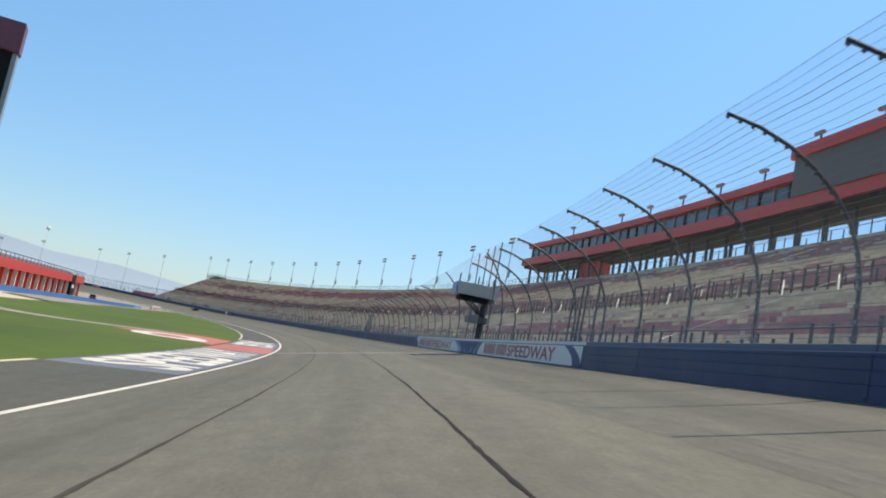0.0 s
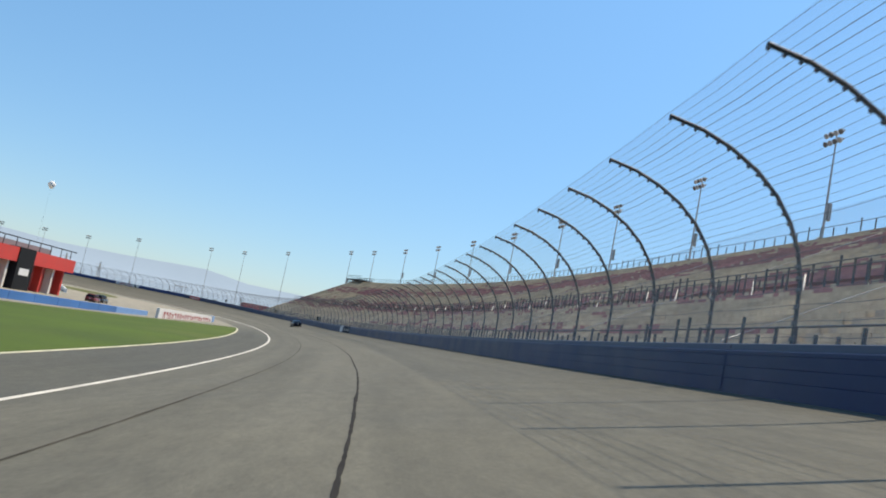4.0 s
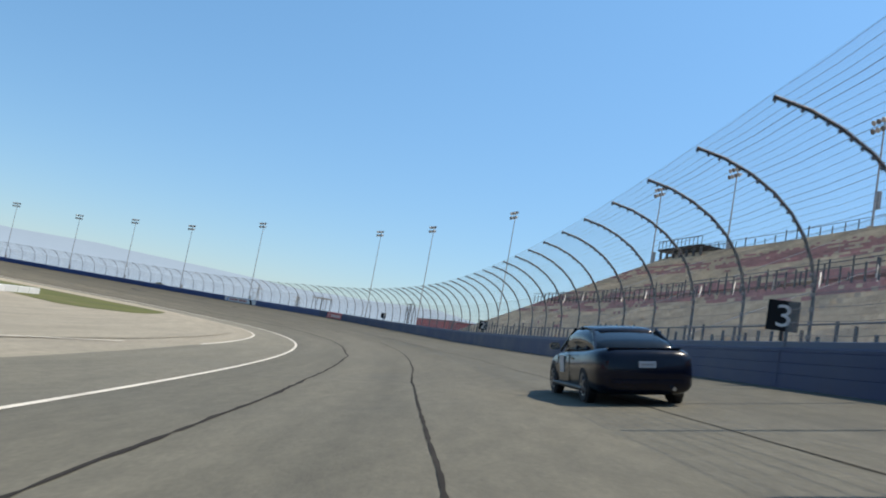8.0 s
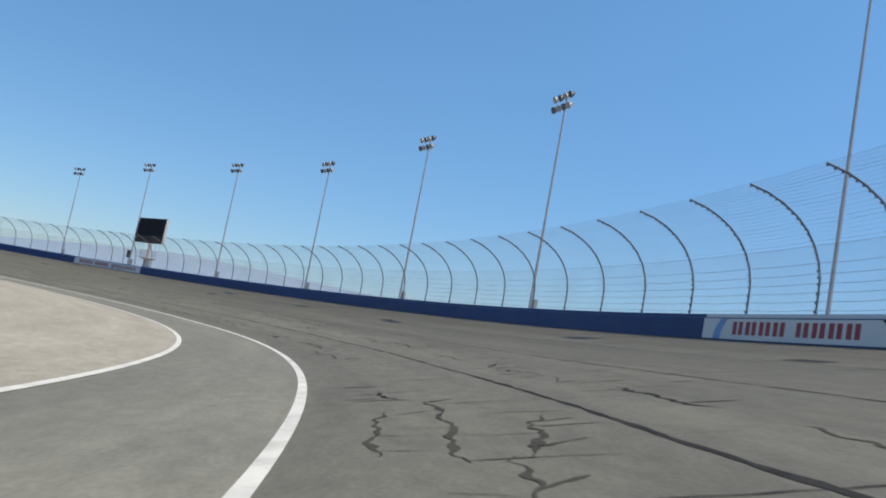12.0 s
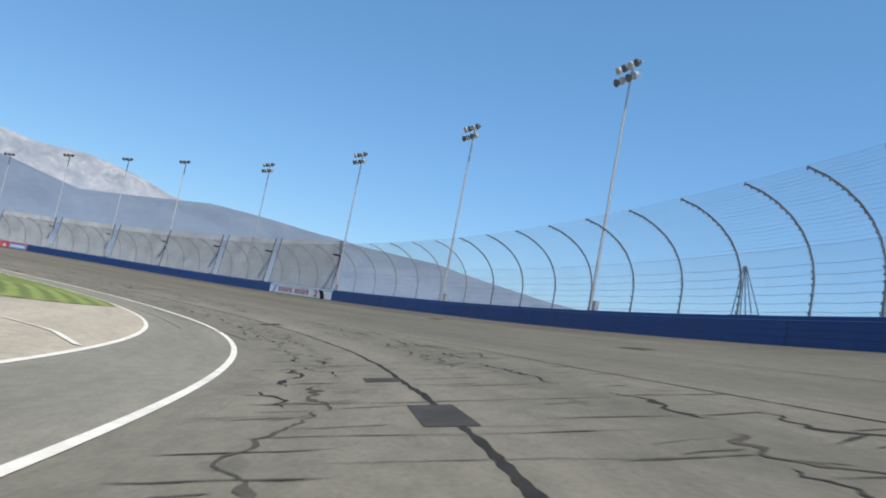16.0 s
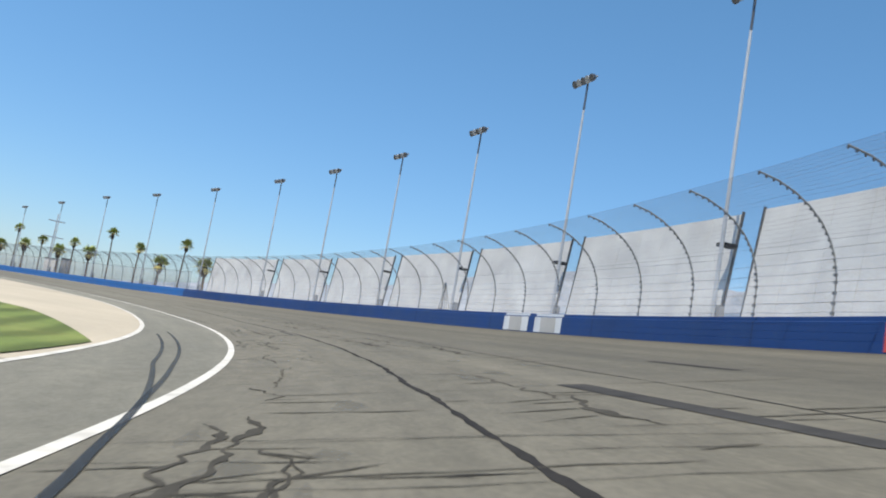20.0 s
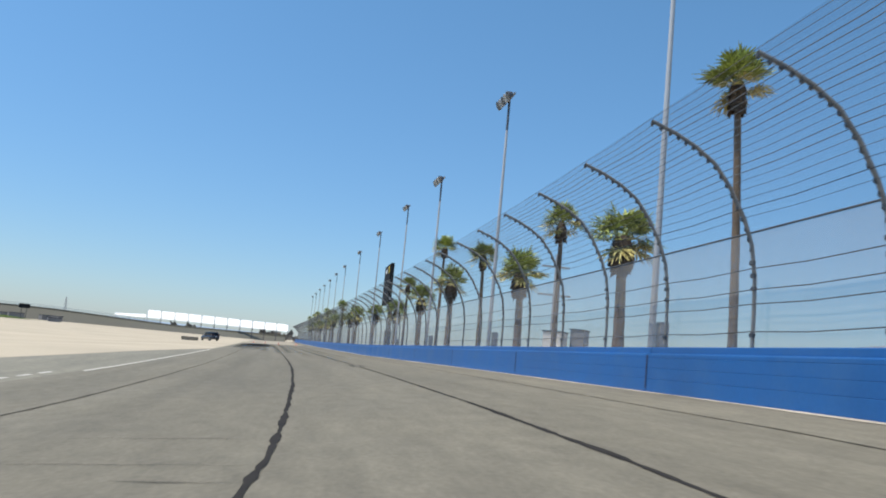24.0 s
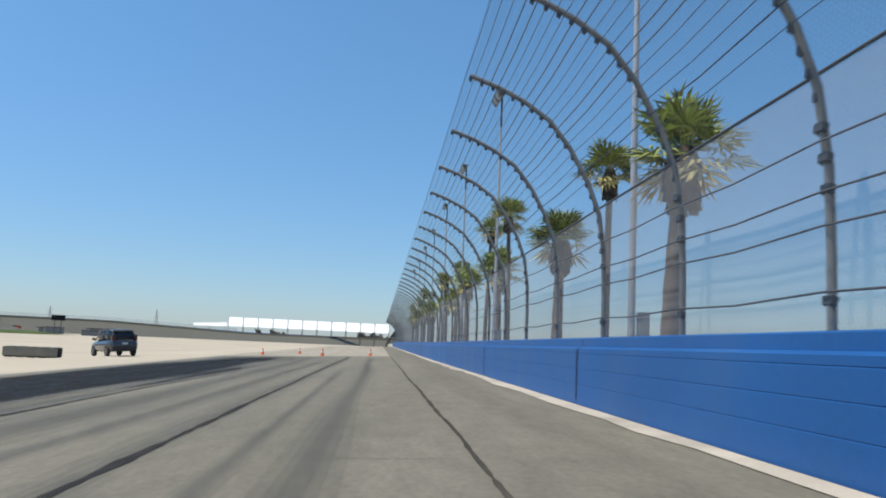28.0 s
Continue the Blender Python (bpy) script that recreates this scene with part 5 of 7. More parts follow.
end = [on_wall(S1, o, h) for o, h in [(O0, -3), (O0, H0)] + [(O0 - RUN * r, H0 + RISE * r) for r in range(1, ROWS + 1)] + [(TOPO - 1.5, TOPH), (TOPO - 1.5, -4)]]
part_of("end_wall", mesh("end_wall", end, [tuple(range(len(end)))], CONCRETE), stand)


def picket_row(o, h, step, tall, name):
    """A railing: slim pickets and a top rail."""
    verts, faces = [], []
    for s in np.arange(S0, S1, step):
        t = tall * (1 + 0.5 * noise.noise(Vector((s * 1.37, o, 0.4))))
        c = [on_wall(s + x, o + y, h + z) for z in (0, t) for x, y in ((-0.05, -0.05), (0.05, -0.05), (0.05, 0.05), (-0.05, 0.05))]
        n = len(verts)
        verts += c
        faces += [(n + i, n + (i + 1) % 4, n + 4 + (i + 1) % 4, n + 4 + i) for i in range(4)] + [(n + 4, n + 5, n + 6, n + 7)]
    ob = part_of(name, mesh(name, verts, faces, POSTGREY), stand)
    tagged(ob, kind="stuff")
    part_of("hand_rail", tube("hand_rail", [on_wall(s, o, h + tall) for s in stations(S0, S1, 8)], 0.03, POSTGREY, 4), stand)


picket_row(-4.2, 1.0, 1.3, 1.7, "front_picket_fence")
picket_row(O0 - RUN * 12 + 0.3, H0 + RISE * 12, 1.4, 1.5, "walkway_picket_fence")
picket_row(TOPO - 0.4, TOPH, 2.2, 1.3, "top_picket_fence")
picket_row(O0 - RUN * 13.4, H0 + RISE * 12, 3.1, 1.7, "vomitory_picket_fence")
for k, a in enumerate(np.arange(S0 + 5, S1, 6.6)):
    c = on_wall(a, O0 - RUN * 12.4, H0 + RISE * 12)
    v, m = Vector((0, 0, 0.95)), frame_at(c, a)
    pts = [m @ Vector(q) for q in ((0, 0, 0.05), (0.9, -0.5, 1.05), (1.0, -0.5, 0.05))]
    part_of("stair_rail", tube("stair_rail", pts, 0.045, PIERWHITE if k % 3 else POSTGREY, 5), stand)
for a in EDGE[:-1]:
    for r0 in (13, 0):
        pts = [on_wall(a + 0.6, O0 - RUN * r, H0 + RISE * r + 1.1) for r in range(r0, r0 + 12)]
        part_of("aisle_rail", tube("aisle_rail", [pts[0] - Vector((0, 0, 0.85))] + pts + [pts[-1] - Vector((0, 0, 0.85))], 0.016, STEEL, 4), stand)
for s in (308.5, 336.5, 363.5, 388.0, 417.8, 446.0, 472.0, 500.3, 529.5, 558.0, 586.4):
    light_pole(s, -38.8, 19.9, 32.4, 2, "grey light pole on the top edge of the grandstand")
for s in (615.5, 635.9):
    light_pole(s, -39.2, 17, 32.3, 2, "grey light pole beside the camera platform")

plat = thing("camera_platform", frame_at(on_wall(624.5, -39.5, 0), 624.5), "dark camera platform on posts behind the grandstand", "platform")
part("deck", box_bm((-5.2, -2.0, 20.3 * U, 5.2, 2.0, 20.6 * U), bevel=0.03), DARK, plat)
for x in np.linspace(-4.8, 4.8, 7):
    for y in (-1.7, 1.7):
        part("leg", box_bm((x - 0.12, y - 0.12, 14 * U, x + 0.12, y + 0.12, 20.3 * U)), POSTGREY, plat)
for y in (-1.95, 1.95):
    part("hand_rail", box_bm((-5.2, y - 0.03, 21.8 * U, 5.2, y + 0.03, 21.9 * U)), POSTGREY, plat)
    for x in np.linspace(-5.1, 5.1, 12):
        part("rail_post", box_bm((x - 0.03, y - 0.03, 20.6 * U, x + 0.03, y + 0.03, 21.8 * U)), POSTGREY, plat)

# the suites over the grandstand
GLASSDARK = mat("suite_glass", (0.06, 0.085, 0.10), 0.12, vary=0.3, scale=0.4, spec=0.6)
GREYCLAD = mat("grey_cladding", (0.17, 0.17, 0.175), 0.6, vary=0.12, scale=0.3)
TOWERGREY = mat("tower_grey", (0.10, 0.098, 0.10), 0.6, vary=0.15, scale=0.3)
suites = tagged(new("suite_building"), "long red suite building on columns above the grandstand", "building")


def box_run(name, s0, s1, o0, o1, h0, h1, material, parent, step=8.0):
    rows = [[on_wall(q, o, h) for o, h in ((o0, h0), (o0, h1), (o1, h1), (o1, h0))] for q in stations(s0, s1, step)]
    me = ribbon(name, rows, material, True)
    n = len(rows) * 4
    bmx = bmesh.new()
    bmx.from_mesh(me)
    bmx.verts.ensure_lookup_table()
    bmx.faces.new([bmx.verts[i] for i in (3, 2, 1, 0)])
    bmx.faces.new([bmx.verts[i] for i in (n - 4, n - 3, n - 2, n - 1)])
    bmx.to_mesh(me)
    bmx.free()
    return part_of(name, me, parent)


box_run("lower_fascia", 60, 297, -37.5, -44, 24.0, 25.6, RED, suites)
box_run("glass_band", 60, 294.5, -38.6, -43.6, 25.6, 28.0, GLASSDARK, suites)
box_run("upper_fascia", 60, 295, -37.9, -44, 28.0, 29.1, RED, suites)
box_run("floor_slab", 60, 296, -37.9, -43.5, 23.4, 24.0, DARK, suites)
box_run("tower_block", 60, 199, -37.3, -44.2, 25.5, 30.2, TOWERGREY, suites)
box_run("tower_cornice", 60, 199.6, -37.0, -44.5, 30.2, 31.6, RED, suites)
for q in np.arange(201, 294, 3.3):
    box_run("mullion", q, q + 0.35, -38.4, -38.7, 25.6, 28.0, DARK if int(q) % 2 else GREYCLAD, suites, 1)
for q in np.arange(62, 296, 5.3):
    part_of("column", tube("column", [on_wall(q, -39.5, 17), on_wall(q + 0.6, -39.5, 23.6)], 0.22, POSTGREY, 6), suites)
    part_of("column", tube("column", [on_wall(q, -43, 12), on_wall(q, -43, 23.6)], 0.22, POSTGREY, 6), suites)
for q in (80, 150, 262):
    box_run("stair_core", q, q + 9, -40, -43, 17, 23.6, RED if q == 262 else GREYCLAD, suites)
for q in np.arange(66, 292, 11.0):
    m = frame_at(on_wall(q, -39.5, 29.1 if q > 199 else 31.6), q)
    fl = thing("roof_lamp", m, "short lamp mast on the suite roof", "lamp", "lamps on the suite roof")
    part("mast", box_bm((-0.07, -0.07, 0, 0.07, 0.07, 1.7)), POSTGREY, fl)
    for x in (-0.5, 0.0, 0.5):
        part("floodlight", box_bm((x - 0.2, 0.0, 1.5, x + 0.2, 0.35, 1.85), bevel=0.04), LAMPGREY, fl)

# the flag stand over the wall
fs = thing("flag_stand", frame_at(on_wall(182.5, 0, 0), 182.5), "grey flag stand cabin on thick posts above the wall", "flag stand")
CABIN = mat("cabin_grey", (0.50, 0.49, 0.46), 0.6, vary=0.12, scale=0.8)
bm = bmesh.new()
pts = [(-1.5, 2.5), (1.5, 2.5), (1.5, -1.15), (-1.5, -1.15)]
lo, hi = [bm.verts.new((x * U, y * U * 0.96, 5.0 * U)) for x, y in pts], [bm.verts.new((x * U, y * U, 6.05 * U)) for x, y in pts]
for i in range(4):
    bm.faces.new((lo[i], hi[i], hi[(i + 1) % 4], lo[(i + 1) % 4]))
bm.faces.new(lo), bm.faces.new(hi[::-1])
part("parapet", bm, CABIN, fs)
part("floor_frame", box_bm((-1.2 * U, -1.0 * U, 4.6 * U, 1.2 * U, 2.1 * U, 5.0 * U), bevel=0.03), DARK, fs)
part("front_panel", box_bm((-1.2 * U, 2.5 * U, 5.1 * U, 1.2 * U, 2.56 * U, 6.0 * U)), LIGHTBLUE, fs, "blue front panel")
for x in (0.95, 0.12):
    part("post", box_bm((x - 0.14, -0.52, HW * U, x + 0.14, -0.24, 4.6 * U), bevel=0.03), POSTGREY, fs)
for x0, x1 in ((-1.1, 0.05), (0.2, 0.85), (1.05, 1.15)):
    part_of("brace", tube("brace", [Vector((x0, 0.9, 4.6 * U)), Vector((x1, -0.38, 3.5 * U))], 0.05, POSTGREY, 6), fs)
part("lower_deck", box_bm((-0.95, -0.55, 2.75 * U, 1.15, 0.7, 3.3 * U), bevel=0.03), TOWERGREY, fs)
part("deck_panel", box_bm((-0.97, 0.1, 2.65 * U, -0.955, 0.65, 3.45 * U)), LAMPGREY, fs)
part("amber_lamp", lathe_bm([(0.07, 6.05 * U), (0.09, 6.15 * U), (0.05, 6.3 * U)], 8), WALLWHITE, fs)
for y in (2.2, 0.5, -0.9):
    part("rail_post", box_bm((-0.04, y * U - 0.04, 6.05 * U, 0.04, y * U + 0.04, 6.9 * U)), POSTGREY, fs)

# ---- the infield ----


def plan_matrix(p, q, z):
    """A frame at plan point p whose x axis points to q (plan units)."""
    return Matrix.Translation((p[0] * U, p[1] * U, z)) @ Matrix.Rotation(math.atan2(q[1] - p[1], q[0] - p[0]), 4, "Z")


garage = thing("garage_building", plan_matrix((466, 141), (366, 124), -1.0), "low red garage building with white piers", "building")
LG = 190 * U
part("back_block", box_bm((0, -9, 0, LG, -1.0, 6.0), bevel=0.02), RED, garage)
part("roof_band", box_bm((-0.4, -9.4, 4.2, LG, 1.2, 6.3), bevel=0.03), RED, garage)
part("roof_rail", box_bm((-0.4, 0.9, 7.6, LG, 1.0, 7.75)), DARK, garage)
part("terrace", box_bm((0, -9, 6.3, LG, -3, 7.3), bevel=0.02), GREYCLAD, garage)
for i in range(40):
    x = 1.5 + i * LG / 40
    part("pier", box_bm((x, -0.6, 0, x + 0.55, 0.6, 4.2), bevel=0.02), PIERWHITE if i % 2 else RED, garage)
    part("bay_door", box_bm((x + 0.9, -0.98, 0.1, x + 2.9, -0.9, 3.3)), mat("bay_red", (0.42, 0.07, 0.04), 0.6) if i == 0 else bpy.data.materials["bay_red"], garage)
    part("rail_post", box_bm((x, 0.9, 6.3, x + 0.08, 1.0, 7.6)), POSTGREY, garage)
part("stair_tower", box_bm((14, -0.5, 0, 19, 1.35, 6.4), bevel=0.02), DARK, garage)
part("tower_sign", box_bm((15, 1.352, 2.4, 18, 1.37, 3.4)), WALLWHITE, garage)

PITBLUE = mat("pit_blue", (0.05, 0.16, 0.40), 0.5, vary=0.12, scale=0.6, island=0.06)
pit = thing("pit_wall", plan_matrix((444, 107.5), (300, 97), -0.95), "low blue pit wall at the edge of the grass", "wall")
for i in range(24):
    x = 2.0 + i * 4.7
    part("wall_section", box_bm((x, -0.2, 0, x + 4.66, 0.2, 1.05), bevel=0.02), LIGHTBLUE if i in (0, 1) else PITBLUE, pit)
sign = thing("banner_wall", plan_matrix((469.0, 107.5), (435.5, 101.5), -0.9), "white concrete wall with red lettering bars", "wall")
part("wall_body", box_bm((0, -0.2, 0, 36 * U, 0.2, 1.85), bevel=0.02), WALLWHITE, sign)
part("end_block", box_bm((-1.2, -0.25, 0, -0.01, 0.25, 1.9), bevel=0.02), LIGHTBLUE, sign, "blue end block")
for i in range(20):
    x = 1.0 + i * 1.27
    h = 1.2 if i % 4 else 1.05
    part("letter_bar", box_bm((x, 0.2, 0.28, x + 0.24, 0.215, 0.28 + h)), WORDRED, sign)
    part("letter_bar", box_bm((x + 0.24, 0.2, 0.28 + h - 0.3, x + 0.8, 0.215, 0.28 + h)), WORDRED, sign)
    if i % 3:
        part("letter_bar", box_bm((x + 0.58, 0.2, 0.28, x + 0.8, 0.215, 0.28 + h - 0.2)), WORDRED, sign)
low = thing("white_wall", plan_matrix((591, 224), (505, 165), -0.95), "low white concrete wall inside the turn", "wall")
for i in range(17):
    part("wall_block", box_bm((i * 4.6, -0.25, 0, i * 4.6 + 4.56, 0.25, 1.0), bevel=0.05), WALLWHITE, low)

pylon = thing("leader_tower", plan_matrix((183, 51.5), (178, 66), -0.9), "tall dark leader board tower with a red cap", "tower")
part("shaft", box_bm((-1.6, -0.5, 0, 1.6, 0.5, 18.2), bevel=0.05), DARK, pylon)
part("edge_strip", box_bm((-1.65, -0.55, 0, -1.35, 0.55, 18.2), bevel=0.03), LAMPGREY, pylon)
part("cap", box_bm((-1.75, -0.8, 18.2, 1.75, 0.8, 20.4), bevel=0.06), mat("cap_plum", (0.17, 0.05, 0.08), 0.5), pylon)
part("cap_emblem", lathe_bm([(0.7, 0.80), (0.7, 0.83)], 20), PIERWHITE, pylon).matrix_basis = Matrix.Translation((0, 0.02, 19.3)) @ Matrix.Rotation(radians(90), 4, "X")

# ---- outside the turn ----
shed = thing("canopy_shed", frame_at(on_wall(718, -9, -1.0), 718), "grey canopy roof on slim posts behind the fence", "shed")
part("roof", box_bm((-2.1, -1.2, 4.3, 2.1, 1.2, 4.5), bevel=0.05), LAMPGREY, shed)
for x in (-1.9, 0.0, 1.9):
    for y in (-1.0, 1.0):
        part("post", box_bm((x - 0.04, y - 0.04, 0, x + 0.04, y + 0.04, 4.3)), POSTGREY, shed)
cont = thing("red_container", frame_at(on_wall(648, -9, -1.2), 648), "red steel container behind the fence", "container")
part("box", box_bm((-9, -1.2, 0, 9, 1.2, 3.2), bevel=0.04), RED, cont)
part("roof_rim", box_bm((-9.1, -1.3, 3.2, 9.1, 1.3, 3.35), bevel=0.02), WORDRED, cont)
for x in np.arange(-8.7, 8.8, 0.6):
    part("rib", box_bm((x, 1.2, 0.2, x + 0.25, 1.24, 3.1)), RED, cont)

BARK = mat("palm_bark", (0.115, 0.085, 0.06), 0.9, vary=0.3, scale=3, fine=25, bump=0.5, island=0.15)
BARKPALE = mat("palm_bark_pale", (0.15, 0.105, 0.07), 0.9, vary=0.25, scale=3, fine=25, bump=0.5)
SKIRT = mat("palm_skirt", (0.080, 0.055, 0.036), 0.95, vary=0.3, scale=4, pieces=0.5)
FROND = mat("palm_frond", (0.25, 0.285, 0.075), 0.6, vary=0.25, scale=1.5, island=0.15, spec=0.35, pieces=0.6)
FRONDPALE = mat("palm_frond_pale", (0.48, 0.41, 0.14), 0.65, vary=0.25, scale=1.5, island=0.15, pieces=0.45)


def palm_meshes(seed, tall, thick):
    """A fan palm: ringed trunk, ragged skirt of dead leaves, and a crown of fan leaves on stalks."""
    r = random.Random(seed)
    lean = Vector((r.uniform(-0.25, 0.25), r.uniform(-0.25, 0.25), 0))
    path = [Vector((0, 0, 0)) + lean * (i / 14) ** 2 + Vector((0, 0, tall * i / 14)) for i in range(15)]
    trunk = ribbon("trunk", tube_rows(path, lambda t: thick * (1.25 - 0.45 * t + 0.05 * math.sin(40 * t)), 9), BARK if thick < 0.2 else BARKPALE, True, smooth=True)
    top = path[-1]
    skirt_v, skirt_f = [], []
    for i in range(210 if thick > 0.2 else 110):
        a = r.uniform(0, 2 * math.pi)
        z0 = r.uniform(-0.9, 0.25) if thick > 0.2 else r.uniform(-0.35, 0.2)
        rad = thick * r.uniform(0.85, 1.3) * (1 + 0.55 * math.sin(math.pi * (z0 + 0.9) / 1.15) if thick > 0.2 else 1)
        ln = r.uniform(0.3, 0.6)
        d = Vector((math.cos(a), math.sin(a), 0))
        e = Vector((-d.y, d.x, 0)) * r.uniform(0.08, 0.16)
        p = top + d * rad + Vector((0, 0, z0))
        n = len(skirt_v)
        skirt_v += [p - e * 0.5, p + e * 0.5, p + e + d * 0.12 - Vector((0, 0, ln)), p - e + d * 0.08 - Vector((0, 0, ln * r.uniform(0.7, 1.1)))]
        skirt_f.append((n, n + 1, n + 2, n + 3))
    skirt = mesh("skirt", skirt_v, skirt_f, SKIRT)
    crowns = []
    for which in (0, 1):
        v, f = [], []
        for i in range(36 if which == 0 else 8):
            a = r.uniform(0, 2 * math.pi)
            el = r.uniform(-0.1, 1.4) if which == 0 else r.uniform(-0.75, 0.15)
            d = Vector((math.cos(a) * math.cos(el), math.sin(a) * math.cos(el), math.sin(el)))
            stalk = r.uniform(0.55, 0.85)
            side = d.cross(Vector((0, 0, 1)))
            side = side.normalized() if side.length > 0.05 else Vector((1, 0, 0))
            up = side.cross(d)
            base = top + d * 0.15
            hub = top + d * stalk
            n = len(v)
            v += [base - side * 0.018, base + side * 0.018, hub + side * 0.015, hub - side * 0.015]
            f.append((n, n + 1, n + 2, n + 3))
            fan = r.uniform(0.62, 0.88)
            for k in range(18):
                b = radians(-110 + 220 * k / 17 + r.uniform(-4, 4))
                q = (d * math.cos(b) + side * math.sin(b))
                w = (side * math.cos(b) - d * math.sin(b)) * 0.042
                ln = fan * (0.75 + 0.25 * math.cos(b)) * r.uniform(0.85, 1.1)
                droop = Vector((0, 0, -0.16 * ln * r.uniform(0.2, 1.5)))
                lift = up * 0.08 * math.cos(k * 2.2)
                n = len(v)
                v += [hub, hub + q * ln * 0.55 + w + lift, hub + q * ln + droop, hub + q * ln * 0.55 - w + lift]
                f.append((n, n + 1, n + 2, n + 3))
        crowns.append(mesh("fronds", v, f, FROND if which == 0 else FRONDPALE))
    return trunk, skirt, crowns


palm_kinds = {}


def palm(s, o, h, k):
    thick = 0.21 if h < 9 else 0.12
    tall = round((h + 0.2) * U, 1)
    key = (tall, k % 3)
    if key not in palm_kinds:
        palm_kinds[key] = palm_meshes(k, tall, thick)
    trunk, skirt, crowns = palm_kinds[key]
    g = thing("palm_tree", frame_at(on_wall(s, o, -0.9), s, k * 2.4), "stout fan palm with a shaggy trunk and green crown" if h < 9 else "tall slim fan palm with a small green crown", "palm tree", "palms along the back straight")
    scl = 1.15 if h < 9 else 0.85
    part_of("trunk", trunk, g)
    part_of("skirt", skirt, g)
    for me in crowns:
        c = part_of("fronds", me, g)
        top = Vector((0, 0, tall))
        c.matrix_basis = Matrix.Translation(top) @ Matrix.Scale(scl, 4) @ Matrix.Translation(-top)


PALMS = [(1272, 6.9), (1284, 10.9), (1294, 7.1), (1304, 9.9), (1319.3, 12.8), (1330.3, 8.2), (1339.0, 10.2), (1348.5, 8.0), (1360.3, 10.4), (1370.5, 8.8), (1378.8, 13.2), (1390.2, 8.3), (1398.6, 10.4), (1408.5, 7.4), (1436.8, 8.0), (1461.8, 8.2), (1471.0, 9.6), (1480.5, 7.9), (1494.3, 11.3), (1503, 8.3), (1511, 12.5), (1522, 8.5), (1531.6, 10.5)]
PALMS += [(1541 + 9.3 * i, (7.6, 10.4, 8.2, 12.2)[i % 4]) for i in range(16)]
for k, (s, h) in enumerate(PALMS):
    palm(s, -4.6 - (0.5 if k % 3 else 0), h - 0.4, k)

BUSH = mat("dusty_bush", (0.065, 0.07, 0.045), 0.8, vary=0.4, scale=2)


def bush(p, size, seed, label="low dusty green tree behind the outer wall"):
    r = random.Random(seed)
    v, f = [], []
    for i in range(160):
        a, e, q = r.uniform(0, 6.3), r.uniform(-0.2, 1.5), r.uniform(0.35, 1.0)
        c = Vector((math.cos(a) * math.cos(e) * size * q * 1.2, math.sin(a) * math.cos(e) * size * q * 1.2, size * 0.7 + math.sin(e) * size * 0.8 * q))
        d = Vector((r.uniform(-1, 1), r.uniform(-1, 1), r.uniform(-0.6, 1))).normalized() * size * 0.22
        u = d.cross(Vector((r.uniform(-1, 1), r.uniform(-1, 1), 1))).normalized() * size * 0.11
        n = len(v)
        v += [c - d, c + u, c + d, c - u]
        f.append((n, n + 1, n + 2, n + 3))
    b = thing("tree", Matrix.Translation(p), label, "tree", "trees behind the turn")
    part("trunk", lathe_bm([(0.16, -1.0), (0.12, size * 0.6), (0.05, size)], 7), BARK, b)
    part_of("crown", mesh("crown", v, f, BUSH), b)


r = random.Random(5)
for s, h in [(808, 1.9), (802, 1.6), (784, 1.6), (765, 1.6), (747, 1.6), (740, 1.5), (724, 1.5), (701, 1.6)]:
    bush(on_wall(s, -13 - r.uniform(0, 8), -1.5), h, int(s))

STEELFAR = mat("lattice_steel", (0.36, 0.38, 0.40), 0.6, 0.3)


def power_tower(x, y, tall, turn):
    """A lattice mast with two cross arms."""
    g = thing("power_tower", Matrix.Translation((x, y, -0.95)) @ Matrix.Rotation(turn, 4, "Z"), "far grey lattice power tower with two cross arms", "power tower", "power towers in the distance")
    w = tall * 0.09
    for sx in (-1, 1):
        for sy in (-1, 1):
            part_of("leg", tube("leg", [Vector((sx * w, sy * w, 0)), Vector((sx * w * 0.3, sy * w * 0.3, tall * 0.7)), Vector((sx * w * 0.1, sy * w * 0.1, tall))], 0.16, STEELFAR, 4), g)
    for i in range(6):
        z0, z1 = tall * i / 7, tall * (i + 1) / 7
        a, b = w * (1 - 0.85 * i / 7), w * (1 - 0.85 * (i + 1) / 7)
        for sy in (-1, 1):
            part_of("brace", tube("brace", [Vector((-a, sy * a, z0)), Vector((b, sy * b, z1))], 0.09, STEELFAR, 3), g)
            part_of("brace", tube("brace", [Vector((a, sy * a, z0)), Vector((-b, sy * b, z1))], 0.09, STEELFAR, 3), g)
    for z in (0.72, 0.86):
        part_of("cross_arm", tube("cross_arm", [Vector((-tall * 0.17, 0, tall * z)), Vector((0, 0, tall * (z + 0.03))), Vector((tall * 0.17, 0, tall * z))], 0.14, STEELFAR, 4), g)


def eye_dir(t_xy, az, dist):
    return t_xy[0] * U + dist * math.cos(radians(az)), t_xy[1] * U + dist * math.sin(radians(az))


for p, az, dist, tall in [((640, 200), 38.5, 420, 21), ((640, 200), 35.0, 430, 20), ((690, 480), 137.2, 520, 24), ((690, 480), 134.2, 560, 26), ((180, 340), -127.6, 900, 24), ((180, 340), -134.2, 900, 26), ((180, 340), -124.0, 1000, 20)]:
    x, y = eye_dir(p, az, dist)
    power_tower(x, y, tall, radians(az + 60))

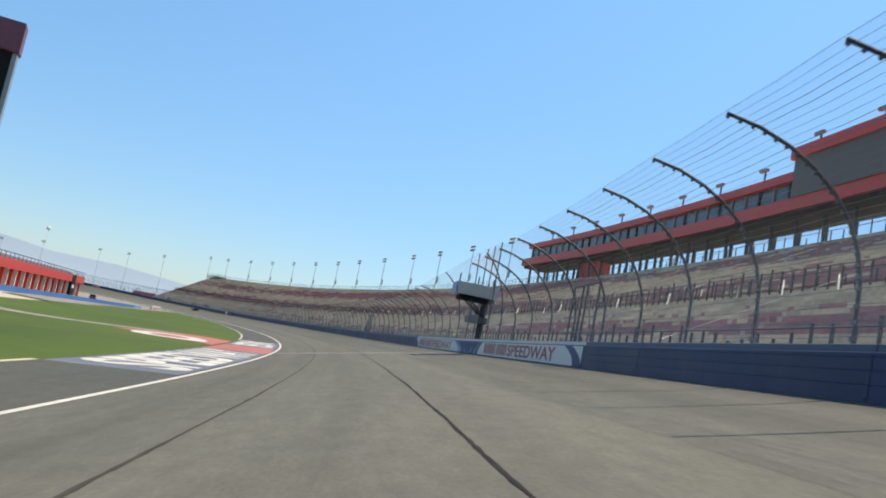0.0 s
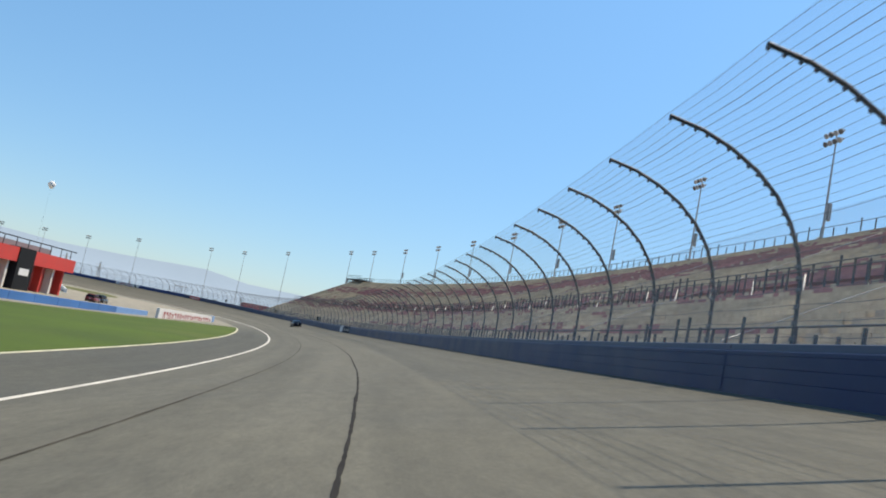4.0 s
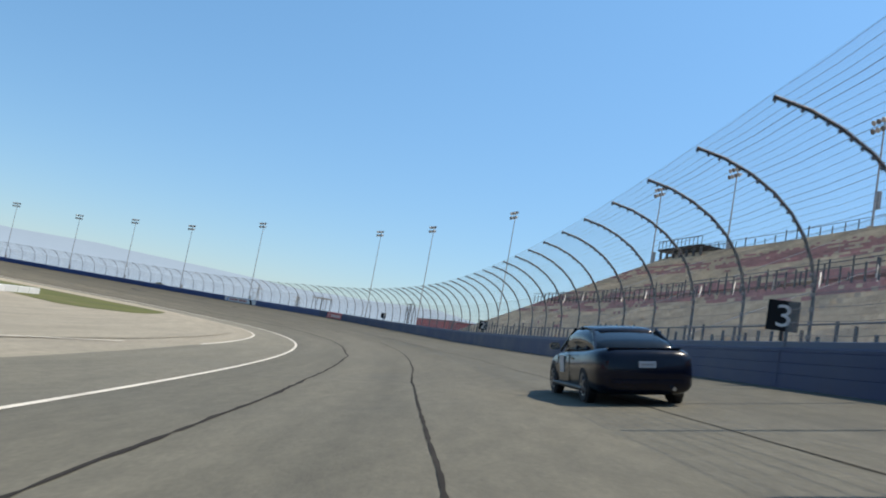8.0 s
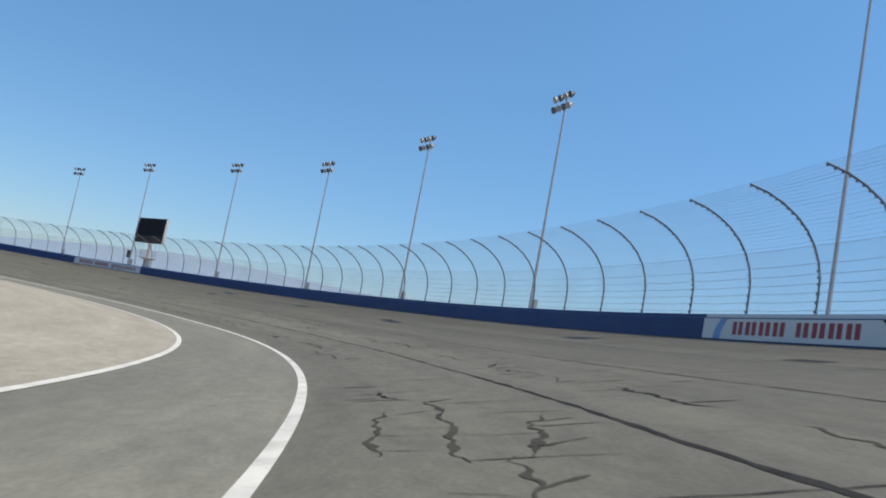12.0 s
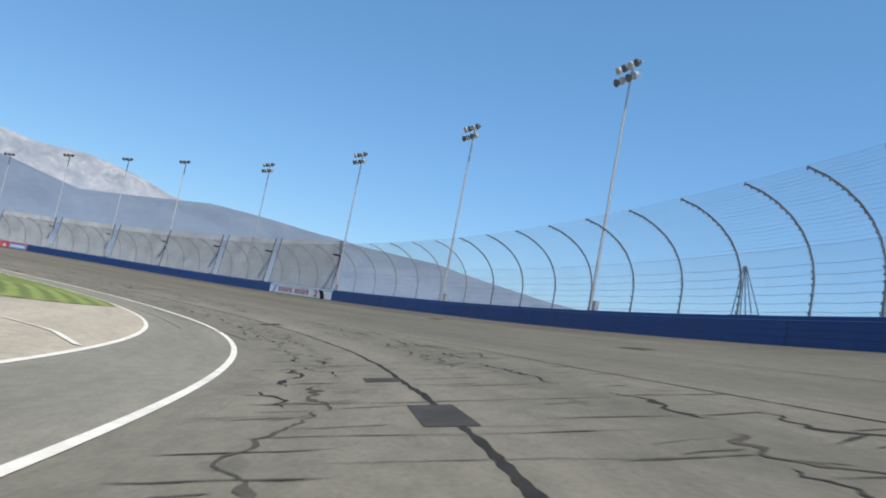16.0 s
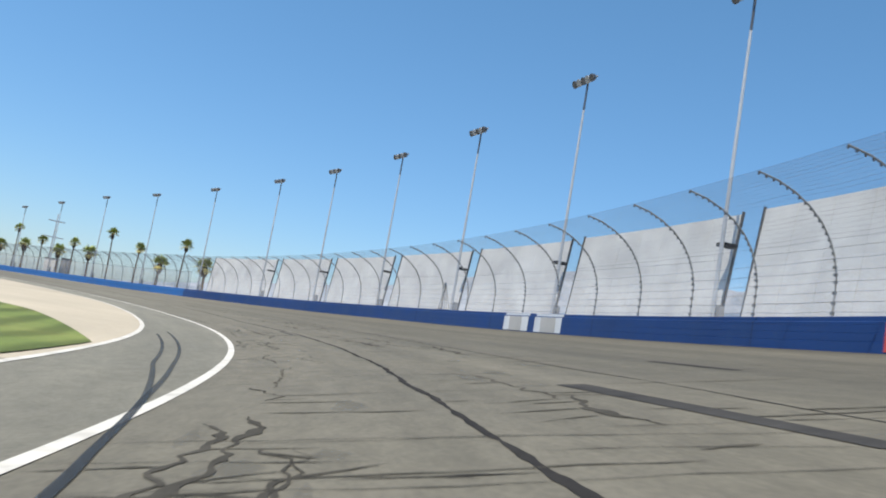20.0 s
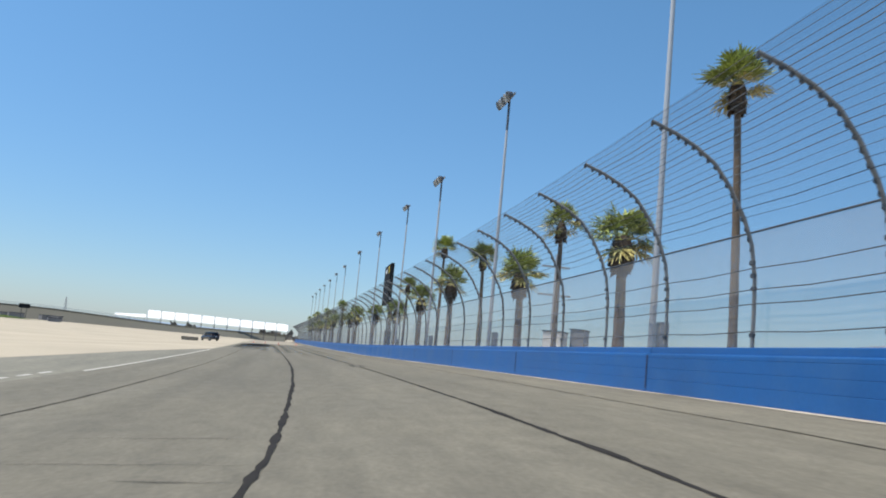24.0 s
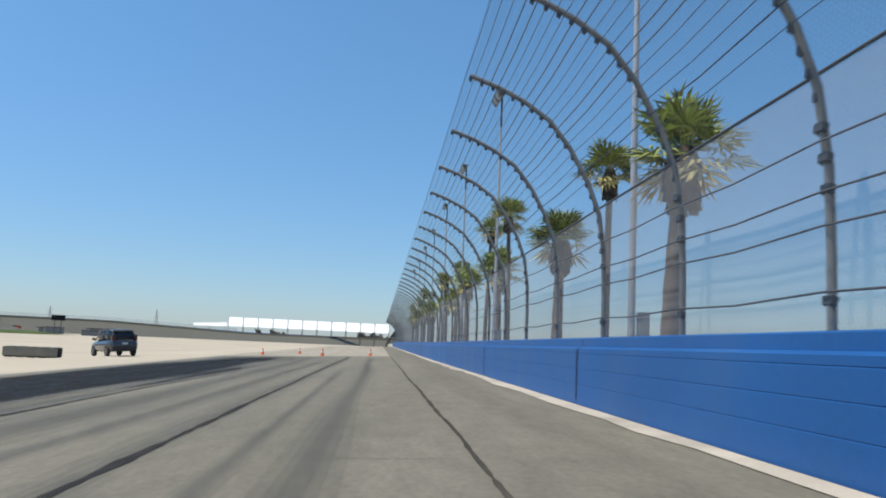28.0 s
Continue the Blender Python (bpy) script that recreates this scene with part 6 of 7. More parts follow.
# ---- poles and stores behind the back straight ----
up = thing("utility_pole", Matrix.Translation((168 * U, 431.5 * U, -0.95)) @ Matrix.Rotation(radians(-60), 4, "Z"), "grey utility pole with two cross arms", "utility pole")
part("pole", lathe_bm([(0.26, 0), (0.16, 25.7 * U + 0.95)], 8), STEELFAR, up)
for z, w in ((22.9, 2.4), (16.8, 2.8)):
    part("cross_arm", box_bm((-w, -0.12, z * U + 0.8, w, 0.12, z * U + 1.1), bevel=0.02), STEELFAR, up)
    for x in (-0.9 * w, -0.5 * w, 0.5 * w, 0.9 * w):
        part("insulator", lathe_bm([(0.1, z * U + 1.1), (0.14, z * U + 1.25), (0.06, z * U + 1.45)], 8), LAMPPALE, up)
for q, wide, tall, m, txt in (((177.8, 434.8), 1.5, 7.5, PIERWHITE, "pale storage block behind the wind screen"), ((172.7, 438.7), 1.1, 8.2, GREYCLAD, "grey storage block behind the wind screen")):
    st = thing("storage_block", Matrix.Translation((q[0] * U, q[1] * U, -0.95)), txt, "storage", "stores behind the straight")
    part("wall_shell", box_bm((-2.0, -wide, 0, 2.0, wide, tall), bevel=0.03), m, st)
    part("roof", box_bm((-2.15, -wide - 0.15, tall, 2.15, wide + 0.15, tall + 0.2), bevel=0.03), POSTGREY, st)

# ---- a tethered balloon over the infield ----
bal = thing("balloon", Matrix.Translation((498 * U, 172 * U, -0.95)), "white round balloon on a tether over the infield", "balloon")
zb = 25.8 * U + 0.95
part("envelope", lathe_bm([(0.05, zb - 0.9), (0.22, zb - 0.8), (0.55, zb - 0.5), (0.75, zb), (0.66, zb + 0.36), (0.42, zb + 0.62), (0.06, zb + 0.74)], 20), WALLWHITE, bal).data.shade_smooth()
part_of("tether", tube("tether", [Vector((0, 0, 0)), Vector((0, 0, zb - 0.88))], 0.012, CABLE, 4), bal)

# ---- beyond the back straight ----
BRIGHTSHEET = mat("bright_sheeting", (0.78, 0.78, 0.78), 0.6, vary=0.04, scale=0.3)
far = tagged(new("far_turn"), "distant banked turn in grey asphalt with its wall", "track", kind="structure")
EX, EY = 181.0, 352.0  # plan point from which the far turn is laid out


def far_point(az, dist, z):
    return Vector((EX * U + dist * math.cos(radians(az)), EY * U + dist * math.sin(radians(az)), z))


def bank_top(az):
    return float(np.interp(az, (-151, -141, -131, -96), (2.4, 2.4, 5.4, 5.8)))


rows = [[far_point(az, 390 + 3 * math.sin(az), -0.9), far_point(az, 412, bank_top(az)), far_point(az, 412.4, bank_top(az) + 1.1), far_point(az, 413, bank_top(az) + 1.1), far_point(az, 413, -1)] for az in np.linspace(-151, -96, 60)]
part_of("banked_surface", ribbon("banked_surface", rows, ASPHALT), far)
rows = [[far_point(az, 413.5, bank_top(az) + z) for z in (1.0, 2.8)] for az in np.linspace(-140, -96, 50)]
part_of("far_fence", ribbon("far_fence", rows, MESH2), far)
SX, SY = 217.7 * U, 403.5 * U  # plan point from which the far screens are laid out


def screen_point(az, out, up_deg):
    d = 560 - 16 * (-137.9 - az)
    return Vector((SX + (d + out) * math.cos(radians(az)), SY + (d + out) * math.sin(radians(az)), 1.4 + d * math.tan(radians(up_deg))))


BOXFACES = [(0, 1, 2, 3), (7, 6, 5, 4), (0, 4, 5, 1), (1, 5, 6, 2), (2, 6, 7, 3), (3, 7, 4, 0)]
for i in range(11):
    a0 = -137.9 - 0.96 * i
    g = tagged(new("far_screen_wall"), "bright white screen wall above the distant turn", "screen wall", "white screen walls above the far turn")
    pts = [screen_point(a, b + 4.5 * (e > 1), e) for b in (0, 0.7) for a, e in ((a0, 0.62), (a0 - 0.9, 0.62), (a0 - 0.9, 1.22), (a0, 1.22))]
    part_of("sheet", mesh("sheet", pts, BOXFACES, BRIGHTSHEET), g)
    for a in (a0, a0 - 0.9):
        part_of("end_post", tube("end_post", [screen_point(a, 0, -0.25), screen_point(a, 4.4, 1.22)], 0.14, POSTGREY, 4), g)
lowwall = tagged(new("low_white_wall"), "low white wall beside the distant screens", "wall")
pts = [screen_point(a, b + 1.5 * (e > 0.7), e) for b in (0, 0.7) for a, e in ((-135.7, 0.55), (-137.8, 0.6), (-137.8, 0.85), (-135.7, 0.72))]
part_of("sheet", mesh("sheet", pts, BOXFACES, BRIGHTSHEET), lowwall)
for a in (-135.8, -136.7, -137.7):
    part_of("post", tube("post", [screen_point(a, 0.3, -0.25), screen_point(a, 0.3, 0.6)], 0.2, POSTGREY, 4), lowwall)
fb = thing("far_board", Matrix.Translation(far_point(-128.0, 330, -0.9)) @ Matrix.Rotation(radians(-38), 4, "Z"), "small dark board on two posts far off", "board")
part("panel", box_bm((-2.6, -0.2, 5.4, 2.6, 0.2, 7.6), bevel=0.03), DARK, fb)
for x in (-1.2, 1.2):
    part("post", box_bm((x - 0.12, -0.1, 0, x + 0.12, 0.1, 5.4)), POSTGREY, fb)
r = random.Random(3)
for i in range(14):
    az = r.uniform(-132, -104)
    dist = r.uniform(300, 385)
    m = Matrix.Translation(far_point(az, dist, -0.95)) @ Matrix.Rotation(r.uniform(0, 3), 4, "Z")
    L, H = r.uniform(2, 5.5), r.uniform(1.4, 3.0)
    red = i % 4 == 0
    sh = thing("far_shed", m, "low red-brown shed far across the infield" if red else "low pale shed far across the infield", "shed", "sheds far across the infield")
    part("wall_shell", box_bm((-L, -1.5, 0, L, 1.5, H), bevel=0.03), RED if red else GREYCLAD, sh)
    part("roof", box_bm((-L - 0.2, -1.7, H, L + 0.2, 1.7, H + 0.25), bevel=0.03), POSTGREY, sh)

# trees and scrub beyond the far turn, haze greyed into the base colour
SCRUB = mat("haze_greyed_scrub", (0.17, 0.165, 0.15), 0.95, vary=0.3, scale=0.05, fine=0.6, spec=0.05)
r = random.Random(8)
v, f = [], []
for i in range(900):
    az, dist = r.uniform(-152, -98), r.uniform(440, 640)
    size = r.uniform(1.2, 3.2) * (1.5 if noise.noise(Vector((az * 0.25, 0, 0))) > 0.1 else 0.8)
    c = far_point(az, dist, size * r.uniform(0.4, 1.1))
    for k in range(7):
        d = Vector((r.uniform(-1, 1), r.uniform(-1, 1), r.uniform(-0.5, 1))) * size
        e = d.cross(Vector((r.uniform(-1, 1), r.uniform(-1, 1), r.uniform(-1, 1)))).normalized() * size * 0.5
        n = len(v)
        v += [c - d * 0.6, c + e, c + d * 0.8, c - e]
        f.append((n, n + 1, n + 2, n + 3))
tagged(new("far_scrub", mesh("far_scrub", v, f, SCRUB)), "line of dusty trees and scrub far off, greyed with painted haze", "trees", kind="stuff")

ORANGE = mat("cone_orange", (0.75, 0.13, 0.03), 0.6, vary=0.1)
for x, y in (*(tuple(float(v) for v in xy(q, w)) for q, w in ((1525.7, 16.0), (1519.6, 9.5), (1520.3, 4.9), (1534, 13.0))), tuple(float(v) for v in xy(943, 36.8)), tuple(float(v) for v in xy(961, 35.2))):
    c = thing("traffic_cone", Matrix.Translation((x * U, y * U, 0.0)), "orange traffic cone standing on the asphalt", "cone", "cones across the straight")
    d = np.hypot(np.interp(GRID, GRID, _x) - x, _y - y)
    i = int(np.argmin(d))
    s = float(GRID[i])
    o = float(-(x - _x[i]) * math.sin(_th[i]) + (y - _y[i]) * math.cos(_th[i]))
    c.location.z = float(floor_h(s, o)) * U + (0.012 * U if s > 1525 else 0)
    part("base", box_bm((-0.16, -0.16, 0, 0.16, 0.16, 0.03), bevel=0.006), ORANGE, c)
    part("cone", lathe_bm([(0.12, 0.03), (0.09, 0.22), (0.03, 0.52), (0.015, 0.53)], 14), ORANGE, c)
    part("band", lathe_bm([(0.092, 0.23), (0.062, 0.37)], 14), WALLWHITE, c)


def plan_floor(x, y):
    d = (_x - x) ** 2 + (_y - y) ** 2
    i = int(np.argmin(d))
    s, o = float(GRID[i]), float(-(x - _x[i]) * math.sin(_th[i]) + (y - _y[i]) * math.cos(_th[i]))
    return float(floor_h(s, o)) * U


TYRE = mat("tyre_rubber", (0.022, 0.022, 0.024), 0.85, vary=0.2, scale=6)
BELT = mat("barrier_belt", (0.20, 0.18, 0.14), 0.8, vary=0.3, scale=1.5)
bar = thing("tyre_barrier", plan_matrix((175.9, 342.9), (172.0, 347.5), plan_floor(174.2, 345.2)), "low grey barrier of stacked tyres with a belt", "barrier")
for i in range(5):
    for j in range(3):
        for y in (0.0, 0.64):
            part("tyre", lathe_bm([(0.2, 0.0), (0.29, 0.02), (0.31, 0.1), (0.29, 0.19), (0.2, 0.21)], 12), TYRE, bar).matrix_basis = Matrix.Translation((0.35 + 0.62 * i, y, 0.215 * j))
for y in (-0.36, 0.965):
    part("belt", box_bm((0.06, y, 0.1, 3.1, y + 0.035, 0.62), bevel=0.01), BELT, bar)

# ---- cars ----
GLASS = mat("car_glass", (0.008, 0.012, 0.018), 0.1, vary=0.1, spec=0.4)
RIM = mat("alloy_rim", (0.30, 0.31, 0.32), 0.3, 0.9, vary=0.1)
TAIL = mat("tail_lamp", (0.045, 0.006, 0.008), 0.2, vary=0.1, spec=0.7)
PLATE = mat("plate_white", (0.45, 0.46, 0.48), 0.5)
TRIM = mat("black_trim", (0.015, 0.015, 0.017), 0.5)
CHROME = mat("mirror_chrome", (0.75, 0.76, 0.78), 0.1, 1.0)


def loft(name, sections, material, parent, label=""):
    """A closed skin through rounded cross sections (x, half width, bottom, top, roundness)."""
    rows = []
    for x, w, z0, z1, rnd_ in sections:
        ring = []
        c, hh = (z0 + z1) / 2, (z1 - z0) / 2
        for k in range(20):
            a = 2 * math.pi * k / 20
            ca, sa = math.cos(a), math.sin(a)
            p = 2.0 / rnd_
            ring.append(Vector((x, w * math.copysign(abs(ca) ** p, ca), c + hh * math.copysign(abs(sa) ** p, sa))))
        rows.append(ring)
    n, k = len(rows), 20
    verts = [p for rr in rows for p in rr]
    faces = [(i * k + j, i * k + (j + 1) % k, (i + 1) * k + (j + 1) % k, (i + 1) * k + j) for i in range(n - 1) for j in range(k)]
    faces += [tuple(range(k))[::-1], tuple((n - 1) * k + j for j in range(k))]
    return part_of(name, mesh(name, verts, faces, material, True), parent, label)


def wheel(parent, x, y, radius, side):
    w = part("wheel", lathe_bm([(radius * 0.62, -0.09), (radius * 0.95, -0.10), (radius, -0.06), (radius, 0.06), (radius * 0.95, 0.10), (radius * 0.62, 0.09)], 24), TYRE, parent, "black rubber tyre")
    w.matrix_basis = Matrix.Translation((x, y, radius)) @ Matrix.Rotation(radians(-90 * side), 4, "X")
    part("rim", lathe_bm([(radius * 0.60, 0.07), (radius * 0.62, 0.095), (radius * 0.5, 0.085), (radius * 0.15, 0.07), (radius * 0.1, 0.1)], 20), RIM, w)
    for k in range(5):
        a = 2 * math.pi * k / 5
        b = part("spoke", box_bm((0.03, -0.02, 0.075, radius * 0.56, 0.02, 0.105), bevel=0.006), RIM, w)
        b.matrix_basis = Matrix.Rotation(a, 4, "Z")


def sedan(name, m, paint, label, scale):
    c = thing(name, m @ Matrix.Scale(scale, 4), label, "car")
    loft("body", [(-2.33, 0.70, 0.30, 0.86, 4.0), (-2.26, 0.81, 0.22, 0.95, 5.0), (-2.05, 0.86, 0.18, 1.0, 5.6), (-1.7, 0.885, 0.16, 1.0, 5.8), (-1.2, 0.895, 0.16, 0.975, 5.8), (0.0, 0.895, 0.16, 0.94, 5.8), (1.0, 0.89, 0.17, 0.91, 5.4), (1.6, 0.875, 0.19, 0.85, 4.8), (2.1, 0.81, 0.23, 0.75, 4.0), (2.3, 0.64, 0.30, 0.65, 3.2)], paint, c)
    loft("cabin_glass", [(-1.9, 0.66, 0.86, 0.98, 3.0), (-1.45, 0.73, 0.84, 1.16, 3.2), (-1.0, 0.745, 0.84, 1.32, 3.2), (-0.5, 0.75, 0.84, 1.39, 3.2), (0.1, 0.75, 0.84, 1.40, 3.2), (0.5, 0.74, 0.84, 1.33, 3.2), (1.25, 0.68, 0.84, 0.95, 3.0)], GLASS, c, "dark tinted glass")
    loft("roof", [(-1.08, 0.50, 1.24, 1.305, 2.6), (-0.8, 0.58, 1.28, 1.37, 2.6), (-0.4, 0.61, 1.32, 1.41, 2.6), (0.1, 0.61, 1.33, 1.418, 2.6), (0.5, 0.57, 1.28, 1.345, 2.6)], paint, c)
    part("boot_lip", box_bm((-2.2, -0.66, 0.965, -2.08, 0.66, 1.0), bevel=0.015), paint, c)
    for y in (-1, 1):
        for x0, z0, x1, z1 in ((-1.72, 0.93, -0.95, 1.33), (1.25, 0.90, 0.48, 1.35), (-0.2, 0.93, -0.16, 1.39), (-1.02, 0.93, -0.92, 1.33)):
            part_of("pillar", tube("pillar", [Vector((x0, y * 0.745, z0)), Vector((x1, y * 0.60, z1))], 0.03, paint, 6), c)
        part_of("sill", tube("sill", [Vector((-1.3, y * 0.87, 0.24)), Vector((1.35, y * 0.87, 0.24))], 0.05, TRIM, 6), c)
        part("tail_lamp", box_bm((-2.325, y * 0.56 - 0.19, 0.66, -2.15, y * 0.56 + 0.19, 0.80), bevel=0.03), TAIL, c, "dark red tail lamp")
        mi = part("mirror", box_bm((0.62, y * 0.99 - 0.1, 0.93, 0.78, y * 0.99 + 0.1, 1.07), bevel=0.03), paint, c)
        part("mirror_glass", box_bm((0.612, y * 0.99 - 0.08, 0.945, 0.619, y * 0.99 + 0.08, 1.055)), CHROME, mi)
        part("door_handle", box_bm((-0.55, y * 0.885 - 0.02, 0.76, -0.36, y * 0.885 + 0.02, 0.79), bevel=0.006), paint, c)
        part_of("door_gap", tube("door_gap", [Vector((-0.18, y * 0.893, 0.32)), Vector((-0.18, y * 0.885, 0.86))], 0.008, TRIM, 4), c)
        part_of("door_gap", tube("door_gap", [Vector((0.95, y * 0.888, 0.32)), Vector((0.9, y * 0.878, 0.84))], 0.008, TRIM, 4), c)
        for x in (-1.32, 1.38):
            part("wheel_arch", lathe_bm([(0.36, -0.12), (0.37, 0.0), (0.36, 0.03)], 20), TRIM, c).matrix_basis = Matrix.Translation((x, y * 0.85, 0.33)) @ Matrix.Rotation(radians(-90 * y), 4, "X")
            wheel(c, x, y * 0.80, 0.32, y)
    part("rear_bumper", box_bm((-2.37, -0.72, 0.30, -2.18, 0.72, 0.54), bevel=0.09), paint, c)
    pl = part("number_plate", box_bm((-2.34, -0.15, 0.66, -2.29, 0.15, 0.77), bevel=0.004), PLATE, c)
    part("plate_bar", box_bm((-2.345, -0.11, 0.705, -2.341, 0.11, 0.725)), RIM, pl)
    part("number_panel", box_bm((0.25, 0.892, 0.48, 0.62, 0.905, 0.82), bevel=0.004), PLATE, c, "white number panel on the door")
    part("exhaust", lathe_bm([(0.035, -0.1), (0.035, 0.08)], 10), CHROME, c).matrix_basis = Matrix.Translation((-2.28, -0.45, 0.30)) @ Matrix.Rotation(radians(90), 4, "Y")
    return c


def on_road(s, o, turn=0.0):
    """A frame on the banked surface, x along the track."""
    a = on_floor(s, o)
    fwd = (on_floor(s + 1, o) - a).normalized()
    left = (on_floor(s, o + 1) - a).normalized()
    up = fwd.cross(left)
    m = Matrix((fwd, up.cross(fwd), up)).transposed().to_4x4()
    return Matrix.Translation(a) @ m @ Matrix.Rotation(turn, 4, "Z")


NAVY = mat("dark_blue_paint", (0.003, 0.005, 0.014), 0.22, vary=0.08, scale=2, coat=0.25, spec=0.2)
CHARCOAL = mat("charcoal_paint", (0.045, 0.05, 0.058), 0.25, 0.3, vary=0.08, scale=2, coat=0.8)
sedan("dark_sedan", on_road(522.2, 5.85, radians(2)), NAVY, "dark blue sedan standing on the banked track", 0.90)


def hatchback(m, paint, label, scale):
    c = thing("hatchback", m @ Matrix.Scale(scale, 4), label, "car")
    loft("body", [(-2.15, 0.70, 0.42, 0.95, 3.6), (-2.05, 0.84, 0.34, 1.05, 4.4), (-1.2, 0.90, 0.28, 1.08, 4.6), (0.0, 0.91, 0.26, 1.06, 4.6), (1.1, 0.90, 0.27, 1.03, 4.4), (1.8, 0.86, 0.30, 0.95, 4.0), (2.15, 0.70, 0.38, 0.80, 3.2)], paint, c)
    loft("cabin_glass", [(-2.0, 0.68, 0.98, 1.30, 3.4), (-1.75, 0.74, 0.98, 1.60, 3.8), (-0.8, 0.77, 0.98, 1.68, 4.0), (0.3, 0.77, 0.98, 1.66, 4.0), (1.25, 0.68, 0.98, 1.05, 3.2)], GLASS, c, "dark tinted glass")
    loft("roof", [(-1.85, 0.66, 1.55, 1.65, 3.4), (-0.8, 0.72, 1.62, 1.72, 3.4), (0.3, 0.71, 1.6, 1.69, 3.4)], paint, c)
    for y in (-1, 1):
        for x0, z0, x1, z1 in ((1.25, 1.02, 0.3, 1.62), (-0.3, 1.04, -0.3, 1.64), (-1.2, 1.04, -1.3, 1.62)):
            part_of("pillar", tube("pillar", [Vector((x0, y * 0.80, z0)), Vector((x1, y * 0.71, z1))], 0.04, paint, 6), c)
        part("tail_lamp", box_bm((-2.13, y * 0.68 - 0.12, 0.95, -1.95, y * 0.68 + 0.12, 1.35), bevel=0.03), TAIL, c, "red tail lamp")
        part("mirror", box_bm((0.85, y * 1.0 - 0.1, 1.05, 1.0, y * 1.0 + 0.1, 1.2), bevel=0.03), paint, c)
        for x in (-1.3, 1.35):
            wheel(c, x, y * 0.82, 0.35, y)
    part("rear_bumper", box_bm((-2.2, -0.78, 0.38, -2.05, 0.78, 0.62), bevel=0.05), TRIM, c)
    part("number_plate", box_bm((-2.17, -0.17, 0.75, -2.14, 0.17, 0.87), bevel=0.004), PLATE, c)


hatchback(on_road(1511.0, 26.5, radians(35)), CHARCOAL, "dark grey hatchback turned towards the infield beside the asphalt", 1.0)

DARKRED = mat("dark_red_paint", (0.16, 0.02, 0.02), 0.3, vary=0.08, scale=2, coat=0.5)
for q, paint, txt in (((470, 135.5), DARKRED, "dark red car parked beside the garage"), ((479, 139), CHARCOAL, "dark grey car parked beside the garage")):
    hatchback(plan_matrix(q, (q[0] + 3, q[1] + 0.8), -0.96), paint, txt, 0.9)

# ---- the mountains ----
ROCK = mat("haze_glow_rock", (0.120, 0.112, 0.104), 0.95, vary=0.75, scale=0.011, fine=0.05, spec=0.0, stain=(0.05, 0.053, 0.056), stain_scale=0.009)
SLOPE = mat("haze_glow_slope", (0.031, 0.034, 0.038), 0.95, vary=0.6, scale=0.006, fine=0.04, spec=0.0)
HILL = mat("haze_glow_hill", (0.03, 0.035, 0.04), 0.95, vary=0.2, scale=0.004, fine=0.03, spec=0.0)


# haze is painted into the far backdrop's emission, strongest low over the plain
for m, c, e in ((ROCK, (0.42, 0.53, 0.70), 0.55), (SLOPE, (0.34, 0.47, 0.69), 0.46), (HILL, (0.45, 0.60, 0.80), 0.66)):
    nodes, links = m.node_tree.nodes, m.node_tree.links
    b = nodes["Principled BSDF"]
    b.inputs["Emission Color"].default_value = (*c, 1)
    tc, sep, haze_glow = nodes.new("ShaderNodeTexCoord"), nodes.new("ShaderNodeSeparateXYZ"), nodes.new("ShaderNodeMapRange")
    haze_glow.inputs[1].default_value, haze_glow.inputs[2].default_value, haze_glow.inputs[3].default_value, haze_glow.inputs[4].default_value = 0, 420, 1.22 * e, 0.82 * e
    links.new(tc.outputs["Object"], sep.inputs[0]), links.new(sep.outputs[2], haze_glow.inputs[0]), links.new(haze_glow.outputs[0], b.inputs["Emission Strength"])


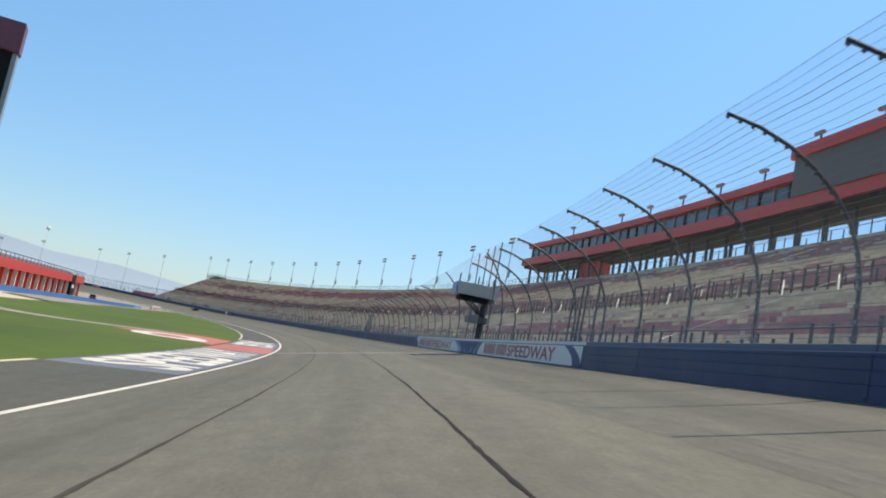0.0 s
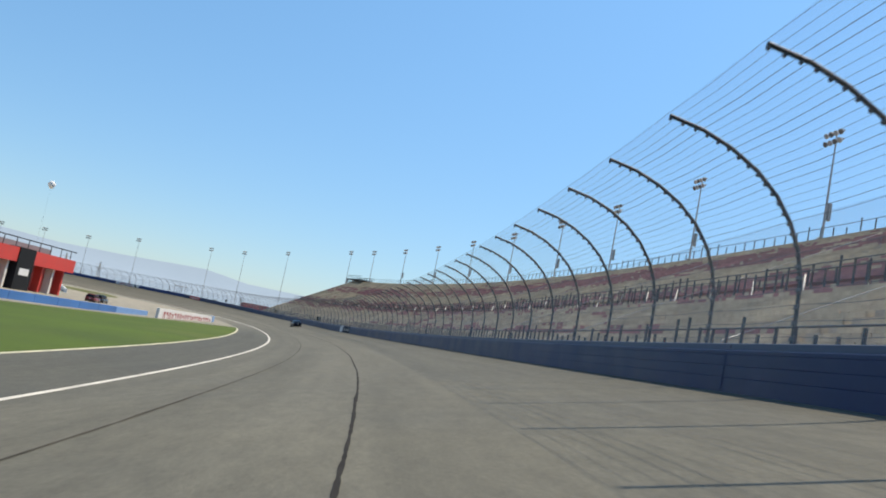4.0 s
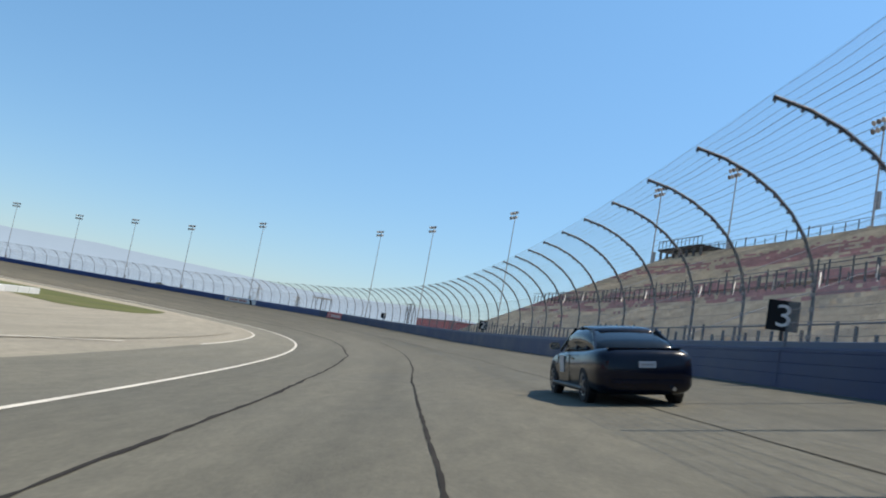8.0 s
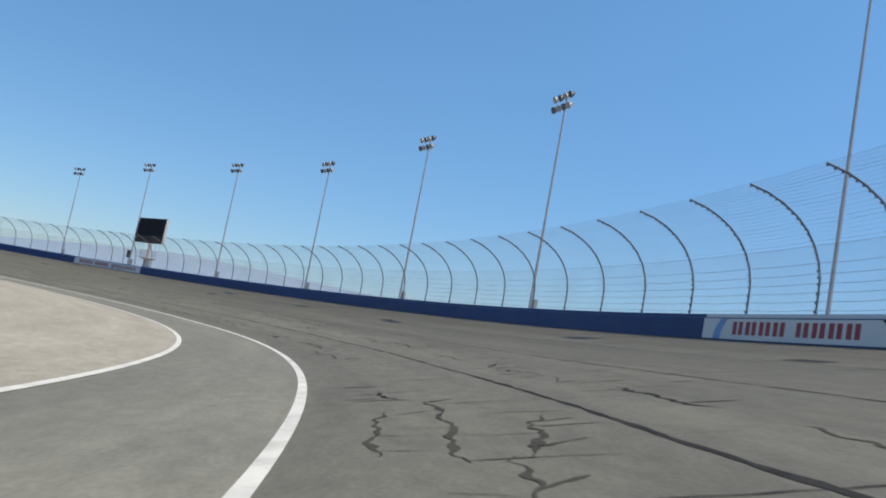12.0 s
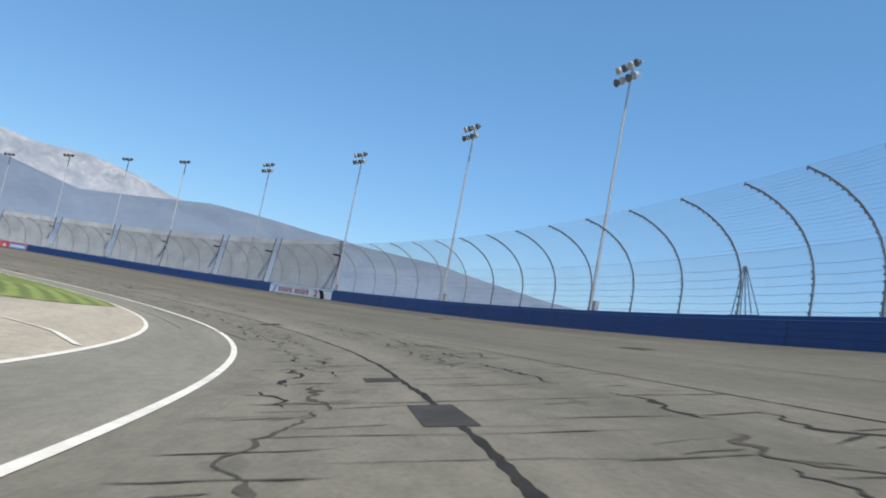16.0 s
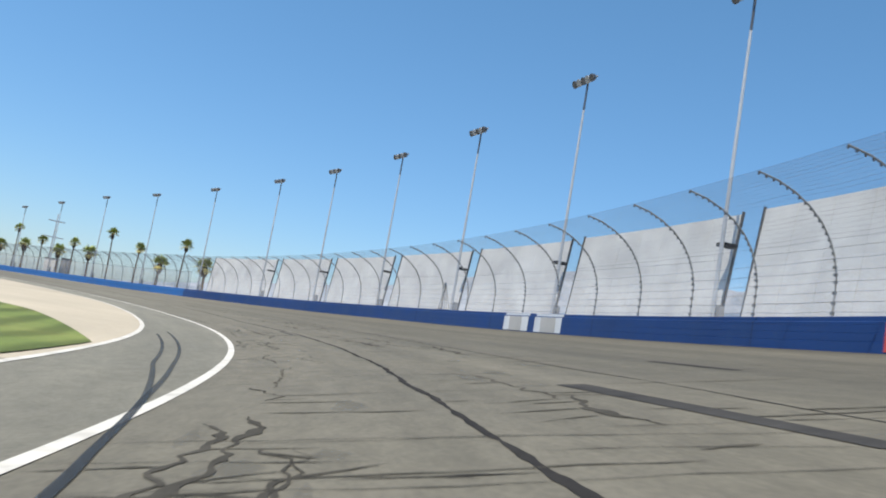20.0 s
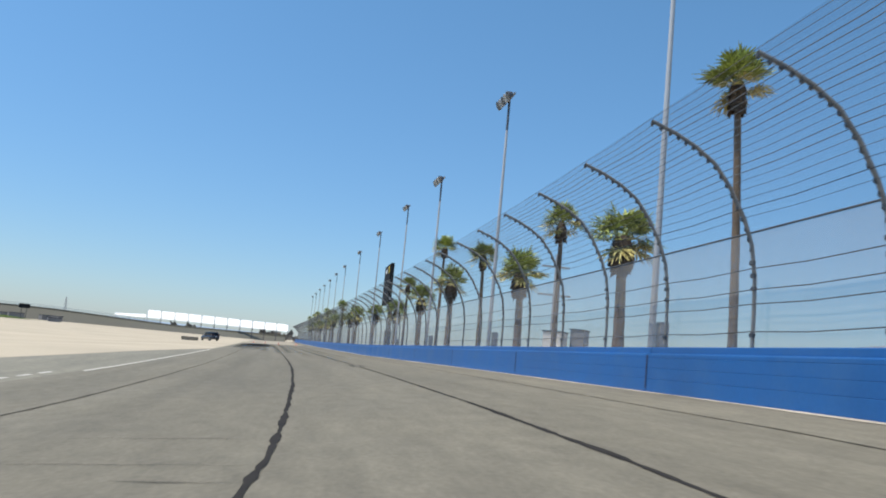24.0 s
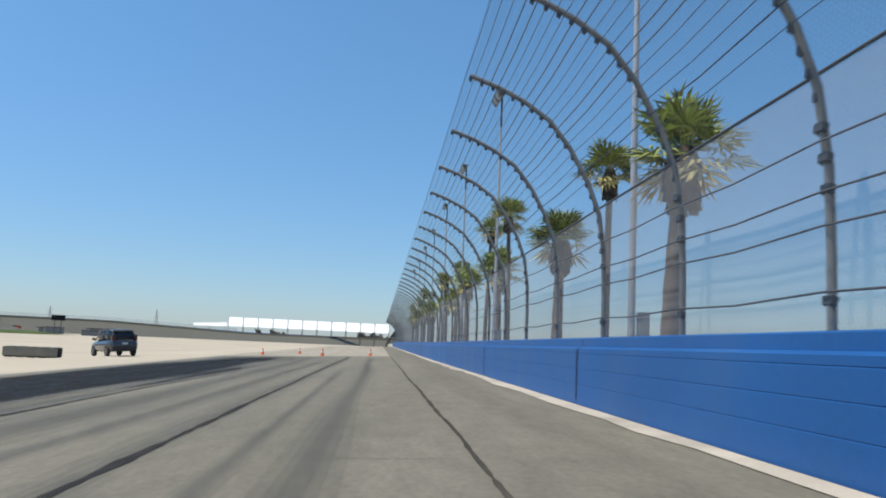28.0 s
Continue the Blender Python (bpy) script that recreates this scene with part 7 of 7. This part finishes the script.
def ridge(name, dist, profile, rough, material, label, deep, cx, cy):
    """A range seen from (cx, cy): its skyline follows the profile of (bearing, elevation), with branching spurs and gullies down to the plain."""
    a0, a1 = profile[0][0], profile[-1][0]
    n, m = int((a1 - a0) * 7), 28
    rows = []
    for az in np.linspace(a0, a1, n):
        el = float(np.interp(az, [p[0] for p in profile], [p[1] for p in profile]))
        top = dist * math.tan(radians(el))
        row = []
        for k in range(m + 1):
            t = k / m
            d = dist - deep * t
            x, y = cx + d * math.cos(radians(az)), cy + d * math.sin(radians(az))
            g, amp = 0.0, 1.0
            for f in (420, 190, 85, 40):
                g += amp * (1 - 2 * abs(noise.noise(Vector((x / f, y / f, rough * 50 + f)))))
                amp *= 0.5
            h = top * (1 - t) ** 1.15 * (1 + 0.008 * g) + rough * top * (g - 0.6) * min(1.0, 5 * t) * (1 - t) * 1.6
            h = min(h, top * (1 - 0.35 * t)) if t > 0 else h
            row.append(Vector((x, y, max(h, -2) if k < m else -3)))
        rows.append(row)
    tagged(new(name, ribbon(name, rows, material, smooth=True)), label, "mountains", kind="structure")


CX, CY = 665 * U, 455 * U
ridge("rocky_range", 4350, [(118, 0.5), (126, 5.0), (130.9, 6.1), (133.5, 6.9), (136.5, 7.42), (139, 7.35), (141, 7.6), (143.6, 7.8), (145.9, 6.85), (147.9, 6.5), (151.3, 6.85), (154.4, 6.5), (157, 6.5), (159.7, 5.95), (162.3, 5.1), (164.5, 4.9), (167.8, 3.8), (172, 3.0), (178.5, 2.0), (184, 1.0), (190, 0.2)], 0.17, ROCK, "pale rocky mountain range with painted haze", 1000, CX, CY)
ridge("near_slope", 3300, [(84, 0.3), (91, 1.6), (94, 2.4), (97, 3.1), (101, 3.95), (105.6, 4.35), (110, 4.9), (113, 5.35), (118, 5.5), (124, 6.0), (128.5, 6.15), (132, 5.7), (136.5, 5.15), (140.5, 6.0), (143.3, 6.4), (146, 5.5), (149, 5.0), (151.3, 5.2), (154, 4.3), (160, 3.2), (170, 1.6), (178, 0.5), (181, 0.1)], 0.14, SLOPE, "smooth blue-grey mountain slope with painted haze", 800, CX, CY)
ridge("low_hills", 4300, [(0, 0.4), (12, 1.4), (18, 1.9), (22, 1.9), (25, 2.3), (30, 2.1), (34, 2.0), (38, 2.2), (44, 2.35), (47, 2.45), (52, 2.3), (59, 2.5), (66, 2.7), (71, 2.7), (76, 2.2), (84, 1.2), (92, 0.4)], 0.08, HILL, "low blue hills on the skyline with painted haze", 700, 420 * U, 110 * U)
ridge("far_plain_haze", 4300, [(-150, 0.2), (-140, 0.35), (-130, 0.5), (-120, 0.5), (-105, 0.4), (-90, 0.2)], 0.05, HILL, "faint rise beyond the infield with painted haze", 500, 180 * U, 350 * U)
